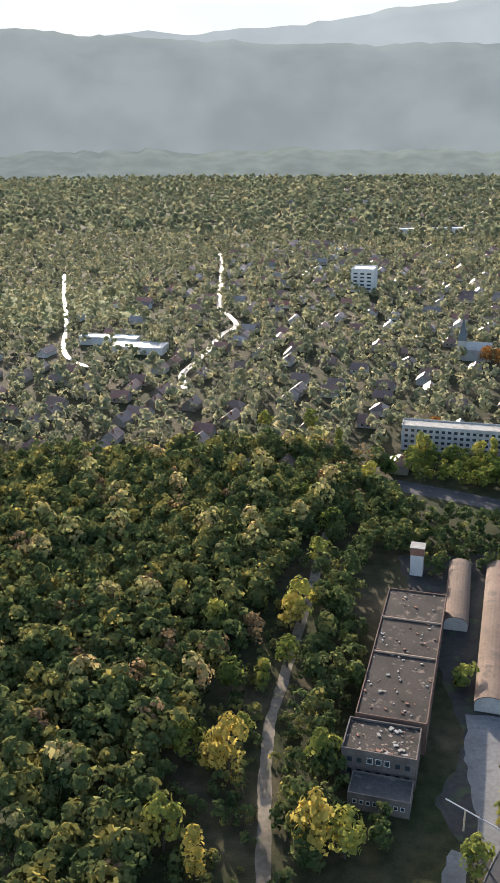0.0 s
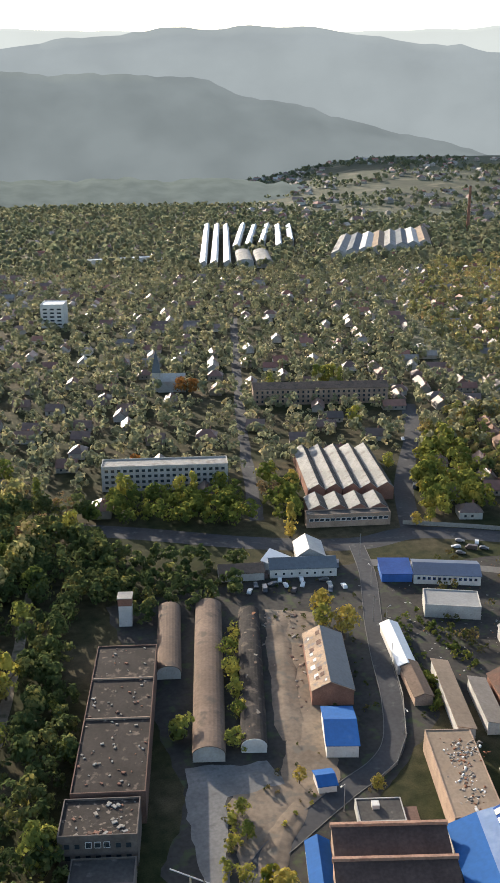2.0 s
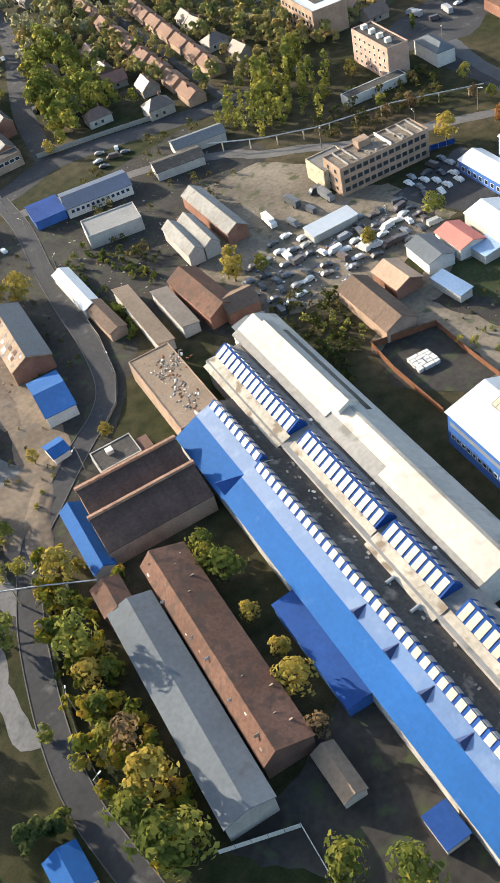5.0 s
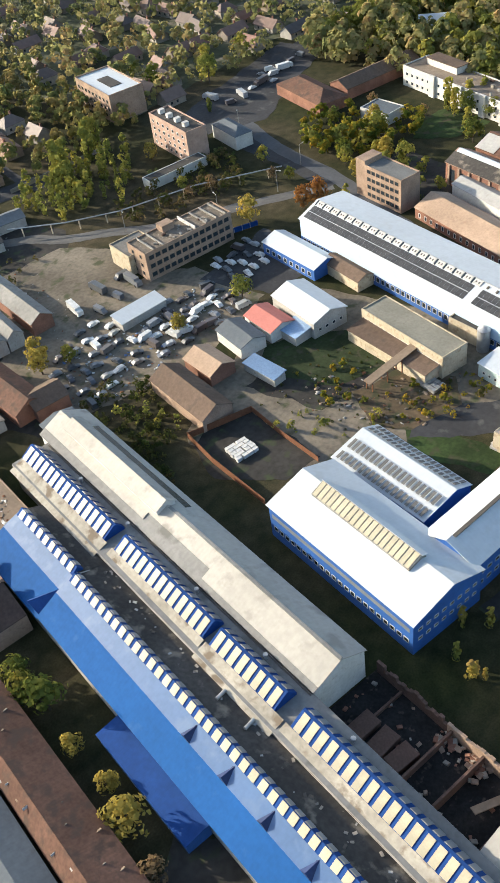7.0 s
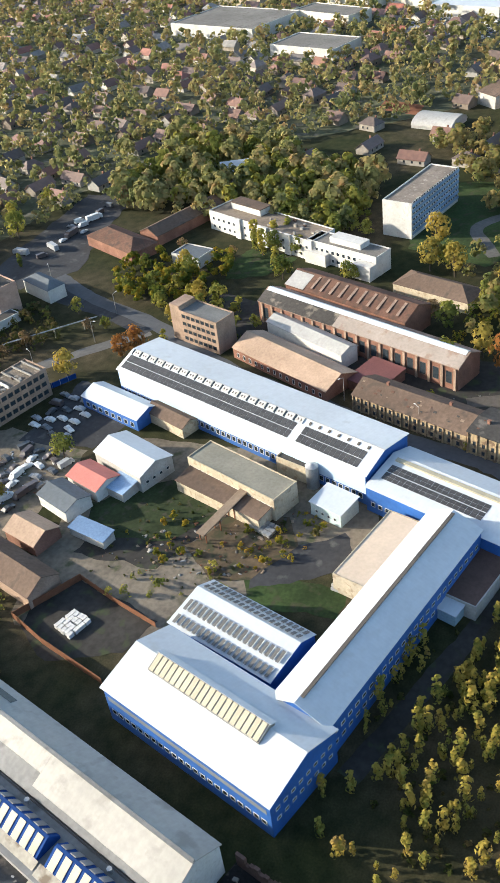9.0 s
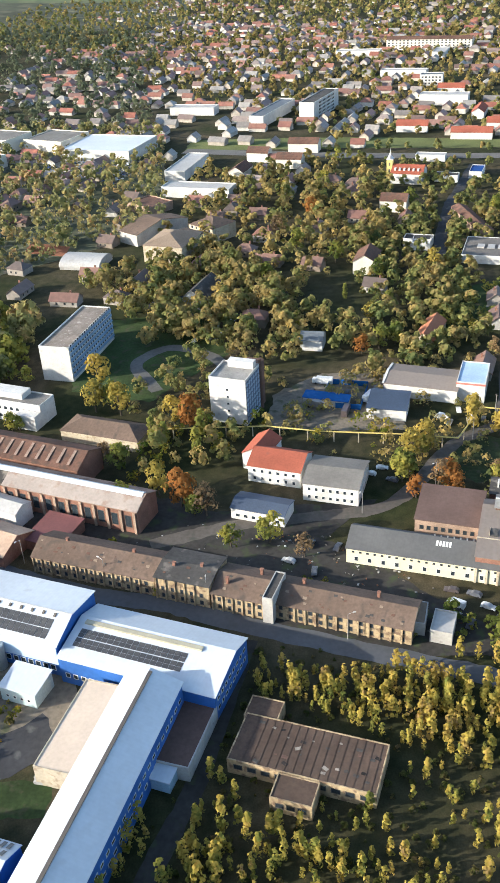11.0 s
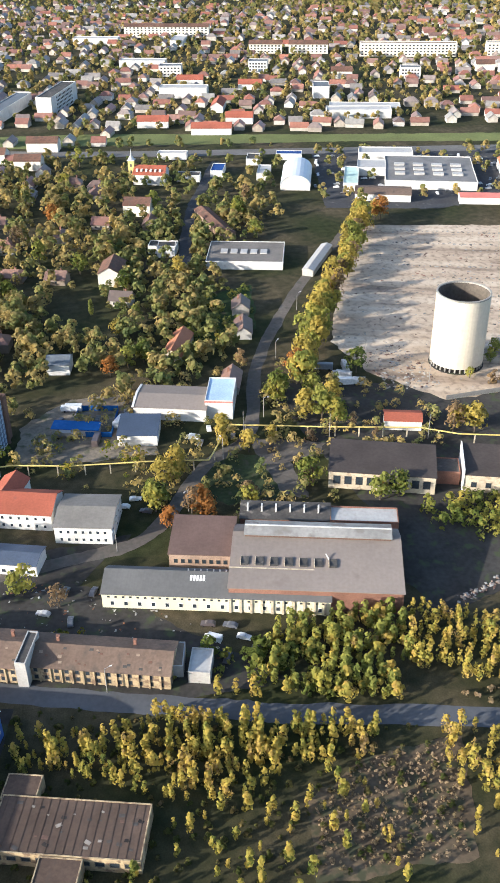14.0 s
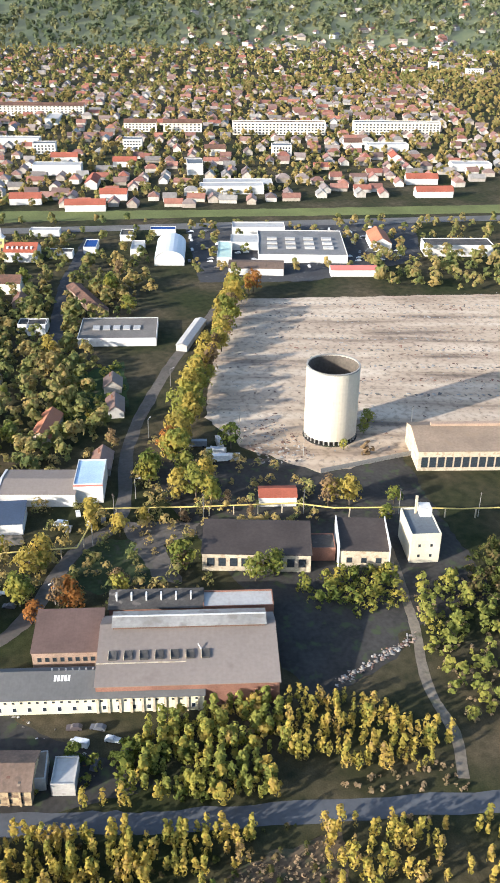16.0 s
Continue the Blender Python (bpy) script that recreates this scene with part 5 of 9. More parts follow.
    part("cornice", Shape().box(-2.8, -2.8, 11.6, 2.8, 2.8, 11.9).mesh("cornice", CONCRETE), r)
    B("barn", "long arched brown fibre-cement barn", 67.5, 272.3, 89, 9.5, 77, 2.6, 3.0, GREY_WALL, BROWN_ROOF, "arch")
    B("barn", "shorter arched barn with a broken end", 58.5, 296.0, 44, 8, 79, 2.6, 2.6, GREY_WALL, BROWN_ROOF, "arch")
    r = B("barn", "ruined dark arched barn overgrown with bushes", 81.4, 268.8, 80, 7.6, 75.7, 2.2, 2.4, GREY_WALL, surface("charred_sheet", (0.035, 0.03, 0.027), 0.95, 0.0, 0.1, 1.0, 0.4, stain=(0.09, 0.07, 0.055), stain_at=0.55, bump=0.4), "arch")
    part("end_wall", Shape().prism_x([(-3.7, 0), (3.7, 0)] + [(3.9 * math.cos(math.pi * i / 10), 2.2 + 2.6 * math.sin(math.pi * i / 10)) for i in range(11)], -40.6, -40.402).mesh("end_wall", WHITE_WALL), r, None, "pale arched end wall")
    for i in range(18):
        k = random.uniform(0.4, 1.2)
        part("roof_sheet", Shape().box(-k, -k * 0.5, 0, k, k * 0.5, 0.08).mesh("roof_sheet", random.choice([RUSTSTEEL, TAN_ROOF, DARKFRAME, BROWN_ROOF])), r, pose(random.uniform(-38, 38), random.uniform(-1.6, 1.6), 4.62, 0, 0, random.uniform(0, 180)))


near_buildings()
building("hut", "small tumbledown hut with a tan roof", 71.2, 85.5, 11.5, 5.0, -103, 3.0, 1.4, GREY_WALL, TAN_ROOF)
building("canopy", "small blue canopy behind the sheds", 77.0, 64.0, 7, 5, -103, 2.6, 0.5, GREY_WALL, BLUE_DARK, "mono", category="shed")
building("store", "low store with a dark brown flat roof", 222.8, 59.3, 11, 22, -103, 4.5, 0.3, GREY_WALL, surface("chocolate_felt", (0.12, 0.075, 0.06), 0.95, 0.0, 0.1, 1.2, 0.25), "flat")
building("hut", "small pale blue metal hut", 211.8, 64.0, 9, 6.5, -105, 3.6, 0.5, surface("pale_blue_wall", (0.35, 0.48, 0.58), 0.7), WHITE_ROOF, "mono")


CRUMBLING = surface("crumbling_plaster", (0.42, 0.32, 0.19), 0.9, 0.0, 0.15, 1.3, 0.35, stain=(0.17, 0.115, 0.075), stain_at=0.5)
MILL_ROOF = surface("grey_brown_sheet", (0.215, 0.18, 0.155), 0.9, 0.0, 0.04, 0.9, 0.14, stain=(0.17, 0.14, 0.12), stain_at=0.6, rib=1.4, bump=0.2)


def east_buildings():
    B = building
    r = B("brick_hall", "long brick hall with tall arched bays and a pale ridge strip", 325.0, 126.5, 88, 13, -107.5, 8.5, 3.0, BRICK, surface("pinkish_worn_sheet", (0.28, 0.195, 0.15), 0.85, 0.0, 0.06, 0.9, 0.3, stain=(0.15, 0.095, 0.07), stain_at=0.52, bump=0.2, rib=1.0), category="hall")
    part("roof_sheet", Shape().prism_x([(-6.8, 8.62), (-1.7, 10.97), (-1.7, 11.1), (-6.8, 8.75)], -8, 44.2).mesh("roof_sheet", surface("pale_pink_sheet", (0.34, 0.285, 0.245), 0.9, 0.0, 0.08, 1.0, 0.2, stain=(0.25, 0.18, 0.14), stain_at=0.55)), r, None, "pale repaired roof slope")
    part("roof_sheet", Shape().prism_x([(-6.8, 8.62), (-1.7, 10.97), (-1.7, 11.1), (-6.8, 8.75)], -44.2, -8.1).mesh("roof_sheet", SOOT_ROOF), r, None, "sooty open roof slope")
    part("ridge_strip", Shape().prism_x([(-1.6, 10.98), (0.0, 11.72), (1.4, 11.08), (1.4, 11.3), (0.0, 11.95), (-1.6, 11.2)], -43.5, 43.5).mesh("ridge_strip", WHITE_ROOF), r, None, "pale ridge sheeting strip")
    for i in range(18):
        part("buttress", Shape().box(-42.5 + i * 5, -7.0, 0, -41.6 + i * 5, -6.502, 8.2).mesh("buttress", TAN_BRICK), r)
    windows(r, 88, 13, "S", 1, 17, 2.4, 4.6, 2.0, 3, DARKFRAME)
    r = B("brick_hall", "rusty brick hall with a broken glazed roof", 346.0, 136.5, 56, 16, -107.5, 8.5, 3.4, BRICK, RUST_ROOF, category="hall")
    skylight_bays(r, -18, 26, (-6.8, 9.3), (-0.8, 11.6), 1.1, 3.2, surface("pale_rusted_sheet", (0.26, 0.185, 0.145), 0.9, 0.0, 0.2, 1.2, 0.3), "roof_sheet", 0.25)
    part("end_sheet", Shape().prism_x([(-8.2, 8.75), (-0.1, 11.9), (-0.1, 12.05), (-8.2, 8.9)], -28.2, -19).mesh("end_sheet", PALE_ROOF), r, None, "pale sheeted roof end")
    r = B("workshop", "low workshop with a faded clay roof", 303.0, 144.0, 46, 15, -112, 4.2, 3.2, BRICK, PEACH_ROOF)
    windows(r, 46, 15, "S", 1, 14, 1.2, 1.8, 1.0)
    B("workshop", "pale roofed workshop behind the clay roof", 318.5, 143.5, 38, 8, -113, 6.0, 1.6, WHITE_WALL, PALE_ROOF)
    B("store", "low dark red roofed store", 302.5, 113.5, 13, 15, -109, 3.6, 0.8, BRICK, surface("dark_red_sheet", (0.16, 0.055, 0.05), 0.8, rib=0.6), "mono")
    for x, y, L, W, e, k, roof in ((287.4, 94.1, 41, 13.5, 6.5, 3.0, BROWN_ROOF), (279.5, 65.5, 17, 14, 8.5, 1.2, DARK_ROOF), (275.0, 48.5, 17, 14, 6.5, 2.6, BROWN_ROOF), (268.6, 21.8, 42, 12.5, 6.0, 2.6, BROWN_ROOF)):
        r = B("row_building", "two storey row building with crumbling cream walls", x, y, L, W, -105, e - 0.8, k, CRUMBLING, roof, chimneys=2)
        windows(r, L, W, "S", 2, int(L / 3), 1.2, 1.5, 0.8, 2.6, DARKFRAME)
        for i in range(int(L / 3)):
            part("pilaster", Shape().box(-L / 2 + i * 3.0 + 0.1, -W / 2 - 0.35, 0, -L / 2 + i * 3.0 + 0.6, -W / 2 - 0.002, e - 1.0).mesh("pilaster", CRUMBLING), r)
        for i in range(int(L / 2)):
            q = random.uniform(0.2, 0.6)
            v = random.uniform(-W / 2 + 1, -1)
            part("roof_patch", Shape().box(-q, -q * 0.7, 0, q, q * 0.7, 0.1).mesh("roof_patch", random.choice([DARK_ROOF, TAN_ROOF, RUST_ROOF])), r, pose(random.uniform(-L / 2 + 1, L / 2 - 1), v, e - 0.8 + k * (v + W / 2) / (W / 2) + 0.2, math.degrees(math.atan2(k, W / 2)), 0, 0), "patched or missing roof sheet")
    B("chimney_house", "tall grey stair end between row buildings", 270.6, 40.5, 3, 12, -105, 8.6, 0.4, GREY_WALL, DARK_ROOF, "flat", category="building")
    B("ruin_hut", "small roofless grey hut", 262.4, -5.7, 6, 9, -104, 3.6, 0.6, GREY_WALL, PALE_ROOF, "flat", category="ruin")
    B("store", "rubble roofed store at the row's end", 266.0, 2.5, 8, 9, -100, 4.0, 0.4, GREY_WALL, TAN_ROOF, "flat")
    r = B("apartment_slab", "white slab block with blue banded balconies", 437.3, 139.0, 45, 14, -10.5, 15.5, 0.7, WHITE_WALL, surface("worn_felt", (0.24, 0.20, 0.165), 0.95, 0.0, 0.15, 1.3, 0.3, stain=(0.38, 0.34, 0.29), stain_at=0.6), "flat")
    for i in range(6):
        part("balcony_band", Shape().box(-22, -7.5, 1.9 + i * 2.5, 22, -7.002, 3.0 + i * 2.5).mesh("balcony_band", surface("blue_grey_panel", (0.22, 0.32, 0.46), 0.7)), r)
    windows(r, 45, 14, "S", 6, 18, 1.6, 1.2, 3.1, 2.5)
    r = B("school", "long white school building with a flat roof", 402.5, 198.0, 64, 15, -110, 8.5, 0.6, WHITE_WALL, surface("brown_felt", (0.24, 0.19, 0.145), 0.95, 0.0, 0.12, 1.2, 0.3), "flat")
    windows(r, 64, 15, "S", 2, 18, 1.6, 1.5, 1.3, 3.6)
    store = part("roof_storey", Shape().box(-25, 0.5, 8.6, -6, 7.0, 11.6).mesh("roof_storey", WHITE_WALL), r, None, "set-back white upper storey")
    part("roof", Shape().box(-25.4, 0.1, 11.602, -5.6, 7.3, 11.9).mesh("roof", BROWN_ROOF), store, None, "brown felt roof")
    for u in (-14.0, 3.0, 17.0):
        part("stair_bay", Shape().box(u, -8.6, 0, u + 3.4, -7.503, 9.4).mesh("stair_bay", WHITE_WALL), r, None, "projecting white stair bay")
    for i in range(14):
        u, v = random.uniform(-4, 30), random.uniform(-6, 6)
        part("roof_box", Shape().box(u, v, 8.6, u + random.uniform(0.6, 2.2), v + random.uniform(0.5, 1.4), random.uniform(9.2, 10.2)).mesh("roof_box", random.choice([CONCRETE, RUBBLE, DARK_BRICK])), r)
    r = B("school", "white school wing with two window rows", 386.0, 154.6, 36, 10, -107, 8.5, 0.6, WHITE_WALL, surface("grey_felt_b", (0.20, 0.185, 0.165), 0.95, 0.0, 0.12, 1.2, 0.3), "flat")
    windows(r, 36, 10, "S", 2, 12, 1.7, 1.6, 1.3, 3.6)
    part("front_bay", Shape().box(-17, -8.0, 0, -6, -5.003, 5.2).mesh("front_bay", WHITE_WALL), r, None, "low white front bay")
    part("front_bay", Shape().box(9, -9.5, 0, 18, -5.003, 6.2).mesh("front_bay", WHITE_WALL), r, None, "white front bay")
    part("roof_storey", Shape().box(-8, -2.0, 8.6, 8, 4.2, 11.0).mesh("roof_storey", WHITE_WALL), r, None, "small white upper storey")
    B("depot", "long brown roofed depot", 405.6, 244.9, 44, 12, -17, 5.0, 2.8, BRICK, BROWN_ROOF)
    B("depot", "brick depot with a brown hipped roof", 377.1, 261.4, 35, 15, -112, 5.0, 3.4, BRICK, RUST_ROOF, "hip")
    B("pavilion", "small flat grey pavilion", 373.0, 222.0, 15, 11, -100, 4.5, 0.5, WHITE_WALL, GREY_ROOF, "flat")
    B("hall", "hall with a brown hipped roof", 366.7, 110.6, 33, 13, -106, 4.5, 3.2, CREAM_WALL, BROWN_ROOF, "hip")
    r = B("hospital_tower", "white tower block with a checkered blue side", 384.9, 62.8, 15, 15, -106, 18.5, 0.9, WHITE_WALL, CONCRETE, "flat", category="tower block")
    part("glazed_side", Shape().box(7.502, -7.2, 0.8, 7.56, 7.2, 18.2).mesh("glazed_side", surface("blue_glazing", (0.045, 0.085, 0.17), 0.3)), r, None, "dark blue glazed side")
    lozenge = Shape().box(0, -0.72, -0.72, 0.08, 0.72, 0.72).mesh("lozenge", surface("pale_blue_panel", (0.36, 0.44, 0.55), 0.6))
    for row in range(8):
        for c in range(6):
            part("lozenge", lozenge, r, pose(7.562, -6.0 + c * 2.4, 2.2 + row * 2.1, 45, 0, 0), "pale lozenge panel")
    windows(r, 15, 15, "S", 5, 1, 1.2, 1.2, 2.0, 3.0)
    part("plant_room", Shape().box(-4, 3.5, 18.7, 6.5, 6.8, 21.5).mesh("plant_room", WHITE_WALL), r)
    part("chimney", Shape().tube((7.6, 8.2, 0), (7.6, 8.2, 21.5), 0.9, 0.7, 12).mesh("chimney", DARK_BRICK), r)
    part("stair_wing", Shape().box(0.5, 7.502, 0, 7.4, 13, 19).mesh("stair_wing", DARK_BRICK), r)
    r = B("office", "long two storey office with a grey roof and white walls", 332.5, 23.5, 18.8, 18, -102, 6.6, 1.8, WHITE_WALL, surface("dull_brown_grey_sheet", (0.185, 0.17, 0.15), 0.85, 0.0, 0.1, 1.0, 0.2, rib=0.8, bump=0.2))
    windows(r, 18.8, 18, "S", 2, 7, 1.2, 1.4, 1.0, 3.0)
    windows(r, 18.8, 18, "E", 2, 5, 1.2, 1.4, 1.0, 3.0)
    r = B("office", "office wing with a red tiled roof", 341.5, 43.0, 19, 14, -105, 6.4, 3.0, WHITE_WALL, RED_ROOF, off=1)
    windows(r, 19, 14, "S", 2, 6, 1.2, 1.4, 1.0, 3.0)
    B("office", "office end wing with a red tiled roof", 350.5, 50.0, 14, 9, -20, 6.4, 2.6, WHITE_WALL, RED_ROOF)
    r = B("garage", "white garage with a blue-grey roof", 316.9, 47.5, 18.4, 9.5, -106, 4.2, 1.2, WHITE_WALL, surface("slate_blue_sheet", (0.060, 0.078, 0.115), 0.6, rib=0.6, bump=0.2))
    windows(r, 18.4, 9.5, "S", 1, 6, 1.6, 1.4, 1.0)
    r = B("depot", "long depot with a dark brown-grey sheet roof", 404.8, -11.4, 29, 18, -105, 5.5, 1.4, WHITE_WALL, MILL_ROOF)
    part("white_verge", Shape().prism_x([(-9.3, 5.6), (0, 7.1), (9.3, 5.6), (9.3, 5.9), (0, 7.4), (-9.3, 5.9)], -15.2, -14.3).mesh("white_verge", WHITE_WALL), r)
    r = B("depot", "depot head with a pale blue roof and pink trim", 403.0, -30.5, 11, 19, -103, 8.0, 0.5, WHITE_WALL, surface("sky_blue_sheet", (0.40, 0.52, 0.68), 0.5, rib=0.6, bump=0.2), "flat")
    part("trim", Shape().box(-5.6, -9.6, 7.4, 5.6, -9.502, 8.1).mesh("trim", PINK_ROOF), r, None, "pink fascia")
    B("workshop", "blue-grey roofed workshop with white walls", 386.6, 3.5, 15.1, 14, -100, 4.6, 1.0, WHITE_WALL, surface("steel_blue_sheet", (0.040, 0.058, 0.095), 0.7, rib=0.6, bump=0.2), "mono")
    s = thing("fence_screen", 399.0, 20.4, -10, "blue sheet metal fence round a builders yard", "fence")
    for x0, y0, x1, y1 in ((-10, -8, 10, -7.9), (-10, 7.9, 10, 8), (10, -8, 10.1, 8), (-10.1, -8, -10, 2)):
        part("panel", Shape().box(x0, y0, 0, x1, y1, 2.4).mesh("panel", BLUE_ROOF), s)
    B("canopy", "low blue sheet metal canopy", 394.0, 27.5, 6, 18, -12, 2.6, 0.5, GREY_WALL, BLUE_ROOF, "mono", category="shed")
    B("house", "small house with an orange roof", 456.0, -18, 24, 9, -19, 3.6, 3.2, CREAM_WALL, ORANGE_ROOF)
    B("house", "small white house with a grey roof", 447.4, 34.5, 10, 10, -98, 5.0, 2.2, WHITE_WALL, GREY_ROOF)
    r = B("sales_hall", "long hall with rooflights and a white fascia", 562.0, -66.3, 42, 31, -103, 4.2, 0.5, WHITE_WALL, surface("grey_brown_felt", (0.15, 0.135, 0.12), 0.9, 0.0, 0.1, 1.0, 0.2), "flat")
    for i in range(5):
        part("rooflight", Shape().box(-14 + i * 5.5, -3, 4.33, -10.2 + i * 5.5, 3, 4.9).mesh("rooflight", PALE_ROOF), r)
    B("shed", "narrow pale long shed among poplars", 549, -104, 40, 6, -28, 3.4, 1.0, GREY_WALL, PALE_ROOF)
    B("hut", "small pale blue roofed hut", 579.8, -23.6, 10, 14, -99, 4.0, 0.5, WHITE_WALL, PALE_ROOF, "flat")
    r = B("chapel", "chapel with a red dormered roof and bell tower", 718.3, -25.0, 22, 16, -106, 7, 4.5, WHITE_WALL, RED_ROOF)
    tower = part("bell_tower", Shape().box(-15.4, -2.2, 0, -11.2, 2.2, 15).mesh("bell_tower", surface("yellow_plaster", (0.56, 0.46, 0.17), 0.9)), r, None, "square yellow plastered bell tower")
    part("cornice", Shape().box(-15.7, -2.5, 14.6, -10.9, 2.5, 15.1).mesh("cornice", WHITE_WALL), tower)
    part("cap", Shape().tube((-13.3, 0, 15.1), (-13.3, 0, 17.2), 2.5, 1.2, 8).tube((-13.3, 0, 17.2), (-13.3, 0, 19), 0.8, 0.6, 8).tube((-13.3, 0, 19), (-13.3, 0, 22.5), 0.5, 0.05, 6).mesh("cap", STEEL), tower, None, "grey metal tower cap")
    for z in (6.0, 10.5):
        part("tower_window", Shape().box(-13.9, -2.26, z, -12.7, -2.203, z + 2.2).mesh("tower_window", DARKFRAME), tower)
    for k in range(6):
        part("dormer", Shape().prism_x([(-5.9, 8.0), (-3.6, 8.0), (-3.6, 10.0), (-5.9, 9.7)], -9.2 + 3.2 * k, -7.9 + 3.2 * k).mesh("dormer", WHITE_WALL), r)
    # mill
    r = B("mill_hall", "big mill hall with a brown roof and ridge monitor", 294.5, -44.9, 51, 30, -103, 8.0, 3.4, BRICK, MILL_ROOF, category="hall", off=7.0)
    mon = Shape().prism_x([(5.0, 10.4), (11.4, 9.8), (11.4, 12.2), (8.2, 13.1), (5.0, 12.2)], -21.9, 22.7)
    ob = part("monitor", mon.mesh("monitor", DARK_BRICK), r, None, "long ridge monitor with dark brick sides")
    part("monitor_roof", Shape().prism_x([(4.5, 12.2), (8.2, 13.2), (8.2, 13.4), (4.5, 12.4)], -22.3, 23.1).prism_x([(8.204, 13.2), (11.9, 12.2), (11.9, 12.4), (8.204, 13.4)], -22.3, 23.1).mesh("monitor_roof", SAW_ROOF), ob, None, "pale grey monitor roof")
    part("monitor_trim", Shape().box(-22.2, 7.9, 13.41, 23.0, 8.5, 13.55).mesh("monitor_trim", WHITE_WALL), ob)
    part("gutter_wall", Shape().box(-26, -7.6, 8.4, -0.5, -7.2, 9.5).mesh("gutter_wall", CREAM_WALL), r, None, "low cream parapet strip")
    for i in range(7):
        u, z = -22.5 + i * 4.4, 9.5
        hatch = part("roof_hatch", Shape().prism_x([(-6.4, 8.4), (-3.4, 8.6), (-3.4, z + 1.0), (-6.4, z + 0.5)], u, u + 2.3).mesh("roof_hatch", DARK_ROOF), r, None, "dark boxy roof hatch with a cream side")
        part("hatch_side", Shape().box(u - 0.14, -6.5, 8.4, u - 0.002, -3.4, z + 1.05).mesh("hatch_side", CREAM_WALL), hatch)
    part("roof_pipe", Shape().tube((4.5, -4, 9.3), (2.8, -2.2, 11.4), 0.2, 0.2, 8).mesh("roof_pipe", WHITE_WALL), r)
    windows(r, 51, 30, "E", 1, 7, 1.8, 2.0, 3.0, 3, DARKFRAME)
    r = B("mill_wing", "mill wing with a dark brown roof and brick walls", 311.3, -12.3, 19.6, 17, -103, 7.0, 2.0, TAN_BRICK, surface("dark_brown_sheet", (0.13, 0.085, 0.07), 0.85, 0.0, 0.1, 1.0, 0.2, rib=0.8, bump=0.3), "mono", category="hall")
    windows(r, 19.6, 17, "S", 1, 8, 1.3, 1.6, 3.6, 3, DARKFRAME)
    r = B("mill_range", "dark back range of the mill with roof vents", 318.9, -40.2, 29, 7.5, -103, 7.5, 1.4, BRICK, DARK_ROOF, "mono", category="hall")
    for i in range(6):
        part("roof_vent", Shape().box(-12.5 + i * 4.6, -0.8, 8.0, -12.0 + i * 4.6, 0.8, 10.6).mesh("roof_vent", WHITE_WALL), r)
    B("mill_range", "pale grey back range of the mill", 313.0, -65, 22, 8, -103, 7.5, 0.6, BRICK, PALE_ROOF, "flat", category="hall")
    r = B("works_office", "long cream building with a dark grey roof", 291.0, -14.0, 67.5, 12.5, -103, 5.4, 2.6, surface("bright_cream_plaster", (0.66, 0.60, 0.42), 0.85, 0.0, 0.2, 1.4, 0.1), surface("slate_sheet", (0.115, 0.112, 0.108), 0.85, 0.0, 0.1, 1.0, 0.15, rib=0.8, bump=0.2), off=2)
    windows(r, 67.5, 12.5, "S", 1, 30, 0.8, 0.7, 4.0, 2.4, DARKFRAME)
    windows(r, 67.5, 12.5, "S", 1, 16, 1.3, 1.7, 1.0, 2.4, FRAME)
    for i in range(10):
        part("pilaster", Shape().box(4.0 + i * 3.1, -6.6, 0, 4.7 + i * 3.1, -6.252, 5.2).mesh("pilaster", CREAM_WALL), r)
    for i in range(7):
        part("roof_vent", Shape().box(-9 + i * 1.9, 2.2, 7.6, -8.6 + i * 1.9, 2.6, 8.6).mesh("roof_vent", STEEL), r)
    for i in range(5):
        part("rooflight", Shape().prism_x([(-1.2, 7.1), (0.6, 7.65), (0.6, 7.85), (-1.2, 7.3)], -8 + i * 0.95, -7.3 + i * 0.95).mesh("rooflight", FRAME), r)
    # derelict L-block
    mat = surface("rust_streaked_felt", (0.10, 0.068, 0.05), 0.95, 0.0, 0.12, 1.2, 0.3, stain=(0.075, 0.054, 0.042), stain_at=0.54, bump=0.4, rib=2.2)
    r = B("derelict_block", "derelict block with a rust-brown flat roof", 216.8, 29.3, 35, 14.4, -104, 4.4, 0.25, CRUMBLING, mat, "flat", category="factory")
    windows(r, 35, 14.4, "S", 1, 10, 2.2, 1.6, 1.8, 3.4, DARKFRAME)
    for u in range(-16, 17, 2):
        part("roof_seam", Shape().box(u - 0.06, -6.9, 4.522, u + 0.06, 6.9, 4.60).mesh("roof_seam", mat), r)
    for i in range(26):
        k = random.uniform(0.25, 0.8)
        part("roof_hole", Shape().box(-k, -k * 0.6, 0, k, k * 0.6, 0.06).mesh("roof_hole", random.choice([DARK_BRICK, DARK_ROOF, RUBBLE, BURNT])), r, pose(random.uniform(-16, 16), random.uniform(-6, 6), 4.53, 0, 0, random.uniform(-30, 30)))
    r = B("derelict_block", "front wing of the derelict block", 206.3, 32.0, 9.8, 6.8, -104, 4.3, 0.25, CRUMBLING, mat, "flat", category="factory")
    windows(r, 9.8, 6.8, "S", 1, 3, 2.0, 1.6, 1.6, 3.4, DARKFRAME)
    B("derelict_block", "low rear wing of the derelict block", 229.6, 40.4, 8.4, 6.8, -104, 4.2, 0.25, CRUMBLING, mat, "flat", category="factory")
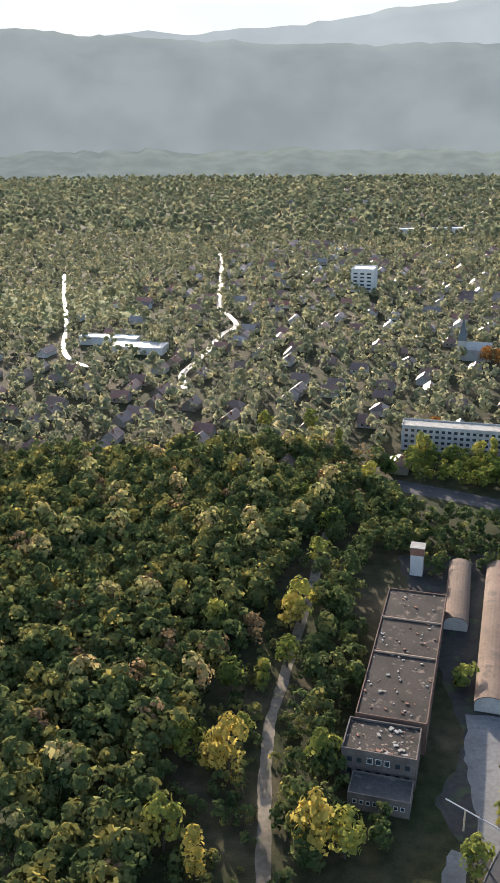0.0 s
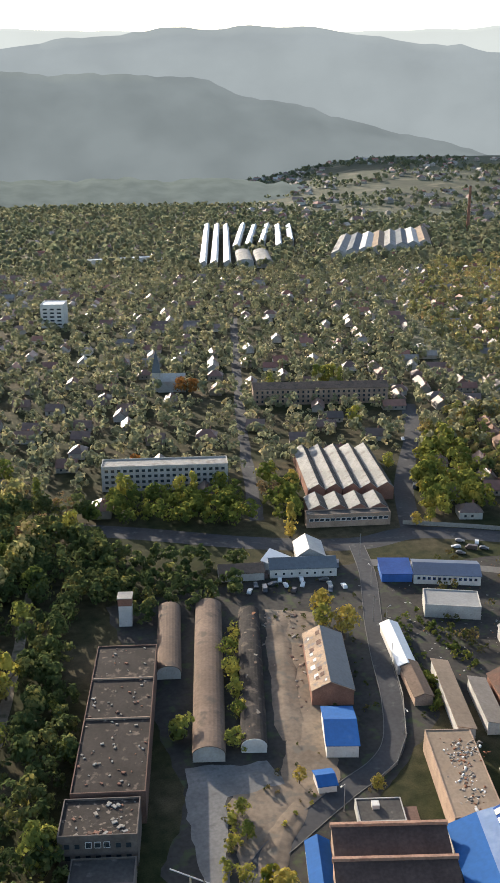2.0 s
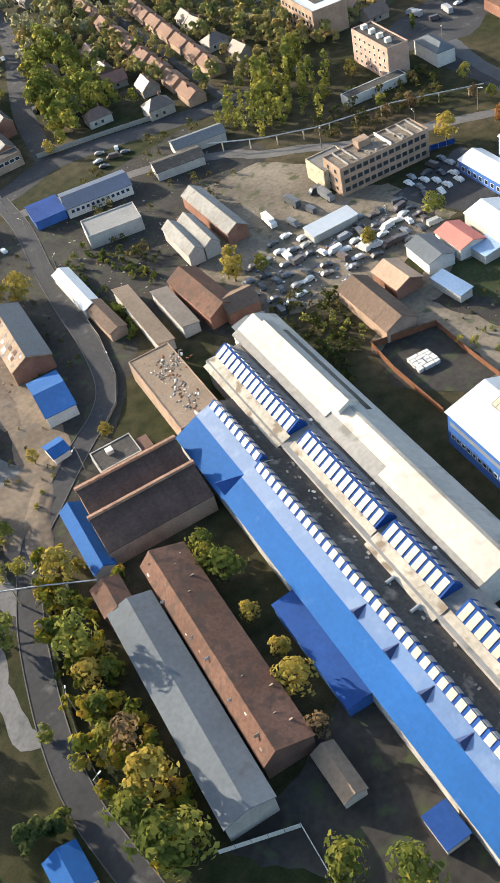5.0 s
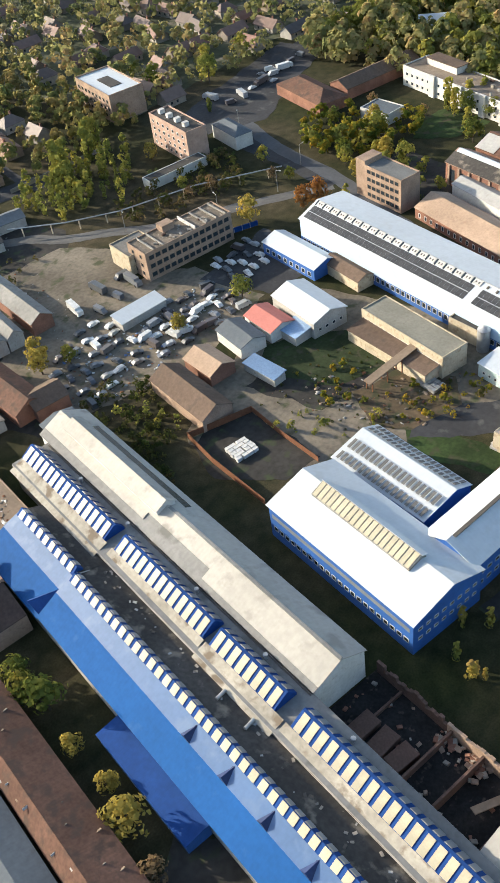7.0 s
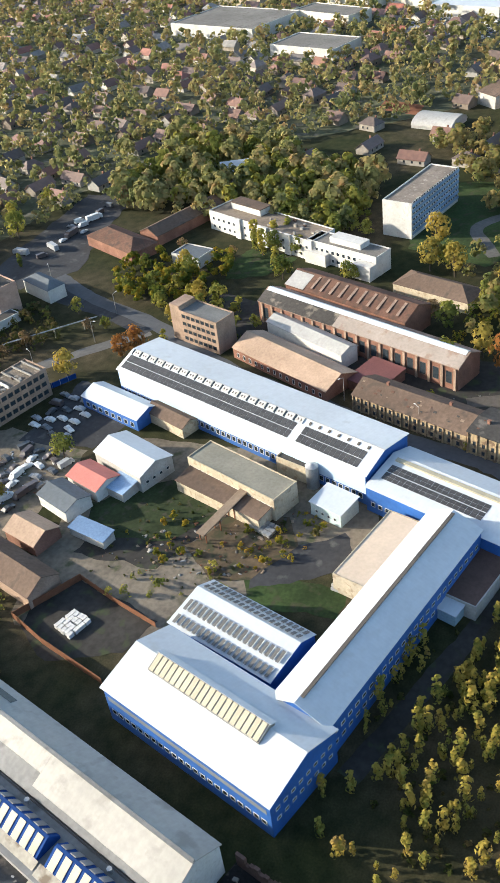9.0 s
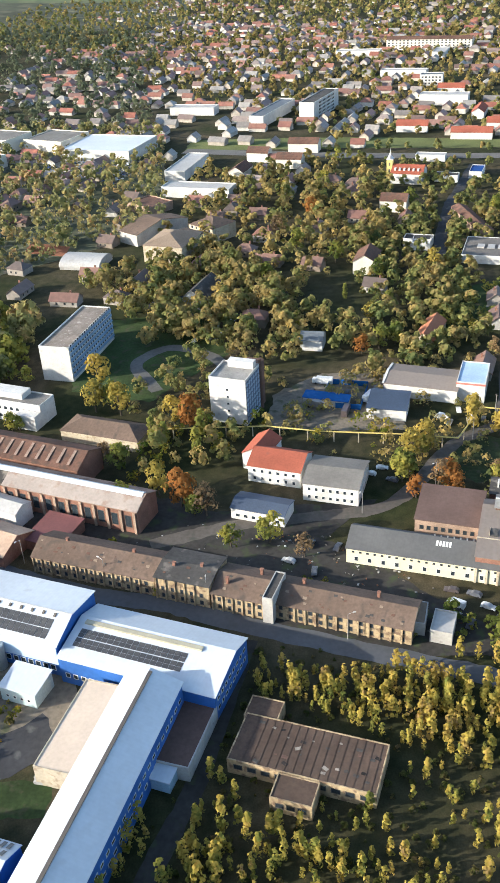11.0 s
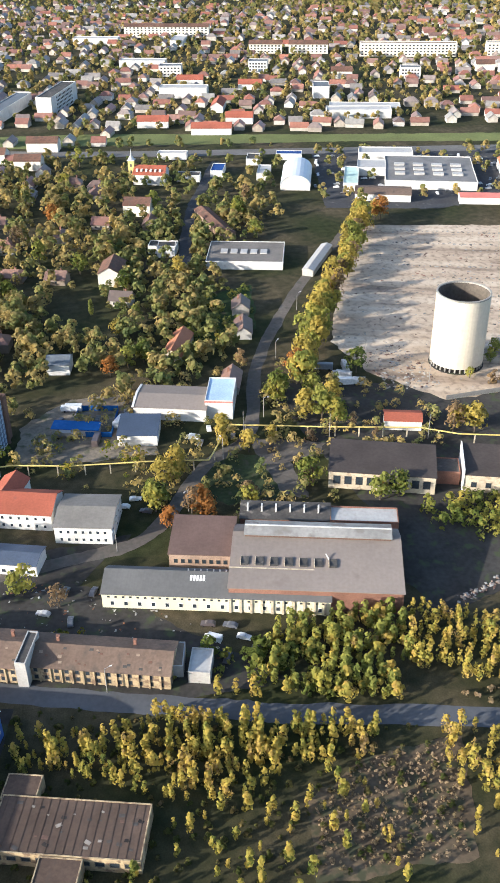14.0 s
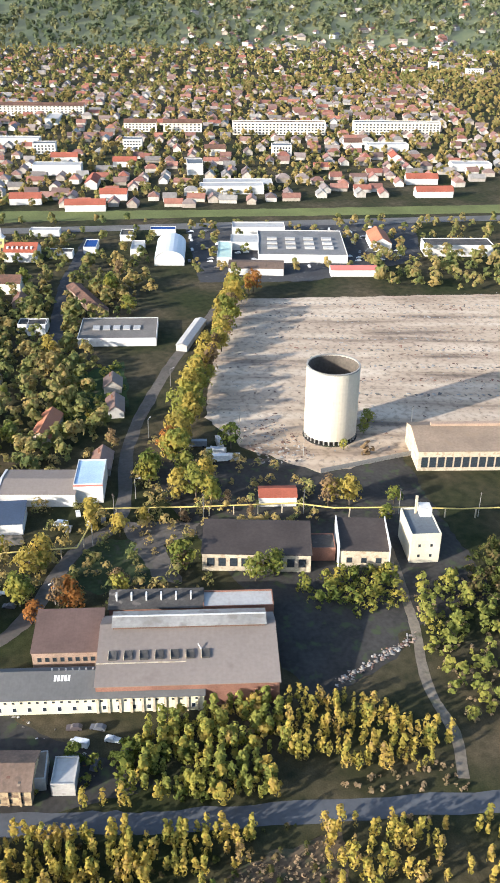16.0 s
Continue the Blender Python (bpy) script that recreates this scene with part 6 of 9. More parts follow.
    r = B("works_building", "works building with a dark sheet roof and cream pillars", 343.7, -80.3, 37, 18, -107, 7.0, 1.8, CREAM_WALL, surface("brown_black_sheet", (0.058, 0.047, 0.042), 0.85, 0.0, 0.1, 1.0, 0.25, rib=2.4, bump=0.3), "mono")
    windows(r, 37, 18, "S", 1, 9, 2.6, 3.4, 2.0, 3, DARKFRAME)
    r = B("works_building", "smaller works building with white gables", 336.1, -116.5, 17, 18, -107, 7.0, 1.4, CREAM_WALL, surface("brown_black_sheet_b", (0.062, 0.05, 0.044), 0.85, 0.0, 0.1, 1.0, 0.25, rib=2.4, bump=0.3), "mono")
    windows(r, 17, 18, "S", 1, 3, 2.0, 2.2, 2.0, 3, DARKFRAME)
    for u in (-8.9, 8.5):
        part("gable_wall", Shape().box(u, -9.4, 0, u + 0.4, 9.4, 9.3).mesh("gable_wall", WHITE_WALL), r)
    B("works_building", "low flat brick link building", 339.3, -103, 8.4, 9, -105, 5.0, 0.4, BRICK, DARK_ROOF, "flat")
    r = B("tower_block", "pale cream tower block with a rooftop hut", 333.1, -137.0, 10.4, 17, -101.6, 11.2, 0.8, surface("pale_cream_render", (0.56, 0.51, 0.39), 0.85, 0.0, 0.15, 1.3, 0.15), GREY_ROOF, "flat", category="tower")
    windows(r, 10.4, 17, "S", 2, 2, 0.9, 1.1, 2.4, 4.2, DARKFRAME)
    part("roof_hut", Shape().box(0.5, 3, 11.32, 4.6, 7.6, 14.6).mesh("roof_hut", WHITE_WALL), r)
    part("mast", Shape().box(-0.9, 5.5, 11.32, -0.1, 6.2, 18.5).mesh("mast", CREAM_WALL), r)
    B("hut", "small white hut with a red roof", 376.4, -98.3, 14.2, 8, -104, 4.2, 1.4, WHITE_WALL, RED_ROOF)
    r = B("brick_hall", "long hall with glazed walls and a tan roof", 389.0, -193, 60, 26, -104, 9.0, 3.0, CREAM_WALL, TAN_ROOF, category="hall", off=4)
    part("ridge_light", Shape().box(-22, 3.4, 12.0, 30, 5.6, 13.2).mesh("ridge_light", PEACH_ROOF), r)
    windows(r, 60, 26, "S", 1, 17, 2.8, 4.8, 1.6, 3, DARKFRAME)


east_buildings()


def tank():
    root = thing("storage_tank", 0, 0, 0, "tall open pale concrete cylinder tank on stub columns", "tank")
    x, y, R, H = 423.0, -137.3, 11.4, 33.5
    root.matrix_world = pose(x, y, 0)
    keep_clear(x, y, 24, 24, 0)
    n = 56
    s = Shape()
    ang = [2 * math.pi * i / n for i in range(n)]
    v = []
    for r, z in ((R, 2.2), (R, H), (R - 0.5, H), (R - 0.5, 2.2)):
        v += [(r * math.cos(a), r * math.sin(a), z) for a in ang]
    f = []
    for k in range(4):
        for i in range(n):
            j = (i + 1) % n
            f.append((k * n + i, k * n + j, (k + 1) % 4 * n + j, (k + 1) % 4 * n + i))
    s.add(v, f)
    part("shell", s.mesh("shell", TANK), root)
    part("rim", Shape().add([(r * math.cos(a), r * math.sin(a), z) for r, z in ((R + 0.12, H - 0.5), (R + 0.12, H + 0.1), (R - 0.62, H + 0.1), (R - 0.62, H - 0.5)) for a in ang], f).mesh("rim", CONCRETE), root)
    # Inner face darker than the outer shell.
    part("lining", Shape().add([(r * math.cos(a), r * math.sin(a), z) for r, z in ((R - 0.504, 2.3), (R - 0.504, H - 0.6), (R - 0.6, H - 0.6), (R - 0.6, 2.3)) for a in ang], f).mesh("lining", surface("dark_lining", (0.10, 0.085, 0.07), 0.9, 0.0, 0.1, 0.8, 0.3)), root, None, "dark inner lining")
    part("base_slab", Shape().tube((0, 0, 0), (0, 0, 0.4), R + 0.5, R + 0.5, 40).mesh("base_slab", DARKDIRT), root)
    for i in range(32):
        a = 2 * math.pi * i / 32
        part("column", Shape().tube((0.97 * R * math.cos(a), 0.97 * R * math.sin(a), 0.4), (0.97 * R * math.cos(a), 0.97 * R * math.sin(a), 2.2), 0.4, 0.4, 6).mesh("column", CONCRETE), root)


tank()


# ---- town and distance buildings ----
MEMBRANE = surface("dusty_roof_membrane", (0.19, 0.178, 0.16), 0.95, 0.0, 0.05, 0.6, 0.25, stain=(0.13, 0.12, 0.105), stain_at=0.55)
IVORY = surface("ivory_render", (0.64, 0.59, 0.50), 0.9, 0.0, 0.1, 1.0, 0.15, stain=(0.52, 0.47, 0.39), stain_at=0.6)
WET = surface("wet_concrete_channel", (0.26, 0.25, 0.23), 0.36, 0.0, 0.1, 0.8, 0.3)

EAST_CUBES = [(1027, -310), (1090, -72), (1751, -842), (1642, -868), (1095, -165), (962, -202), (2414, -1145), (1099, -76), (984, 84)]
EAST_HALLS = [(914, -469), (1026, -429), (1335, -107), (875, -215), (740, -199), (2163, -1167), (1146, -47), (1308, 0), (1281, -99), (983, 163), (698, 120), (765, 138)]
EAST_REDS = [(874, -111), (875, -38), (927, -100), (842, -83), (1006, -142), (1807, -256), (870, -395), (820, -383), (969, -413), (1040, -87)]
EAST_BROWNS = [(791, 85), (768, 60), (740, 95), (817, 51), (652, -12), (546, 8), (1692, -763), (2286, -1129), (1825, -605), (1046, -397), (1041, -242)]


def town_landmarks():
    """Middle-sized blocks, halls and shops that stand out among the houses."""
    B = building
    for name, label, spots, size, ht, wall, roof, style in (
            ("flats", "white cube block among houses", EAST_CUBES, (24, 15), 10, WHITE_WALL, GREY_ROOF, "flat"),
            ("hall", "long low pale hall in town", EAST_HALLS, (46, 16), 6.5, WHITE_WALL, PALE_ROOF, "flat"),
            ("house", "large town house with a dull red roof", EAST_REDS, (27, 11), 5.5, WHITE_WALL, surface("dull_red_tiles", (0.30, 0.095, 0.06), 0.9, 0.0, 0.1, 1.5, 0.25, stain=(0.20, 0.085, 0.06)), "gable"),
            ("villa", "pale villa with a brown roof", EAST_BROWNS, (20, 12), 7, IVORY, RUST_ROOF, "gable")):
        for i, (x, y) in enumerate(spots):
            if not is_free(x, y, 4):
                continue
            r = B(name, label, x, y, size[0] * (0.85 + 0.12 * (i % 4)), size[1], -104 + (90 if i % 3 == 2 else 0) + 3 * (i % 2), ht, 0.8 if style == "flat" else 3.6, wall, roof, style, category="house" if style == "gable" else "building")
            if name == "flats":
                windows(r, size[0] * (0.85 + 0.12 * (i % 4)), size[1], "S", 3, 6, 1.8, 1.5, 1.4, 3.0, DARKFRAME)


def retail_park():
    B = building
    B("warehouse", "cream walled flat warehouse", 798, 324, 62, 27, -112, 9, 0.8, IVORY, MEMBRANE, "flat")
    B("warehouse", "cream walled stepped warehouse", 866, 322, 54, 34, -112, 11, 0.8, IVORY, MEMBRANE, "flat")
    B("warehouse", "cream walled warehouse with a grey roof", 862, 266, 40, 40, -112, 9, 0.8, IVORY, MEMBRANE, "flat")
    B("warehouse", "narrow cream walled flat warehouse", 905, 400, 34, 40, -112, 9, 0.8, IVORY, MEMBRANE, "flat")
    r = B("flats", "ochre corner house with a brown roof", 581, 116, 17, 28, -128, 9, 3.5, CREAM_WALL, BROWN_ROOF, "hip", category="house")
    windows(r, 17, 28, "S", 3, 4, 1.4, 1.6, 1.2, 2.8, DARKFRAME)
    r = B("flats", "ochre house with a brown roof", 606, 99, 20, 20, -128, 9, 3.5, CREAM_WALL, BROWN_ROOF, "hip", category="house")
    windows(r, 20, 20, "S", 3, 5, 1.4, 1.6, 1.2, 2.8, DARKFRAME)
    B("house", "long house with a dark brown roof", 612, 136, 16, 42, -128, 7, 4.5, GREY_WALL, BROWN_ROOF, category="house")
    B("hall", "red-brown low hall by the market", 667, 149, 24, 20, -130, 5, 0.8, TAN_BRICK, RUST_ROOF, "flat")
    sheet("court", [(584, 211), (576, 184), (594, 185), (603, 212)], surface("clay_court", (0.26, 0.11, 0.06), 1.0, world_space=True), 0.06, "red clay tennis court")
    sheet("yard", [(783, 256), (729, 183), (786, 185), (819, 248)], YARDGREY, 0.05, "concrete storage lot")
    sheet("yard", [(498, 122), (477, 80), (503, 75), (512, 109)], ASPHALT, 0.05, "asphalt car lot")
    road("road", [(545, -30), (561, -32), (603, -37), (659, -47), (690, -56), (760, -75)], 7, ASPHALT, 0.05, "narrow asphalt lane between gardens")
    B("shed", "long shed with a rusty brown roof", 618, -56, 50, 9, 12, 4, 1.6, TAN_BRICK, RUST_ROOF)
    for i, (x, y) in enumerate(((717, -51), (729, -73), (775, -45), (752, -102), (757, -130), (717, -104), (583, -22))):
        B("shop", ("small shop with a dark flat roof", "small shop with a blue roof", "white kiosk by the main road")[i % 3], x, y, 16 + 3 * (i % 3), 9, -104 + 90 * (i % 2), 4.2, 0.6, WHITE_WALL, (DARK_ROOF, BLUE_DARK, PALE_ROOF)[i % 3], "flat")


def far_buildings():
    B = building
    r = B("flats", "long four storey cream block of flats", 1145, -345, 108, 13, -104, 13.5, 1.0, IVORY, BROWN_ROOF, "flat")
    windows(r, 108, 13, "S", 4, 26, 2.0, 1.6, 1.4, 3.1, DARKFRAME)
    r = B("flats", "long four storey cream block of flats", 1115, -480, 102, 13, -104, 13.5, 1.0, IVORY, GREY_ROOF, "flat")
    windows(r, 102, 13, "S", 4, 24, 2.0, 1.6, 1.4, 3.1, DARKFRAME)
    r = B("flats", "long block of flats with a red-brown roof", 1340, -90, 108, 14, -104, 12.5, 3.0, IVORY, RUST_ROOF)
    windows(r, 108, 14, "S", 4, 22, 2.0, 1.6, 1.4, 3.0, DARKFRAME)
    for x, y, L in ((1200, -192, 38), (1188, -240, 45)):
        r = B("flats", "small block of flats with a red-brown roof", x, y, L, 13, -104, 10.0, 3.5, IVORY, RUST_ROOF)
        windows(r, L, 13, "S", 3, 9, 2.0, 1.6, 1.4, 3.0, DARKFRAME)
    r = B("supermarket", "wide supermarket with a grey roof and white fascia", 693, -216.6, 61, 62, -106, 5.2, 0.7, WHITE_WALL, surface("grey_membrane", (0.17, 0.165, 0.16), 0.9, 0.0, 0.1, 1.0, 0.2), "flat")
    for i in range(4):
        for k in range(3):
            part("roof_unit", Shape().box(-24 + i * 13, -16 + k * 11, 5.33, -17 + i * 13, -12 + k * 11, 6.6).mesh("roof_unit", PALE_ROOF), r)
    B("shop", "white flat front wing of the supermarket", 712, -180.5, 20, 21, -106, 5.4, 0.6, WHITE_WALL, PALE_ROOF, "flat")
    B("market_hall", "pale arched market hall", 701, -124, 44, 20, -14, 3.0, 7.0, WHITE_WALL, WHITE_ROOF, "arch")
    B("shop", "shop with a green and white roof", 690, -160, 40, 10, -16, 5.0, 0.6, WHITE_WALL, surface("pale_green_sheet", (0.45, 0.58, 0.50), 0.6), "flat")
    B("shop", "low brown shop range", 654, -172, 36, 18, -107, 4.6, 1.5, WHITE_WALL, BROWN_ROOF)
    B("shop", "low shop range with a faded red roof", 632, -232, 30, 10, -104, 4.5, 1.5, WHITE_WALL, PINK_ROOF)
    B("house", "white gabled house with an orange roof", 690, -275, 32, 14, -15, 6, 4, WHITE_WALL, ORANGE_ROOF)
    B("hall", "white flat roofed hall", 660, -322, 48, 18, -104, 7.5, 0.7, WHITE_WALL, DARK_ROOF, "flat")
    B("hall", "white flat roofed hall", 640, -385, 40, 18, -104, 7.5, 0.7, WHITE_WALL, DARK_ROOF, "flat")
    B("hall", "long low pale flat hall", 892, -225, 62, 18, -104, 5.5, 0.6, WHITE_WALL, PALE_ROOF, "flat")
    B("hall", "white flat building by the road", 985, -75, 45, 16, -104, 9, 0.6, WHITE_WALL, PALE_ROOF, "flat")
    r = B("apartment_block", "white flat roofed apartment block", 960, 42, 70, 14, -18, 16, 0.8, WHITE_WALL, DARK_ROOF, "flat")
    windows(r, 46, 14, "S", 5, 12, 2.0, 1.5, 1.4, 3.0, DARKFRAME)
    B("apartment_block", "white flat roofed apartment block", 950, 85, 80, 14, -18, 9, 0.8, WHITE_WALL, GREY_ROOF, "flat")
    # retail park to the north-east
    B("warehouse", "wide white warehouse with a grey roof", 775, 400, 88, 62, -104, 9, 0.8, WHITE_WALL, MEMBRANE, "flat")
    B("warehouse", "white warehouse with a dark roof", 705, 300, 56, 36, -104, 8, 0.8, WHITE_WALL, MEMBRANE, "flat")
    B("warehouse", "bright white works with a chimney", 828, 212, 62, 55, -104, 9, 0.8, WHITE_WALL, WHITE_ROOF, "flat")
    B("warehouse", "cream walled flat warehouse range", 870, 440, 60, 22, -104, 9, 0.8, CREAM_WALL, MEMBRANE, "flat")
    B("dome_hall", "pale domed sports hall", 562, 167, 24, 20, -100, 1.5, 4.2, PALE_ROOF, PALE_ROOF, "arch", category="hall")
    r = B("villa", "cream corner building with a brown roof", 575, 118, 30, 24, -15, 10, 4, CREAM_WALL, TAN_ROOF, "hip", category="house")
    B("shed", "dark gabled shed with a white end", 505, 92, 26, 13, -15, 5, 5, WHITE_WALL, DARK_ROOF)
    B("villa", "angular white modern villa among trees", 470, 245, 22, 12, -60, 5, 4, WHITE_WALL, WHITE_ROOF, category="house")
    # north
    r = B("flats", "long four storey flats with a pale parapet", 86.3, 452, 65, 12, -10.7, 13, 0.8, GREY_WALL, SAW_ROOF, "flat")
    windows(r, 65, 12, "S", 4, 20, 1.8, 1.5, 1.4, 3.0, DARKFRAME)
    r = B("barracks", "long old brick building with many windows", 218.9, 583, 93, 15, -11.5, 11, 3.0, TAN_BRICK, BROWN_ROOF)
    windows(r, 93, 15, "S", 3, 26, 1.4, 1.8, 1.6, 3.2, DARKFRAME)
    for k in range(5):
        x, y = 161 + k * 8.6, 440 - k * 1.6
        r = B("sawtooth_bay", "sawtooth workshop roof bay with pale slopes", x, y, 62, 8.4, 79, 6.5, 3.0, BRICK, SAW_ROOF, "gable", off=-0.9, over=0.1, category="hall", group="sawtooth roof bays")
        # Dark sheet over the east slope stands in for its shade.
        part("glazing", Shape().prism_x([(-4.25, 6.76), (-1.0, 9.74), (-1.0, 9.86), (-4.25, 6.88)], -30.8, 30.8).mesh("glazing", SOOT_ROOF), r, None, "dark slope with shade in its colour")
    for k in range(4):
        r = B("sawtooth_bay", "small sawtooth front bay with a pale slope", 149 + k * 9.6, 394 - k * 1.7, 17, 9.4, 79, 6.0, 2.6, BRICK, SAW_ROOF, "gable", off=-0.6, over=0.1, category="hall", group="small sawtooth bays")
        # Same dark sheet for the shaded side of the small bays.
        part("glazing", Shape().prism_x([(-4.7, 6.26), (-0.7, 8.8), (-0.7, 8.92), (-4.7, 6.38)], -8.4, 8.4).mesh("glazing", SOOT_ROOF), r, None, "dark slope with shade in its colour")
    r = B("workshop", "low brick front with a window band", 160, 380, 40, 6, -9.5, 6.0, 0.5, TAN_BRICK, DARK_ROOF, "flat", category="hall")
    windows(r, 40, 6, "S", 1, 15, 2.2, 1.6, 3.0, 3)
    r = B("tower_block", "white five storey slab with dark balconies", 62, 905, 22, 24, -14, 22, 1.0, WHITE_WALL, WHITE_ROOF, "flat", category="tower block")
    windows(r, 22, 24, "S", 5, 3, 4.0, 1.6, 3.0, 3.6, DARKFRAME)
    # Each bay is narrowed to its sunlit slope; white stands for the glint.
    for ax, ay, bx, by in ((288, 1250, 428, 1830), (305, 1254, 446, 1820), (323, 1251, 462, 1810), (385, 1440, 500, 1820), (407, 1450, 522, 1810), (436, 1470, 545, 1800), (455, 1432, 560, 1780), (496, 1496, 580, 1770)):
        B("sawtooth_hall", "long white roof strip standing for a sunlit factory slope", (ax + bx) / 2, (ay + by) / 2, math.hypot(bx - ax, by - ay), 10, math.degrees(math.atan2(by - ay, bx - ax)), 9, 4.0, GREY_WALL, WHITE_ROOF, off=-2.5, category="hall", group="far factory bays")
    for x, y in ((364, 1312), (391, 1308)):
        B("vaulted_hall", "dull grey vaulted factory hall", x, y, 125, 23, 77, 7, 6.0, GREY_WALL, SAW_ROOF, "arch", category="hall", group="far vaulted halls")
    for k in range(8):
        B("sawtooth_hall", "grey and white factory roof bay", 560 + k * 27, 1420 + k * 14, 250, 22, 66, 9, 5.5, GREY_WALL, (SAW_ROOF, GREY_ROOF, PALE_ROOF, TAN_ROOF)[k % 4], off=0, category="hall", group="far works bays")
    B("warehouse", "very long low white warehouse", 195, 1354, 110, 14, 9, 7, 0.8, WHITE_WALL, WHITE_ROOF, "flat")
    B("sports_hall", "long white stand beside the sports field", -147, 677, 46, 11, -8, 6, 0.6, WHITE_WALL, WHITE_ROOF, "flat", category="hall")
    B("sports_hall", "flat roofed hall beside the sports field", -120, 655, 40, 18, -8, 5, 0.6, WHITE_WALL, PALE_ROOF, "flat", category="hall")
    ch = thing("factory_chimney", 900, 1631, 0, "tall slender factory chimney", "chimney")
    part("shaft", Shape().tube((0, 0, 0), (0, 0, 86), 3.6, 2.2, 16).mesh("shaft", BRICK), ch)
    part("rim", Shape().tube((0, 0, 86), (0, 0, 87), 2.6, 2.6, 16).mesh("rim", CONCRETE), ch)
    sp = thing("church", 118, 640, -12, "church with a tall pale spire", "church")
    keep_clear(118, 640, 20, 14, -12)
    part("nave", Shape().prism_x([(-5, 0), (5, 0), (5, 8), (0, 13), (-5, 8)], -2, 18).mesh("nave", GREY_WALL), sp)
    part("tower", Shape().box(-6, -3, 0, 0, 3, 14).mesh("tower", GREY_WALL), sp)
    part("spire", Shape().add([(-6.2, -3.2, 14), (0.2, -3.2, 14), (0.2, 3.2, 14), (-6.2, 3.2, 14), (-3, 0, 31)], [(0, 1, 4), (1, 2, 4), (2, 3, 4), (3, 0, 4), (3, 2, 1, 0)]).mesh("spire", GREY_ROOF), sp)

    road("water", [(-74, 560), (-80, 595), (-70, 654), (-64, 710), (-54, 741), (-62, 780), (-76, 829), (-88, 1000), (-103, 1150)], 4.6, WET, 0.14, "wet concrete channel shining in low sun")
    road("pavement", [(-262, 992), (-226, 850), (-200, 754), (-176, 650), (-150, 610)], 3, WET, 0.14, "wet running path beside the sports field")
    sheet("grass", [(-275, 800), (-215, 800), (-240, 905), (-300, 905)], BRIGHTGRASS, 0.10, "green sports field")
    sheet("grass", [(-190, 770), (-130, 770), (-150, 860), (-212, 860)], BRIGHTGRASS, 0.10, "green sports field")


far_buildings()
retail_park()
town_landmarks()


# ---- row houses, town houses ----
def house_meshes():
    kinds = []
    for L, W, e, k, hip in ((11, 8.5, 3.4, 3.4, False), (11, 9, 3.6, 3.2, True), (15, 8, 3.2, 3.0, False), (12, 9.5, 4.4, 3.4, True)):
        s, r, c = Shape(), Shape(), Shape()
        hx, hy, o = L / 2, W / 2, 0.5
        if hip:
            s.box(-hx, -hy, 0, hx, hy, e)
            d = hy * 0.8
            r.add([(-hx - o, -hy - o, e - 0.05), (hx + o, -hy - o, e - 0.05), (hx + o, hy + o, e - 0.05), (-hx - o, hy + o, e - 0.05), (-hx + d, 0, e + k), (hx - d, 0, e + k)], [(3, 2, 1, 0), (0, 1, 5, 4), (2, 3, 4, 5), (1, 2, 5), (3, 0, 4)])
        else:
            s.prism_x([(-hy, 0), (hy, 0), (hy, e), (0, e + k), (-hy, e)], -hx, hx)
            q = e - o * k / hy
            r.prism_x([(-hy - o, q), (0, e + k), (hy + o, q), (hy + o, q + 0.2), (0, e + k + 0.2), (-hy - o, q + 0.2)], -hx - o, hx + o)
        c.box(hx * 0.3, hy * 0.2, e, hx * 0.3 + 0.8, hy * 0.2 + 0.8, e + k + 0.9)
        kinds.append((s.mesh("wall", HOUSEWALL), r.mesh("roof", HOUSEROOF), c.mesh("chimney", BRICK), L, W, e))
    return kinds


FARWALL = random_tint("far_house_render", [(0.0, (0.52, 0.48, 0.42)), (0.4, (0.40, 0.34, 0.27)), (0.7, (0.60, 0.57, 0.52)), (1.0, (0.30, 0.25, 0.20))], 0.9, 0.4, True)
FARROOF = random_tint("far_house_tiles", [(0.0, (0.29, 0.105, 0.065)), (0.3, (0.13, 0.09, 0.075)), (0.5, (0.33, 0.14, 0.09)), (0.7, (0.16, 0.14, 0.125)), (0.85, (0.30, 0.28, 0.25)), (1.0, (0.19, 0.11, 0.085))], 0.45, 0.4, True)
HOUSES = house_meshes()
HOUSE_LABELS = ("small gabled house with a tiled roof", "square hipped roof house", "long low gabled house", "two storey villa with a hipped roof")


def house(x, y, ang, kind, detail=True, group="town houses"):
    w, r, c, L, W, e = HOUSES[kind]
    root = thing("house", x, y, ang, HOUSE_LABELS[kind], "house", group, data=w)
    keep_clear(x, y, L, W, ang)
    part("roof", r, root)
    if detail:
        part("chimney", c, root)
        win = window_mesh(1.2, 1.3, DARKFRAME)
        for k in range(2 if kind != 2 else 3):
            part("window", win, root, pose(-L * 0.25 + k * L * 0.3, -W / 2 - 0.004, 1.1))
    return root


CLAY = surface("dusty_clay_tiles", (0.25, 0.155, 0.11), 0.9, 0.0, 0.12, 1.3, 0.25, stain=(0.20, 0.115, 0.085), bump=0.3, rib=0.6)


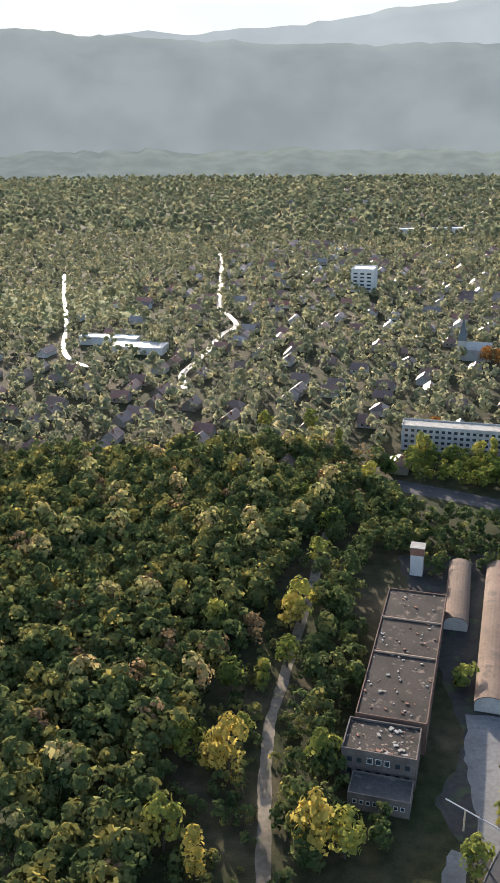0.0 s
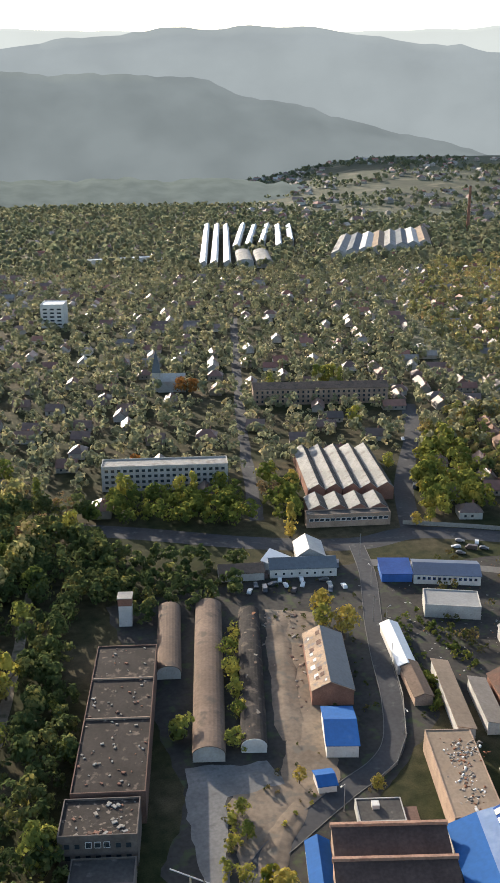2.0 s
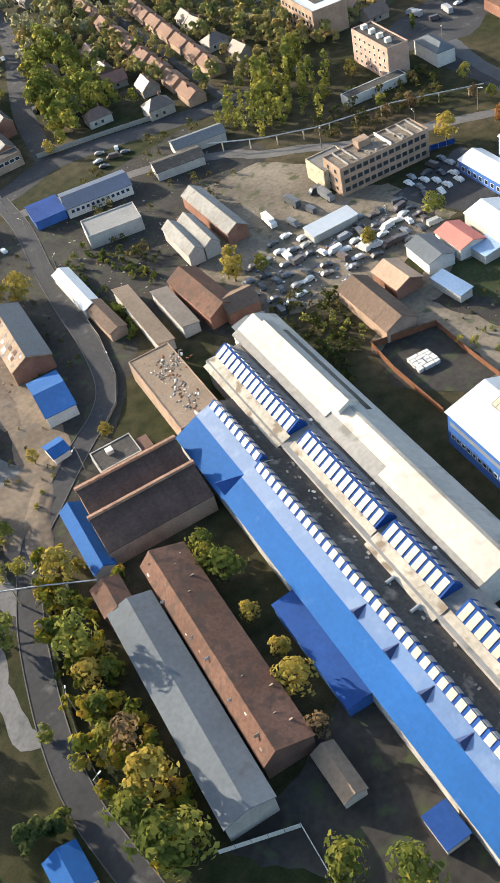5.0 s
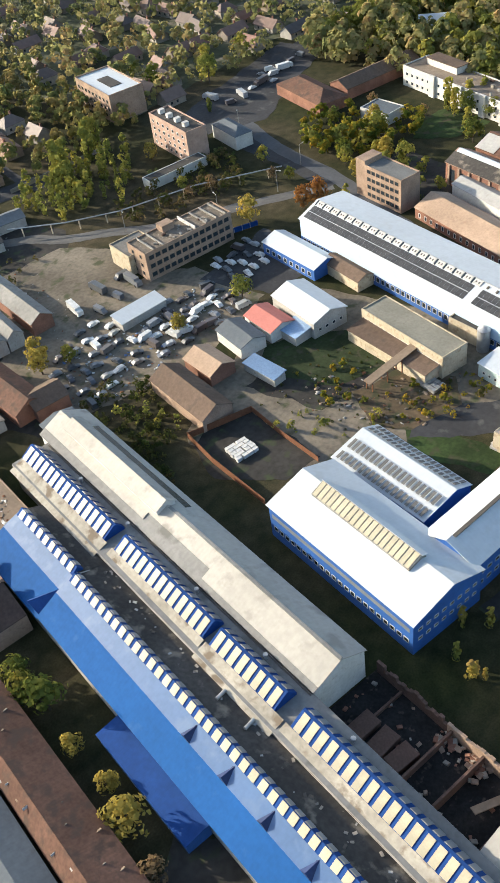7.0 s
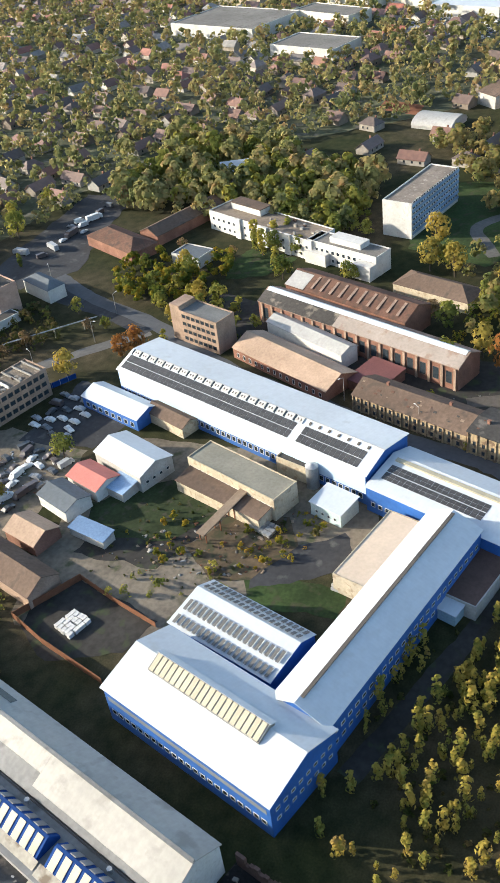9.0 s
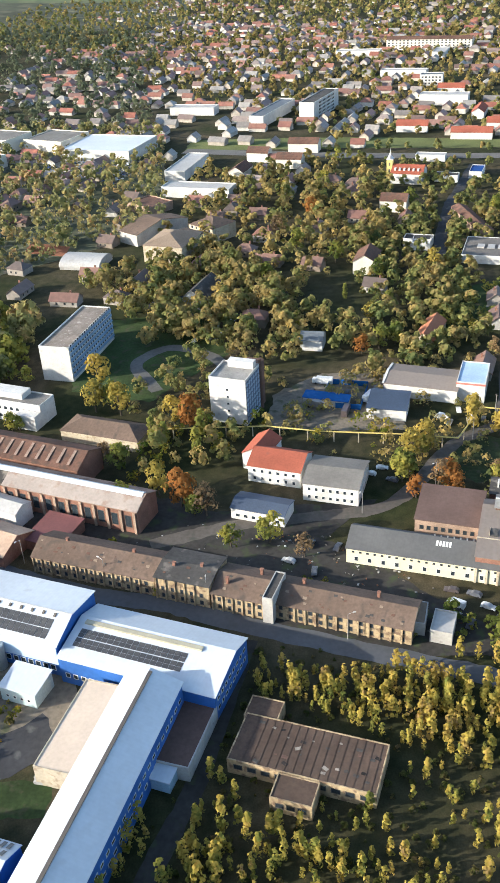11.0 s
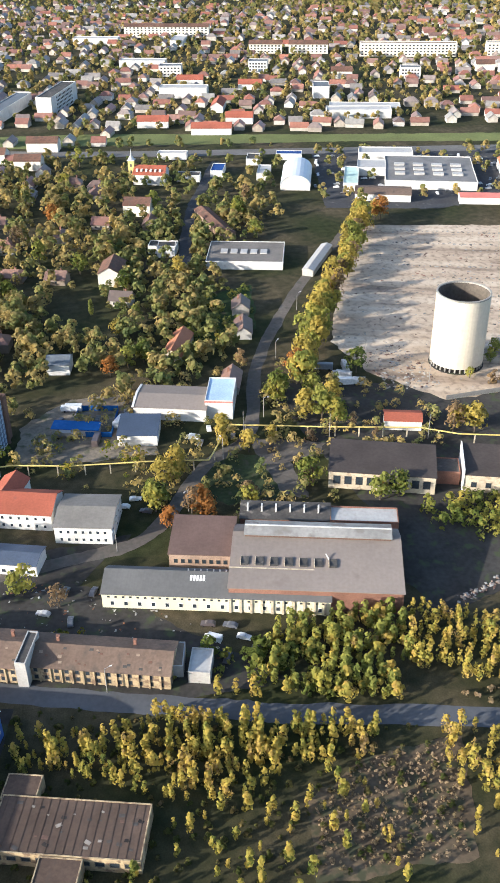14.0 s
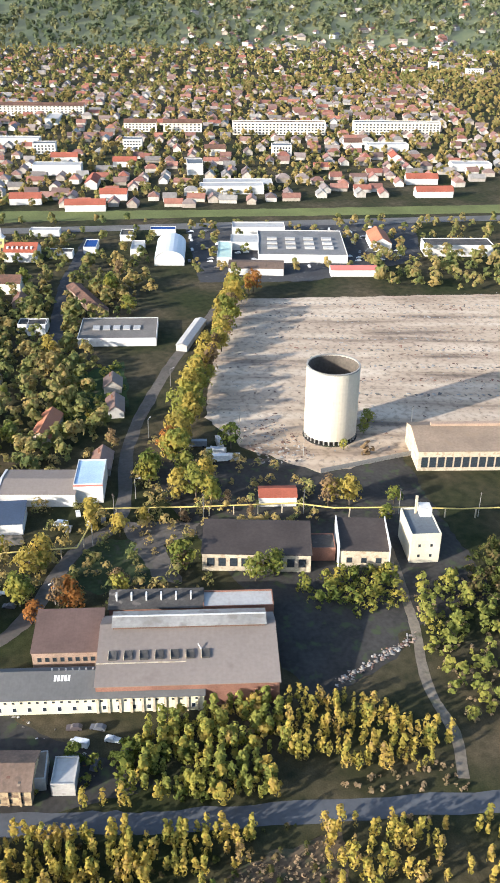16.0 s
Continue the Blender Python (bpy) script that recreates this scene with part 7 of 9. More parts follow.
def terraces():
    for x0, y0, x1, y1, n in ((252, 338, 302, 505, 9), (276, 352, 320, 490, 8)):
        a = math.degrees(math.atan2(y1 - y0, x1 - x0))
        for i in range(n):
            t = (i + 0.5) / n
            building("terrace_house", "brick terrace house with a red-brown roof", x0 + (x1 - x0) * t, y0 + (y1 - y0) * t, 14.5, 8.5, a, 3.6, 2.6, TAN_BRICK, CLAY, group="terrace rows", category="house", chimneys=1)
    road("road", [(262, 335), (311, 500)], 4, ASPHALT, 0.06, "narrow lane between terraces")


terraces()


def in_view(x, y, margin=6.0):
    """Inside the fan of ground that the walk ever looks over."""
    for cx, cy, lo, hi in ((0, 0, -17, 17), (10, 12, -1, 34), (45, 24, 20, 68), (68, 23, 50, 92), (85, 10, 75, 127)):
        a = math.degrees(math.atan2(x - cx, y - cy))
        if lo - margin < a < hi + margin:
            return True
    return False


rng = random.Random(7)


def town():
    """Houses along street-like rows at the town's own angle; the nearest are things, the far ones one joined mesh."""
    spots = []
    for zone, (x0, y0, x1, y1), step, keep in (
            ("north", (-260, 480, 420, 1250), 25, 0.5), ("north-east", (330, 330, 980, 1200), 22, 0.62), ("garden", (400, -30, 560, 110), 24, 0.2), ("garden", (590, -30, 700, 120), 26, 0.5),
            ("east", (830, -520, 1500, 480), 22, 0.6), ("east", (792, -330, 900, 150), 19, 0.75), ("south-east", (460, 100, 900, 330), 28, 0.4), ("far north", (-100, 1500, 1300, 2300), 44, 0.45), ("far east", (760, 560, 1500, 1300), 36, 0.45), ("far south-east", (1500, -900, 2250, 500), 36, 0.55)):
        y = y0
        while y < y1:
            x = x0
            while x < x1:
                px, py = x + rng.uniform(-5, 5) + 0.26 * (y - y0), y + rng.uniform(-5, 5) - 0.26 * (x - x0)
                k = rng.choice((0, 2, 0, 2, 1 if rng.random() < 0.6 else 3))
                a = -105 + rng.choice((0, 90)) + rng.uniform(-7, 7)
                if rng.random() < keep and in_view(px, py) and is_free(px, py, 7) and not (390 < px < 495 and 68 < py < 150) and not (600 < px < 830 and -400 < py < -20):
                    spots.append((math.hypot(px - 60, py - 15), px, py, a, k))
                    keep_clear(px, py, 10, 9, a)
                x += step
            y += step * 0.85
    spots.sort()
    for d, px, py, a, k in spots[:270]:
        house(px, py, a, k)
    vs, fs, ms, n = [], [], [], 0
    for d, px, py, a, k in spots[270:]:
        M = pose(px, py, 0, 0, 0, a)
        for mi in (0, 1):
            me = HOUSES[k][mi]
            vs += [tuple(M @ v.co) for v in me.vertices]
            fs += [tuple(i + n for i in p.vertices) for p in me.polygons]
            ms += [mi] * len(me.polygons)
            n += len(me.vertices)
    me = bpy.data.meshes.new("far_houses")
    me.from_pydata(vs, [], fs)
    me.materials.append(FARWALL)
    me.materials.append(FARROOF)
    me.polygons.foreach_set("material_index", ms)
    tagged(new("far_houses", me), "far town houses with tiled roofs", "houses", "", "stuff")


town()


# ---- trees ----
def crown_cloud(seed, height, radius, clumps, form, leaf):
    """Leaf clumps as small bent quads gathered in boughs. Returns vertices and quads."""
    r = np.random.RandomState(seed)
    boughs = max(12, clumps // 7) if form == "poplar" else max(7, clumps // 15)
    z = r.permutation((np.arange(boughs) + r.rand(boughs)) / boughs)
    if form == "poplar":
        prof = np.sin(np.pi * np.clip(z * 0.86 + 0.12, 0, 1)) ** 0.8
        cz = height * (0.08 + 0.86 * z)
    elif form == "bush":
        prof = np.sqrt(np.clip(1 - (z * 0.95) ** 2, 0, 1))
        cz = height * (0.12 + 0.8 * z)
    else:
        prof = np.sin(np.pi * np.clip(z * 0.74 + 0.20, 0, 1)) ** 0.8
        cz = height * (0.24 + 0.64 * z)
    th = r.rand(boughs) * 2 * np.pi
    rad = radius * prof * (0.15 + (0.45 if form == "poplar" else 0.7) * np.sqrt(r.rand(boughs)))
    centre = np.c_[rad * np.cos(th), rad * np.sin(th), cz]
    size = radius * (0.28 + 0.22 * r.rand(boughs)) * (1.25 if form == "poplar" else 1.0)
    own = r.randint(0, boughs, clumps)
    d = r.randn(clumps, 3)
    d /= np.linalg.norm(d, axis=1)[:, None]
    d[:, 2] = np.abs(d[:, 2]) * 0.95 - 0.2
    p = centre[own] + d * size[own][:, None] * (0.65 + 0.45 * r.rand(clumps))[:, None]
    out = p - np.array([0, 0, height * 0.5])
    out /= np.linalg.norm(out, axis=1)[:, None] + 1e-6
    n = 0.7 * d + 0.6 * out + 0.3 * r.randn(clumps, 3)
    n /= np.linalg.norm(n, axis=1)[:, None]
    t = np.cross(n, r.randn(clumps, 3))
    t /= np.linalg.norm(t, axis=1)[:, None]
    b = np.cross(n, t)
    s = (leaf * (0.6 + 0.8 * r.rand(clumps)))[:, None]
    k = (0.5 + 0.5 * r.rand(clumps))[:, None]
    v = np.stack([p - t * s, p - b * s * k + n * s * 0.25, p + t * s, p + b * s * k + n * s * 0.25], 1).reshape(-1, 3)
    f = np.arange(4 * clumps).reshape(-1, 4)
    return v, f


def trunk_shape(seed, height, form):
    r = random.Random(seed)
    s = Shape()
    w = 0.022 * height + 0.06
    top = height * (0.85 if form == "poplar" else 0.6)
    bend = (r.uniform(-0.3, 0.3), r.uniform(-0.3, 0.3))
    s.tube((0, 0, -0.2), (bend[0], bend[1], height * 0.3), w, w * 0.7, 7)
    s.tube((bend[0], bend[1], height * 0.3), (bend[0] * 2, bend[1] * 2, top), w * 0.7, w * 0.2, 6)
    for i in range(6):
        a, z0 = r.uniform(0, 6.28), height * r.uniform(0.25, 0.55)
        d = height * (0.08 if form == "poplar" else 0.24)
        s.tube((bend[0], bend[1], z0), (bend[0] + d * math.cos(a), bend[1] + d * math.sin(a), z0 + height * 0.22), w * 0.35, w * 0.1, 5)
    return s


TREE_KINDS = {}


def tree_kind(form, leaf_mat, height, radius, clumps, leaf, variants=3):
    key = (form, leaf_mat.name)
    if key not in TREE_KINDS:
        TREE_KINDS[key] = []
        for i in range(variants):
            seed = 100 + 17 * len(TREE_KINDS) + i
            v, f = crown_cloud(seed, height, radius, clumps, form, leaf)
            TREE_KINDS[key].append((trunk_shape(seed, height, form).mesh("trunk", BARK), mesh_np("crown", v, f, leaf_mat)))
    return TREE_KINDS[key]


SPECS = {  # form, leaves, height, radius, clumps, leaf size, label
    "g": ("round", GREEN, 10, 3.9, 420, 0.52, "broad green leafed deciduous tree"),
    "l": ("round", LIME, 10, 3.6, 420, 0.50, "broad yellow-green autumn tree"),
    "y": ("round", GOLD, 10, 3.4, 420, 0.48, "golden yellow autumn tree"),
    "r": ("round", RUST, 10, 4.0, 420, 0.50, "rust orange autumn tree"),
    "b": ("round", BROWN, 10, 3.4, 300, 0.42, "thin brown autumn tree"),
    "p": ("poplar", LIME, 10, 1.9, 340, 0.45, "slim tall yellow-green poplar"),
    "q": ("poplar", GOLD, 10, 1.9, 340, 0.45, "slim tall golden poplar"),
    "d": ("poplar", GREEN, 10, 2.0, 340, 0.45, "slim tall dark green poplar"),
    "u": ("bush", GREEN, 4, 2.2, 160, 0.42, "low rounded dark green bush"),
    "v": ("bush", LIME, 4, 2.0, 160, 0.42, "low rounded yellow-green bush"),
    "w": ("bush", BROWN, 4, 2.0, 130, 0.40, "low thin brown autumn bush"),
}


def tree(x, y, h, kind, group=""):
    form, leaf_mat, H, R, n, ls, label = SPECS[kind]
    variants = tree_kind(form, leaf_mat, H, R, n, ls)
    trunk, crown = variants[rng.randrange(len(variants))]
    root = thing("bush" if form == "bush" else "tree", x, y, rng.uniform(0, 360), label, "bush" if form == "bush" else "tree", group, data=trunk)
    k = h / H
    w = k if form != "round" else (k * 0.55 + 0.45 * min(k, 1.25))
    root.scale = (w * rng.uniform(0.9, 1.1), w * rng.uniform(0.9, 1.1), k)
    part("crown", crown, root)
    return root


# single trees: x, y, height, kind
TREES_WEST = [(-18, 199, 20, "y"), (-23, 200, 11, "y"), (-23, 163, 16, "q"), (-31.7, 171.4, 17, "l"), (1, 277, 19, "l"), (-2, 272, 15, "y"), (7.7, 200, 15, "l"), (4.4, 170, 21, "y"), (12, 171, 15, "l"), (-30, 204, 13, "g"), (-15, 214, 9, "l"), (-11, 240, 8, "u"), (-20, 236, 12, "g"), (-14, 262, 13, "b"), (-27, 267, 15, "l"), (-1, 185, 7, "v"), (-2, 432, 10, "y"), (33, 397, 15, "l"), (-19, 474, 14, "g"), (6, 475, 15, "g"),
              (-3, 250, 12, "g"), (8, 320, 13, "l"), (14, 345, 14, "g"), (2, 370, 15, "g"), (16, 262, 7, "l"), (17, 240, 8, "g"), (52, 242, 8, "v")]
TREES_ROAD = [(117, 298, 14, "y"), (121, 283, 14, "y"), (115, 290, 12, "l"), (175, 231, 11, "y"), (62, 170, 13, "y"), (53, 148, 17, "l"), (50, 141, 10, "y"), (46, 122, 14, "b"), (44, 110, 18, "y"), (38, 98, 18, "g"), (42, 96, 16, "l"), (38, 107, 15, "g"), (90, 149, 9, "g"), (89, 138, 12, "g"), (88, 144, 10, "g"), (85, 126, 7, "y"), (83, 114, 7, "y"), (79, 105, 12, "y"), (75, 94, 9, "b"), (59, 72, 12, "g"), (66, 62, 14, "g")]
TREES_ROAD_B = [(42, 166, 13, "l"), (74, 268, 9, "l"), (73, 258, 8, "l"), (71, 247, 7, "g"), (66, 233, 8, "l"), (76, 281, 9, "g"), (61, 205, 6, "l"), (60, 196, 6, "g"), (56, 182, 6, "l"), (80, 213, 6, "y"), (100, 204, 6, "y"), (47, 133, 9, "g"), (44, 126, 9, "l"), (51, 157, 9, "g"), (58, 163, 8, "l"), (35, 139, 4, "v"), (36, 128, 4, "v"), (27, 120, 5, "u"), (54, 139, 8, "g")]
TREES_NORTH = [(221, 524, 14, "l"), (146, 421, 15, "y"), (227, 614, 19, "p"), (231, 613, 18, "p"), (235, 612, 19, "p"), (239, 611, 19, "p"), (244, 610, 17, "p"), (190, 606, 17, "p"), (208, 442, 11, "l"), (215, 409, 18, "g"), (220, 418, 17, "g"), (223, 400, 15, "g"), (207, 374, 12, "l"), (190, 368, 8, "y"), (198, 370, 8, "g"), (131, 425, 9, "b"), (129, 372, 18, "q"), (135, 415, 12, "b"), (140, 440, 13, "g")]
TREES_NORTH_B = [(60, 430, 18, "p"), (64, 436, 14, "l"), (56, 426, 12, "g"), (90, 430, 14, "l"), (96, 428, 16, "p"), (20, 440, 16, "d"), (230, 430, 14, "g"), (236, 410, 13, "g"), (225, 385, 11, "l"), (130, 625, 14, "r"), (138, 622, 13, "r"), (74, 480, 10, "r")]
TREES_MID = [(276, 222, 12, "y"), (297, 205, 12, "r"), (293, 209, 10, "r"), (234, 194, 10, "l"), (210, 201, 8, "y"), (375, 320, 15, "l"), (292, 321, 17, "p"), (288, 318, 16, "p"), (296, 324, 16, "p"), (267, 314, 20, "p"), (273, 316, 18, "p"), (299, 323, 15, "p"), (262, 306, 14, "l"), (336, 190, 12, "l"), (396, 193, 12, "p"), (400, 188, 12, "p"), (358, 215, 11, "l"), (340, 205, 8, "l"), (332, 215, 8, "g"), (172, 227, 10, "y"), (180, 222, 8, "g"), (290, 250, 6, "b")]
TREES_PARK = [(371, 181, 12, "p"), (366, 176, 11, "g"), (331, 196, 9, "l"), (343, 224, 10, "l"), (353, 214, 9, "g"), (352, 158, 7, "l"), (318, 94, 12, "g"), (316, 70, 9, "l"), (338, 200, 11, "y"), (322, 204, 8, "y"), (372, 150, 9, "l"), (388, 178, 10, "g"), (306, 232, 7, "b"), (318, 246, 8, "l"), (285, 262, 7, "l"), (300, 292, 9, "y")]
TREES_EAST = [(408, 123, 17, "y"), (387, 120, 15, "y"), (384, 109, 16, "y"), (390, 113, 13, "l"), (373, 79, 16, "r"), (376, 86, 14, "y"), (358, 87, 12, "p"), (362, 92, 12, "p"), (366, 74, 13, "p"), (352, 74, 13, "p"), (321, 75, 16, "r"), (328, 84, 14, "y"), (316, 66, 13, "b"), (344, 101, 12, "l"), (348, 108, 10, "b"), (302, 44, 12, "l"), (295, 33, 10, "b"), (299, 56, 9, "g")]
TREES_EAST_B = [(373, -27, 15, "q"), (356, -8, 14, "y"), (352, -3, 13, "y"), (339, 1, 12, "g"), (334, -11, 12, "b"), (329, -16, 9, "r"), (400, -53, 17, "g"), (385, -68, 16, "l"), (380, -73, 13, "g"), (388, -62, 14, "y"), (335, -31, 9, "l"), (330, -76, 12, "l"), (331, -83, 11, "g"), (343, -54, 9, "b"), (368, -116, 14, "b"), (366, -124, 14, "y"), (373, -46, 8, "y"), (372, -60, 6, "w"), (426, -156, 9, "l"), (420, -152, 7, "l"), (408, -138, 6, "l"), (402, -146, 6, "w"), (294, -121, 9, "l"), (352, -133, 8, "g")]
TREES_STREET = [(386, 330, 14, "l"), (361, 343, 13, "g"), (349, 299, 7, "d"), (367, 364, 12, "l"), (410, 326, 12, "l"), (420, 286, 12, "b"), (329, 213, 9, "l"), (310, 227, 6, "g"), (290, 251, 8, "b"), (279, 254, 7, "b"), (362, 219, 11, "y"), (360, 238, 8, "g"), (379, 230, 8, "b"), (379, 206, 7, "b"), (389, 199, 15, "p"), (385, 194, 13, "p"), (388, 190, 11, "l"), (412, 156, 9, "l"), (372, 147, 7, "l")]
TREES_MILL = [(397, -75, 12, "y"), (402, -68, 13, "l"), (379, -79, 7, "b"), (363, -141, 8, "g"), (327, -3, 9, "r"), (384, -28, 9, "y"), (368, -85, 6, "b")]
for group, rows in (("trees along the street", TREES_STREET), ("trees by the mill", TREES_MILL), ("forest edge", TREES_WEST), ("trees along the road", TREES_ROAD), ("trees along the road", TREES_ROAD_B), ("town trees", TREES_NORTH), ("town trees", TREES_NORTH_B), ("trees round the yards", TREES_MID), ("trees round the park", TREES_PARK), ("trees by the tower", TREES_EAST), ("trees along the pipeline", TREES_EAST_B)):
    for row in rows:
        tree(*row, group)


def inside(x, y, poly):
    hit = False
    for (ax, ay), (bx, by) in zip(poly, poly[1:] + poly[:1]):
        if (ay > y) != (by > y) and x < (bx - ax) * (y - ay) / (by - ay) + ax:
            hit = not hit
    return hit


# poplar alley beside the demolished works
for i in range(44):
    t = i / 43
    tree(412 + 195 * t + rng.uniform(-4, 4), -64 - 82 * t + rng.uniform(-4, 5), rng.uniform(9, 20), rng.choice("yylyqyllb"), "golden trees along the alley")
# trees round the pipeline, the lanes and the shops
for i, (x, y) in enumerate(((402, -53), (427, -66), (435, -44), (389, -69), (422, -92), (370, -119), (369, -125), (354, -7), (337, 1), (334, -14), (337, -31), (373, -46), (343, -54), (368, -36), (468, 42), (494, -1), (444, 5), (437, 13), (494, 51), (333, -78), (448, -2), (475, 8), (502, 20))):
    tree(x, y, 7.5 + (i * 37 % 50) / 10, "lyblgrpq"[i * 5 % 8], "trees by the pipeline")
for i, (x, y) in enumerate(((578, 8), (655, -22), (596, -77), (629, -72), (661, -82), (612, -158), (541, -27), (530, 3), (576, 47), (712, 34), (765, 24), (556, 25), (600, 60), (640, 40), (690, 60), (520, 60), (540, 85))):
    tree(x, y, 11 + (i * 29 % 50) / 10, "lgylbglr"[i * 3 % 8], "trees between gardens and shops")


def woods(name, label, cells, clumps, leaf, mat, kind="stuff", form="round", variants=5):
    """Many trees in one mesh."""
    mean = sum(c[2] for c in cells) / max(1, len(cells))
    leaf *= 10 / min(10.0, max(1.0, mean))
    base = [crown_cloud(900 + i, 10, {"poplar": 1.75, "bush": 5.5}.get(form, 3.7), clumps, form, leaf) for i in range(variants)]
    vs, fs, k = [], [], 0
    for x, y, h in cells:
        v, f = base[rng.randrange(variants)]
        a, s = rng.uniform(0, 6.28), h / 10
        c, sn = math.cos(a) * s, math.sin(a) * s
        w = np.empty_like(v)
        w[:, 0], w[:, 1], w[:, 2] = v[:, 0] * c - v[:, 1] * sn + x, v[:, 0] * sn + v[:, 1] * c + y, v[:, 2] * s
        vs.append(w)
        fs.append(f + k)
        k += len(v)
    if vs:
        tagged(new(name, mesh_np(name, np.concatenate(vs), np.concatenate(fs), mat)), label, "trees", "", kind)


def cells_in(poly, step, heights, clear=2.0, keep=1.0, view=True):
    out = []
    xs, ys = [p[0] for p in poly], [p[1] for p in poly]
    y = min(ys)
    while y < max(ys):
        x = min(xs)
        while x < max(xs):
            px, py = x + rng.uniform(-0.5, 0.5) * step, y + rng.uniform(-0.5, 0.5) * step
            if rng.random() < keep and inside(px, py, poly) and (not view or in_view(px, py)) and is_free(px, py, clear):
                out.append((px, py, rng.uniform(*heights)))
            x += step
        y += step
    return out


# Far leaves: haze is put into the colour as a lighter grey-olive.
FARHAZELEAF = leaf_material("leaves_far_haze", [(0.1, (0.14, 0.16, 0.10)), (0.5, (0.185, 0.20, 0.12)), (0.9, (0.25, 0.23, 0.14))], 0.02)
FOREST_EDGE = [(-260, 120), (-40, 130), (-34, 190), (-26, 240), (-8, 300), (20, 380), (50, 425), (-30, 450), (-80, 425), (-160, 425), (-300, 440)]
woods("forest", "yellow-green crowns standing in the forest", cells_in(FOREST_EDGE, 19, (13, 19), 2.5, 0.5), 230, 0.6, NORTHLEAF)
woods("forest", "bare brown crowns standing in the forest", cells_in(FOREST_EDGE, 26, (11, 16), 2.5, 0.6), 150, 0.5, BROWN)
woods("forest", "dense dark green autumn forest", cells_in(FOREST_EDGE, 5.6, (8, 16), 2.0), 190, 0.62, FOREST)
woods("forest", "low dark scrub beside the track", cells_in([(-42, 130), (-2, 130), (0, 250), (0, 290), (-10, 300), (-28, 240), (-36, 190)], 4.6, (1.5, 5.5), 1.0, 0.7), 70, 0.5, FOREST, form="bush")
woods("town_trees", "autumn trees between the town houses", cells_in([(-340, 430), (420, 470), (640, 1250), (-430, 1350)], 10.2, (5, 14), 1.0, 0.82), 34, 1.35, VALLEYHAZELEAF)
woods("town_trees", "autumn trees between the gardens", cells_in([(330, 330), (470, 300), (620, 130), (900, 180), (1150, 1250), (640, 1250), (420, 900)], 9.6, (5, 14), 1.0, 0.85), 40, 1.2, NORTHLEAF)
woods("town_trees", "autumn trees between the town houses", cells_in([(560, -10), (830, 20), (1500, 480), (1700, -900), (900, -700), (860, -300), (860, 10), (700, 120)], 11.5, (3.5, 9), 0.5, 0.72), 26, 1.35, TOWNLEAF)
woods("far_trees", "autumn trees beyond the retail park", cells_in([(860, 180), (1600, 300), (1900, 800), (1000, 1100), (880, 880)], 17, (7, 14), 3.0, 0.85), 40, 1.5, FARHAZELEAF)
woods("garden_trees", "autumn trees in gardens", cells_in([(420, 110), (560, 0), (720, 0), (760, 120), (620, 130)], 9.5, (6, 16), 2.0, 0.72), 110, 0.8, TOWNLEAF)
woods("far_trees", "far autumn trees at the edge of town", cells_in([(-620, 1150), (-330, 1340), (640, 1200), (900, 880), (1800, 700), (2400, 2420), (-850, 2480)], 16, (8, 16), 4.0, 0.9), 10, 3.3, FARHAZELEAF)
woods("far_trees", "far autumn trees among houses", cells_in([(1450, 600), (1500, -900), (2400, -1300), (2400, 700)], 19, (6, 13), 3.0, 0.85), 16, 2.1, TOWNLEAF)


THICKET = leaf_material("leaves_thicket", [(0.15, (0.075, 0.105, 0.022)), (0.4, (0.16, 0.17, 0.03)), (0.62, (0.33, 0.26, 0.035)), (0.8, (0.40, 0.26, 0.04)), (0.95, (0.24, 0.15, 0.06))], 0.22)
SCRUB = leaf_material("leaves_scrub", [(0.15, (0.05, 0.065, 0.02)), (0.45, (0.09, 0.095, 0.03)), (0.7, (0.15, 0.115, 0.05)), (0.95, (0.21, 0.15, 0.08))], 0.2)


def thicket(poly, step, heights, mat, label, form="round", clumps=110, leaf=0.62, clear=1.0, keep=1.0):
    woods("thicket", label, cells_in(poly, step, heights, clear, keep, False), clumps, leaf, mat, form=form)


SAPLING = leaf_material("leaves_sapling", [(0.0, (0.11, 0.14, 0.035)), (0.2, (0.22, 0.225, 0.055)), (0.42, (0.38, 0.32, 0.07)), (0.7, (0.46, 0.34, 0.08)), (0.95, (0.31, 0.215, 0.10))], 0.16)
BRUSH = leaf_material("dry_brush", [(0.15, (0.16, 0.13, 0.07)), (0.45, (0.28, 0.21, 0.12)), (0.7, (0.38, 0.28, 0.17)), (0.95, (0.46, 0.34, 0.21))], 0.2)
thicket([(217, -27), (226, -43), (229, -66), (198, -58), (199, -25)], 1.35, (0.4, 1.1), BRUSH, "dry brown brush over waste ground", "bush", 12, 0.3, 0.3, 0.8)
thicket([(452, -26), (505, -23), (524, -61), (474, -56)], 4.2, (2, 5.5), LIME, "green bushes in an overgrown plot", "bush", 60, 0.42, 0.6, 0.7)
thicket([(520, -25), (545, -45), (600, -85), (640, -75), (610, -40), (560, -20)], 6.5, (3, 8), TOWNLEAF, "garden bushes between lanes", "round", 80, 0.6, 1.0, 0.7)
POPLARS = "young poplars turning gold on waste ground"
thicket([(249, 44), (246, 22), (253, -3), (254, -13), (247, -27), (223, -21), (219, 3), (223, 10), (232, 25), (235, 44)], 2.7, (3.5, 9), SAPLING, POPLARS, "poplar", 96, 0.34, 0.6, 0.8)
thicket([(247, -27), (241, -50), (233, -48), (222, -35), (230, -24)], 2.8, (3.5, 8), SAPLING, POPLARS, "poplar", 96, 0.34, 0.6, 0.75)
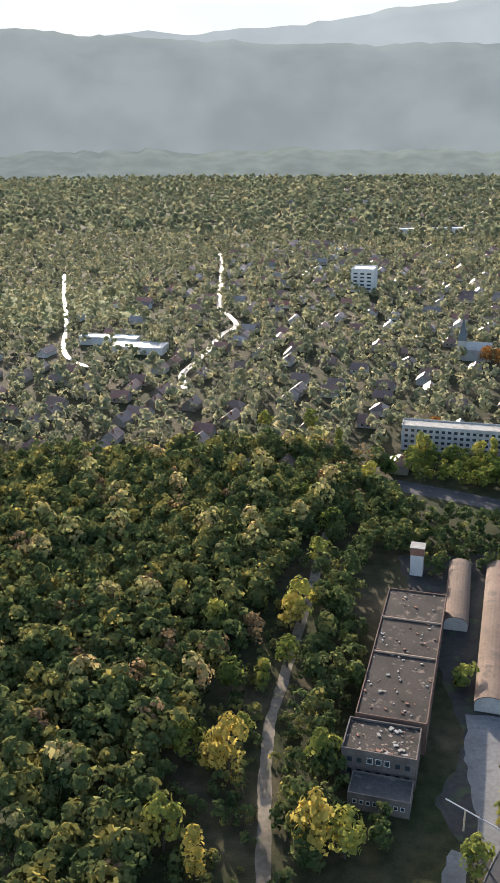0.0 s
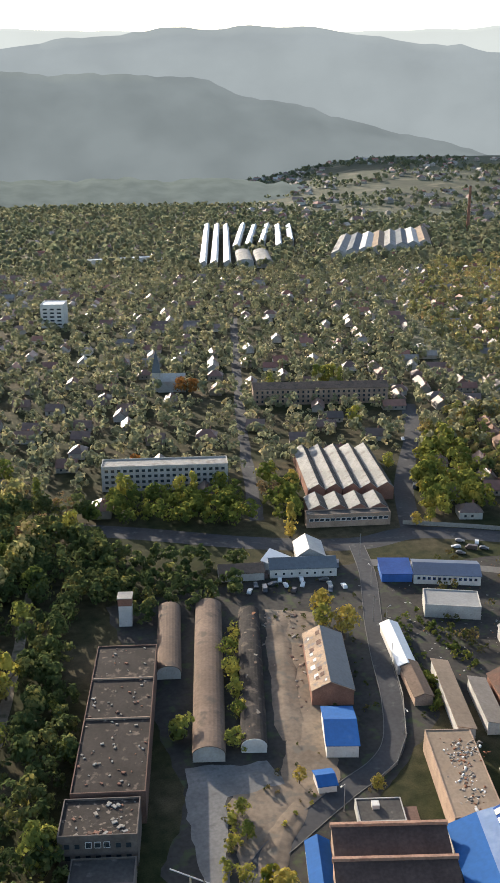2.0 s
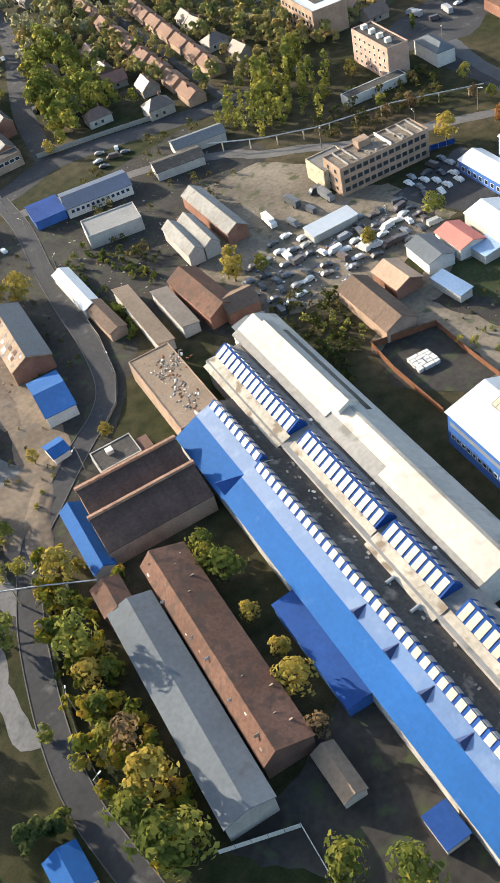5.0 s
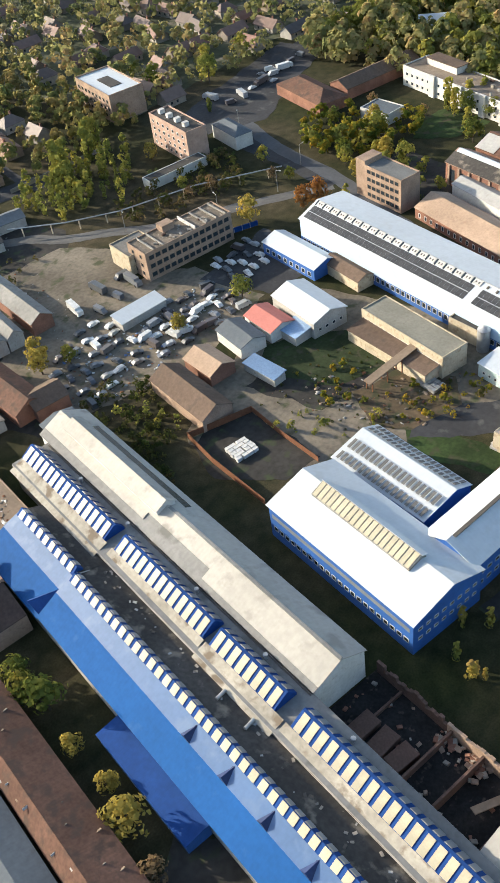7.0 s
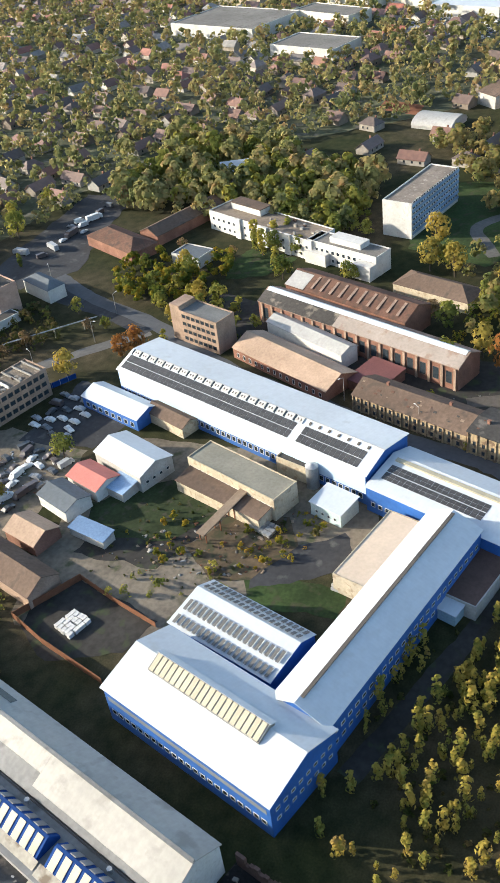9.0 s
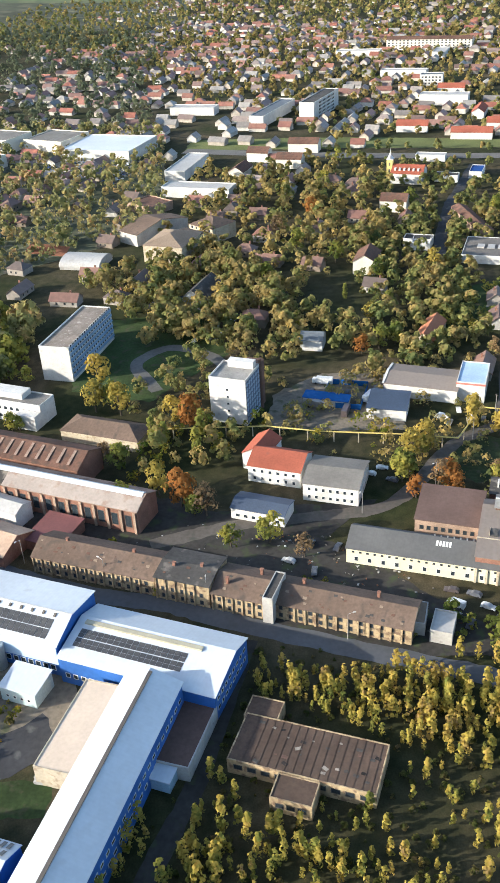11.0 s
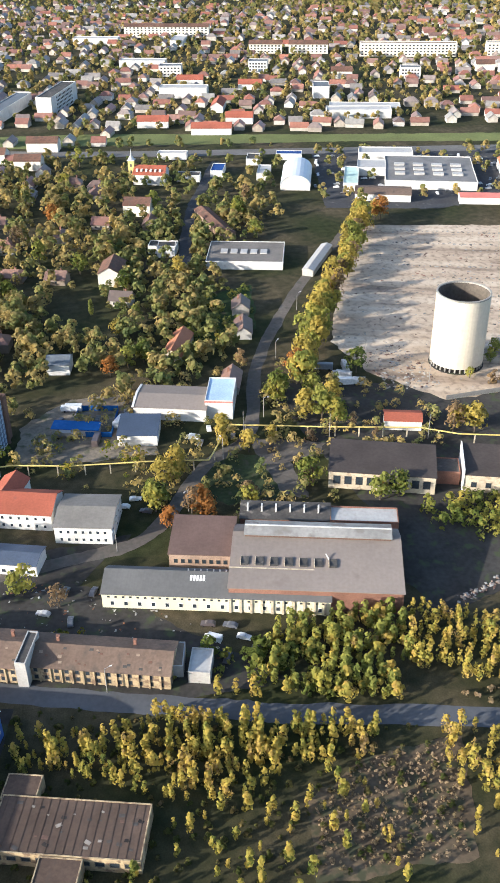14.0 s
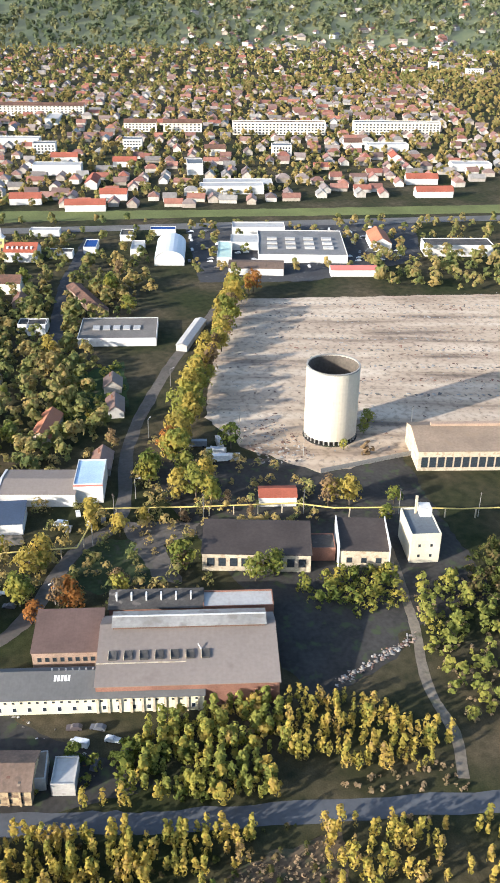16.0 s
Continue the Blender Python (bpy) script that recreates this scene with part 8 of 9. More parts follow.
thicket([(216, 8), (224, -20), (222, -40), (203, -46), (180, -41), (185, 12)], 4.6, (3, 8), SAPLING, "scattered young poplars over dark ground", "poplar", 96, 0.34, 0.6, 0.6)
thicket([(214, 57), (206, 37), (206, 12), (190, 10), (185, 54)], 3.4, (3, 8), SAPLING, POPLARS, "poplar", 96, 0.34, 0.8, 0.6)
thicket([(198, 76), (203, 60), (196, 40), (190, 10), (182, -10), (150, -5), (146, 40), (166, 78)], 3.1, (4, 10), SAPLING, POPLARS, "poplar", 96, 0.34, 0.8, 0.66)
thicket([(256, 46), (253, 12), (240, -20), (236, -62), (205, -60), (190, -10), (150, -10), (146, 60), (196, 76), (214, 60)], 3.6, (0.6, 2.0), SCRUB, "low dark undergrowth between young poplars", "bush", 26, 0.34, 0.6, 0.75)
thicket([(253, -17), (276, -29), (275, -46), (279, -67), (255, -64), (242, -55), (248, -31), (255, -22)], 2.7, (4, 9.5), LIME, "dense yellow-green leafy thicket", "poplar", 110, 0.4, 0.8, 0.8)
thicket([(253, -17), (276, -29), (275, -46), (279, -67), (255, -64), (242, -55), (248, -31)], 4.6, (3, 7), SAPLING, "dense green leafy thicket", "round", 90, 0.5, 0.8, 0.8)
thicket([(274, -63), (272, -85), (260, -97), (247, -107), (238, -92), (243, -83), (252, -64)], 2.8, (4, 10), SAPLING, "golden thicket beside the track", "poplar", 96, 0.34, 0.8, 0.75)
thicket([(254, 11), (254, -9), (243, -23), (240, -49), (223, -45), (236, 12)], 2.9, (4, 8), SAPLING, POPLARS, "poplar", 96, 0.34, 0.8, 0.5)
thicket([(236, -61), (233, -76), (224, -88), (208, -88), (214, -61)], 2.9, (4, 10), SAPLING, POPLARS, "poplar", 96, 0.34, 0.8, 0.8)
thicket([(313, -126), (315, -162), (246, -132), (252, -114), (286, -116)], 3.8, (2, 7.5), LIME, "yellow-green scrub beside the track", "round", 70, 0.5, 0.8, 0.6)
thicket([(313, -126), (315, -162), (246, -132), (252, -114), (286, -116)], 3.4, (0.8, 2.4), BRUSH, "dry brown scrub beside the track", "bush", 30, 0.3, 0.8, 0.6)
thicket([(244, -72), (244, -104), (225, -106), (226, -82)], 2.4, (0.6, 1.8), BRUSH, "dry brown scrub on the bank", "bush", 30, 0.28, 0.6, 0.8)
thicket([(212, -88), (226, -92), (236, -130), (190, -130), (195, -60), (212, -60)], 3.4, (2, 7), SAPLING, POPLARS, "poplar", 96, 0.34, 0.8, 0.35)
thicket([(279, 92), (271, 62), (263, 26), (259, 6), (262, 4), (267, 26), (275, 62), (283, 92)], 2.1, (1.8, 4.6), THICKET, "climbing autumn bushes along the row fronts", "bush", 60, 0.32, 0.1, 0.5)
thicket([(283, 112), (277, 90), (271, 60), (262, 25), (258, 2), (262, 0), (266, 22), (274, 58), (279, 86), (286, 112)], 2.4, (1.2, 3.6), SAPLING, "yellow-green bushes along the row fronts", "bush", 50, 0.32, 0.2, 0.6)
thicket([(324, -85), (326, -130), (300, -118), (312, -90)], 4.2, (3, 7), GREEN, "green scrub before the works", "bush", 90, 0.45)
thicket([(315, -138), (335, -180), (270, -190), (262, -140)], 5.0, (2, 7), SCRUB, "scrub round the cream tower", "bush", 80, 0.4)
thicket([(-4, 290), (16, 370), (45, 420), (48, 335), (26, 322), (20, 240), (12, 170), (-2, 160), (2, 240)], 5.6, (6, 13), FOREST, "dark trees beside the derelict factory", clumps=180, leaf=0.6, clear=1.5, keep=0.85)
thicket([(262, 12), (256, -18), (246, -40), (262, -44), (274, -12)], 4.5, (2, 6), GREEN, "green bushes before the row", "bush", 80, 0.55, 1.2, 0.6)
thicket([(326, 200), (300, 150), (292, 100), (280, 40), (272, 20), (280, 18), (300, 90), (318, 160)], 6.0, (1.5, 4.5), THICKET, "bushes along the row buildings", "bush", 70, 0.36, 0.8, 0.5)
thicket([(372, 50), (420, 20), (440, -60), (400, -110), (360, -120), (330, -60), (330, 0)], 6.0, (2, 7), TOWNLEAF, "bushes and small trees by the pipeline", "bush", 80, 0.45, 1.2, 0.6)
thicket([(372, 45), (330, 100), (352, 96), (400, 60), (366, 0), (350, 20)], 7.0, (2, 8), THICKET, "autumn bushes round the offices", "bush", 80, 0.42, 1.2, 0.5)
thicket([(300, 200), (340, 200), (330, 150), (300, 205), (318, 196), (300, 178)], 5.0, (3, 8), LIME, "yellow-green trees along the street", "round", 110, 0.5, 1.2, 0.6)
thicket([(330, 90), (400, 110), (470, 80), (430, 40), (395, 48), (350, 60)], 7.5, (5, 12), TOWNLEAF, "trees round the tower block", clumps=160, leaf=0.6, clear=2.0, keep=0.6)
thicket([(28, 96), (38, 140), (50, 168), (62, 182), (74, 172), (60, 110), (52, 92)], 4.6, (3, 10), THICKET, "autumn trees beside the curving road", clumps=150, leaf=0.52, clear=1.5)
thicket([(-10, 50), (28, 50), (27, 130), (34, 150), (22, 190), (-10, 190)], 7.5, (3, 9), FOREST, "dark trees below the road", clumps=170, leaf=0.6, clear=1.5, keep=0.5)
thicket([(165, 205), (160, 190), (135, 165), (152, 155), (188, 188), (182, 202)], 3.6, (1.5, 4.5), SCRUB, "scrub beside the white hall", "bush", 60, 0.35)
thicket([(192, 160), (225, 160), (240, 118), (212, 112), (196, 120)], 3.2, (0.3, 0.9), SCRUB, "low weeds among scrap", "bush", 24, 0.26, 0.8, 0.7)
thicket([(212, 128), (232, 116), (236, 104), (222, 100), (210, 112)], 3.0, (0.8, 2.6), THICKET, "autumn weeds and bushes among scrap", "bush", 40, 0.3, 0.6, 0.6)
thicket([(170, 198), (186, 192), (176, 170), (160, 172)], 3.4, (1.2, 3.6), LIME, "yellow-green bushes beside the barn", "bush", 50, 0.32, 0.8, 0.5)
thicket([(186, 150), (196, 146), (206, 124), (200, 116), (190, 128)], 3.6, (1.2, 3.2), LIME, "small bushes beside the ribbed shed", "bush", 50, 0.32, 0.8, 0.5)
thicket([(250, 262), (300, 240), (318, 268), (290, 270), (262, 280)], 5.0, (2, 6), SCRUB, "scrub beside the pipeline", "bush", 80, 0.4, 1.5)
thicket([(262, 275), (300, 300), (265, 332), (240, 315), (240, 296)], 6.0, (6, 14), LIME, "yellow-green trees above the road", "poplar", 150, 0.5, 2.0)
thicket([(335, 195), (370, 200), (385, 230), (350, 255), (328, 225)], 6.0, (4, 10), THICKET, "autumn park trees", clumps=140, leaf=0.6, clear=2.0)
thicket([(395, 165), (470, 165), (520, 310), (420, 300)], 8.2, (8, 19), NORTHLEAF, "tall autumn park trees", clumps=190, leaf=0.75, clear=2.0)
thicket([(398, 170), (470, 165), (520, 310), (420, 290)], 17, (11, 20), LIME, "tall yellow-green park trees", clumps=200, leaf=0.7, clear=2.5, keep=0.7)
thicket([(322, 208), (352, 206), (372, 232), (352, 248), (338, 250), (326, 226)], 6.2, (4, 9), LIME, "yellow-green trees and hedges along the street", clumps=120, leaf=0.55, clear=1.5, keep=0.3)
thicket([(288, 276), (318, 259), (322, 264), (296, 284), (282, 290)], 3.6, (1.5, 4), FOREST, "dark hedge along the pipeline", "bush", 60, 0.4, 0.8, 0.8)
thicket([(210, 158), (222, 146), (224, 120), (212, 108), (203, 122), (203, 142)], 4.0, (0.8, 2.6), THICKET, "weeds and bushes in the muddy yard", "bush", 50, 0.34, 0.8, 0.55)
thicket([(228, 128), (242, 118), (236, 94), (226, 100), (220, 112)], 4.2, (1.0, 3.0), SCRUB, "dark weeds beside the felt roofed block", "bush", 50, 0.34, 0.8, 0.5)
thicket([(152.3, 294), (152, 271), (154.5, 251), (159, 254), (156.6, 274), (155.7, 295)], 2.2, (1.0, 2.8), GREEN, "green hedge between the stores", "bush", 60, 0.32, 0.3, 0.85)
thicket([(154, 284), (166, 284), (170, 258), (160, 256)], 4.4, (2, 6), SCRUB, "brown shrubs behind the stores", "bush", 80, 0.4, 1.0, 0.6)
thicket([(58, 210), (61.5, 207), (56, 187), (49, 181), (53, 194)], 2.0, (1.0, 3.2), LIME, "yellow-green weeds across the concrete yard", "bush", 60, 0.3, 0.3, 0.75)
thicket([(66, 197), (74, 202), (84, 208), (87, 204), (76, 198), (68, 193)], 2.4, (0.8, 2.4), LIME, "weeds along the road's edge", "bush", 50, 0.3, 0.5, 0.6)
thicket([(84, 308), (77, 277), (65, 231), (69, 231), (80, 276), (87, 308)], 2.4, (2, 5), LIME, "yellow-green bushes between the barns", "bush", 70, 0.36, -1.0, 0.6)
thicket([(178, 72), (184, 58), (160, 55), (134, 42), (138, 60), (150, 76), (165, 70)], 4.2, (3, 8), SAPLING, POPLARS, "poplar", 96, 0.34, 0.8, 0.55)
thicket([(366, -30), (338, -22), (328, -4), (340, 6), (366, -12)], 5.0, (1.5, 5), TOWNLEAF, "garden bushes by the mill", "bush", 70, 0.4, 1.2, 0.55)
thicket([(316, -90), (330, -128), (308, -120), (302, -100)], 3.6, (1.0, 3.4), LIME, "yellow-green bushes before the works", "bush", 60, 0.34, 1.0, 0.5)
thicket([(400, 160), (472, 168), (505, 300), (430, 290)], 13.0, (10, 17), LIME, "tall yellow-green park trees", clumps=200, leaf=0.7, clear=2.0)
thicket([(440, 0), (600, 110), (520, 160), (440, 90)], 7.5, (8, 15), TOWNLEAF, "brown autumn garden trees", clumps=160, leaf=0.75, clear=2.0)
thicket([(410, 20), (440, 0), (560, 20), (640, 0), (640, -90), (560, -50), (440, -45), (415, -5)], 6.0, (4, 12), TOWNLEAF, "autumn garden trees and bushes", clumps=120, leaf=0.7, clear=1.5, keep=0.85)
thicket([(200, 380), (240, 370), (262, 470), (232, 475)], 9.5, (9, 17), LIME, "tall yellow-green trees beside the street", clumps=190, leaf=0.65, clear=2.0)
thicket([(200, 380), (240, 370), (262, 470), (232, 475)], 8.5, (7, 15), GREEN, "dense green trees beside the street", clumps=190, leaf=0.65, clear=2.0)
thicket([(258, 335), (330, 320), (365, 520), (300, 540), (240, 480)], 7.5, (5, 12), TOWNLEAF, "garden trees round the terraces", clumps=130, leaf=0.75, clear=1.5)
tree(614, -155, 13, "y", "trees behind the field")
thicket([(590, -238), (560, -430), (600, -430), (655, -300), (660, -248)], 9.5, (5, 14), TOWNLEAF, "autumn trees behind the shops", clumps=120, leaf=0.75, clear=2.0, keep=0.8)
thicket([(20, 400), (60, 430), (140, 440), (150, 390), (120, 385), (60, 405)], 6.5, (6, 14), GREEN, "trees along the wide street", clumps=170, leaf=0.65, clear=2.0)
thicket([(48, 310), (40, 330), (30, 380), (110, 350), (96, 322)], 6.5, (4, 11), FOREST, "dark trees behind the barns", clumps=150, leaf=0.65, clear=1.5)
thicket([(160, 330), (190, 345), (240, 325), (235, 280), (205, 270), (160, 300)], 7.5, (2, 6), SCRUB, "bushes between sheds", "bush", 70, 0.4, 1.5, 0.5)
thicket([(142, 290), (128, 235), (135, 232), (150, 290)], 4.0, (1.5, 4), GREEN, "hedge of bushes behind the sheds", "bush", 70, 0.36, 0.8)
thicket([(100, 330), (150, 335), (140, 240), (110, 200), (60, 165), (50, 200), (95, 240)], 5.5, (0.6, 2.4), SCRUB, "weeds in the works yard", "bush", 30, 0.25, 1.2, 0.45)
thicket([(640, -130), (770, -150), (730, -420), (625, -420)], 16.0, (5, 11), TOWNLEAF, "trees in the car park", clumps=110, leaf=0.8, clear=2.5)
thicket([(640, 0), (830, 30), (800, -130), (620, -100)], 10.0, (4, 11), TOWNLEAF, "trees round the shops", clumps=110, leaf=0.8, clear=2.5, keep=0.7)


# ---- hills ----

# Hill material whose emission stands in for haze in the air.
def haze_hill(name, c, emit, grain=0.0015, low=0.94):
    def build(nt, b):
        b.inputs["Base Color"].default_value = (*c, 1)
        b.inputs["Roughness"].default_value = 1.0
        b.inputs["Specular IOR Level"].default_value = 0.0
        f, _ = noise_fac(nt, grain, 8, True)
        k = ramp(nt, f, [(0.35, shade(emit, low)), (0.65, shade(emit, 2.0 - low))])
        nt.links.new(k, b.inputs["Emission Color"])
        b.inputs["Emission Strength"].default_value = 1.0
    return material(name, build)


def ridge(name, label, dist, a0, a1, height, seed, mat, depth=500, rough=1.0):
    """A hill range as a curved band round the valley: azimuth in degrees clockwise from +y."""
    n = 160
    v, f = [], []
    for i in range(n + 1):
        a = radians(a0 + (a1 - a0) * i / n)
        t = i / n * (a1 - a0)
        h = height(a0 + t) + rough * (22 * noise.noise((t * 0.35, seed, 0)) + 9 * noise.noise((t * 1.3, seed, 3)) + 3 * noise.noise((t * 5, seed, 5)))
        for d, z in ((0, -2), (depth * 0.35, h * 0.42), (depth * 0.7, h * 0.8), (depth, h), (depth * 1.3, h * 0.85)):
            v.append(((dist + d) * math.sin(a), (dist + d) * math.cos(a), z))
    for i in range(n):
        for k in range(4):
            f.append((i * 5 + k, (i + 1) * 5 + k, (i + 1) * 5 + k + 1, i * 5 + k + 1))
    me = bpy.data.meshes.new(name)
    me.from_pydata(v, [], f)
    me.materials.append(mat)
    for p in me.polygons:
        p.use_smooth = True
    return tagged(new(name, me), label, "hills", "", "structure")


def bump(a, c, w):
    return math.exp(-((a - c) / w) ** 2)


def fade(a, a0, a1):
    t = max(0.0, min(1.0, (a - a0) / (a1 - a0)))
    return t * t * (3 - 2 * t)


def foothill_height(a):
    return 62 * (1 - fade(a, 13, 29)) - 14 * fade(a, 24, 30)


# Emission rises from range to range as haze would pale them.
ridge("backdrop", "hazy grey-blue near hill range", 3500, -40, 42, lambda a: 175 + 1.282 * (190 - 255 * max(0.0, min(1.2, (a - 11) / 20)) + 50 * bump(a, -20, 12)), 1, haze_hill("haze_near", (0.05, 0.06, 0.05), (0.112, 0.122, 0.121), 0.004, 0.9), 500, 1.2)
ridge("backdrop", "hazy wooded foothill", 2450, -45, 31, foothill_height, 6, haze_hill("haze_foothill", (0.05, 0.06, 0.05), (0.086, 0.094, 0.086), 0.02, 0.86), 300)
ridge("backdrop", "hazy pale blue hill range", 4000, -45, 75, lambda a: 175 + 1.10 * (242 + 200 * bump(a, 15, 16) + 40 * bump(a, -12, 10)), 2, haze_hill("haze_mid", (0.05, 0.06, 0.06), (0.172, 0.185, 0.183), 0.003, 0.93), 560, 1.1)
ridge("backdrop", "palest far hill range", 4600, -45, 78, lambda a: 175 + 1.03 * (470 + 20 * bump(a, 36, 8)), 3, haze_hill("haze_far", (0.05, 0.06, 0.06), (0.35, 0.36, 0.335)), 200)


def hill_build(nt, b):
    f, _ = noise_fac(nt, 0.02, 6, True)
    nt.links.new(ramp(nt, f, [(0.35, (0.04, 0.055, 0.03)), (0.65, (0.09, 0.095, 0.045))]), b.inputs["Base Color"])
    b.inputs["Roughness"].default_value = 1.0
    b.inputs["Specular IOR Level"].default_value = 0.0
    # Weak glow over the slope stands in for distance haze.
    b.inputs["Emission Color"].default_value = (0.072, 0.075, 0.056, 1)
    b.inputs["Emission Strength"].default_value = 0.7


HILL = material("hazy_wooded_hill", hill_build)
ridge("backdrop", "hazy wooded hillside behind the town", 2250, 62, 150, lambda a: 430, 5, HILL, 1300)


VALLEYGROUND = surface("valley_fields", (0.085, 0.092, 0.058), 1.0, big=0.004, fine=0.05, vary=0.4, stain=(0.14, 0.13, 0.085), stain_at=0.55, world_space=True)


def valley_height(x, y):
    """The slowly rising valley floor north-east of the town."""
    d = math.hypot(x, y)
    a = math.degrees(math.atan2(x, y))
    return 105 * fade(d, 1700, 3700) * fade(a, 12, 24) * (1 - fade(a, 66, 80))


def valley():
    n, m = 48, 20
    v, f = [], []
    for i in range(n + 1):
        a = radians(10 + 72 * i / n)
        for k in range(m + 1):
            d = 1690 + 2400 * k / m
            x, y = d * math.sin(a), d * math.cos(a)
            v.append((x, y, valley_height(x, y) + (0.4 if 0 < k < m and 0 < i < n else -1.0)))
    for i in range(n):
        for k in range(m):
            q = i * (m + 1) + k
            f.append((q, q + 1, q + m + 2, q + m + 1))
    me = bpy.data.meshes.new("ground")
    me.from_pydata(v, [], f)
    me.materials.append(VALLEYGROUND)
    tagged(new("ground", me), "rising olive valley floor beyond the town", "ground", "", "structure")


valley()


def valley_town():
    base = [crown_cloud(970 + i, 10, 5.2, 14, "round", 3.1) for i in range(4)]
    vs, fs, k = [], [], 0
    hv, hf, hm, hn = [], [], [], 0
    for _ in range(3600):
        a, d = radians(rng.uniform(14, 66)), 1750 + 1750 * rng.random() ** 0.8
        x, y = d * math.sin(a), d * math.cos(a)
        z = valley_height(x, y)
        if noise.noise((x * 0.004, y * 0.004, 2)) < -0.28:
            continue
        if rng.random() < 0.74:
            v, f = base[rng.randrange(4)]
            vs.append(v * rng.uniform(0.9, 1.7) + np.array([x, y, z - 1]))
            fs.append(f + k)
            k += len(v)
        else:
            M = pose(x, y, z, 0, 0, rng.uniform(0, 180)) @ Matrix.Scale(rng.uniform(1.0, 1.9), 4)
            for mi in (0, 1):
                me = HOUSES[rng.randrange(4)][mi]
                hv += [tuple(M @ w.co) for w in me.vertices]
                hf += [tuple(j + hn for j in p.vertices) for p in me.polygons]
                hm += [mi] * len(me.polygons)
                hn += len(me.vertices)
    tagged(new("far_trees", mesh_np("far_trees", np.concatenate(vs), np.concatenate(fs), FARHAZELEAF)), "far autumn trees on the valley floor", "trees", "", "stuff")
    me = bpy.data.meshes.new("far_houses")
    me.from_pydata(hv, [], hf)
    me.materials.append(FARWALL)
    me.materials.append(FARROOF)
    me.polygons.foreach_set("material_index", hm)
    tagged(new("far_houses", me), "far houses on the valley floor", "houses", "", "stuff")


valley_town()


# Hillside leaves, made paler so that the colour carries the haze.
HILLHAZELEAF = leaf_material("leaves_hillside_haze", [(0.1, (0.11, 0.14, 0.08)), (0.45, (0.17, 0.19, 0.10)), (0.7, (0.245, 0.23, 0.115)), (0.9, (0.30, 0.24, 0.12))], 0.02)


def hill_woods():
    cells = []
    for _ in range(9500):
        a, d = rng.uniform(84, 124), rng.uniform(0, 1) ** 0.8 * 1000
        h = 430 * (0.42 * d / 455 if d < 455 else 0.42 + 0.38 * (d - 455) / 455 if d < 910 else 0.8)
        cells.append(((2250 + d) * math.sin(radians(a)), (2250 + d) * math.cos(radians(a)), rng.uniform(10, 17), h))
    base = [crown_cloud(950 + i, 10, 5.2, 11, "round", 3.5) for i in range(4)]
    vs, fs, k = [], [], 0
    for x, y, s, z in cells:
        v, f = base[rng.randrange(4)]
        vs.append(v * (s / 10) + np.array([x, y, z - 2]))
        fs.append(f + k)
        k += len(v)
    hv, hf, hm, hn = [], [], [], 0
    for _ in range(170):
        a, d = rng.uniform(101, 124), rng.random() ** 1.5 * 330
        h = 430 * 0.42 * d / 455
        M = pose((2250 + d) * math.sin(radians(a)), (2250 + d) * math.cos(radians(a)), h - 1, 0, 0, rng.uniform(0, 180)) @ Matrix.Scale(rng.uniform(1.1, 1.8), 4)
        for mi in (0, 1):
            me = HOUSES[rng.randrange(4)][mi]
            hv += [tuple(M @ w.co) for w in me.vertices]
            hf += [tuple(j + hn for j in p.vertices) for p in me.polygons]
            hm += [mi] * len(me.polygons)
            hn += len(me.vertices)
    me = bpy.data.meshes.new("far_houses")
    me.from_pydata(hv, [], hf)
    me.materials.append(FARWALL)
    me.materials.append(FARROOF)
    me.polygons.foreach_set("material_index", hm)
    tagged(new("far_houses", me), "pale houses climbing the foot of the hillside", "houses", "", "stuff")
    tagged(new("hill_woods", mesh_np("hill_woods", np.concatenate(vs), np.concatenate(fs), HILLHAZELEAF)), "green woods on the hillsides", "woods", "", "stuff")


hill_woods()


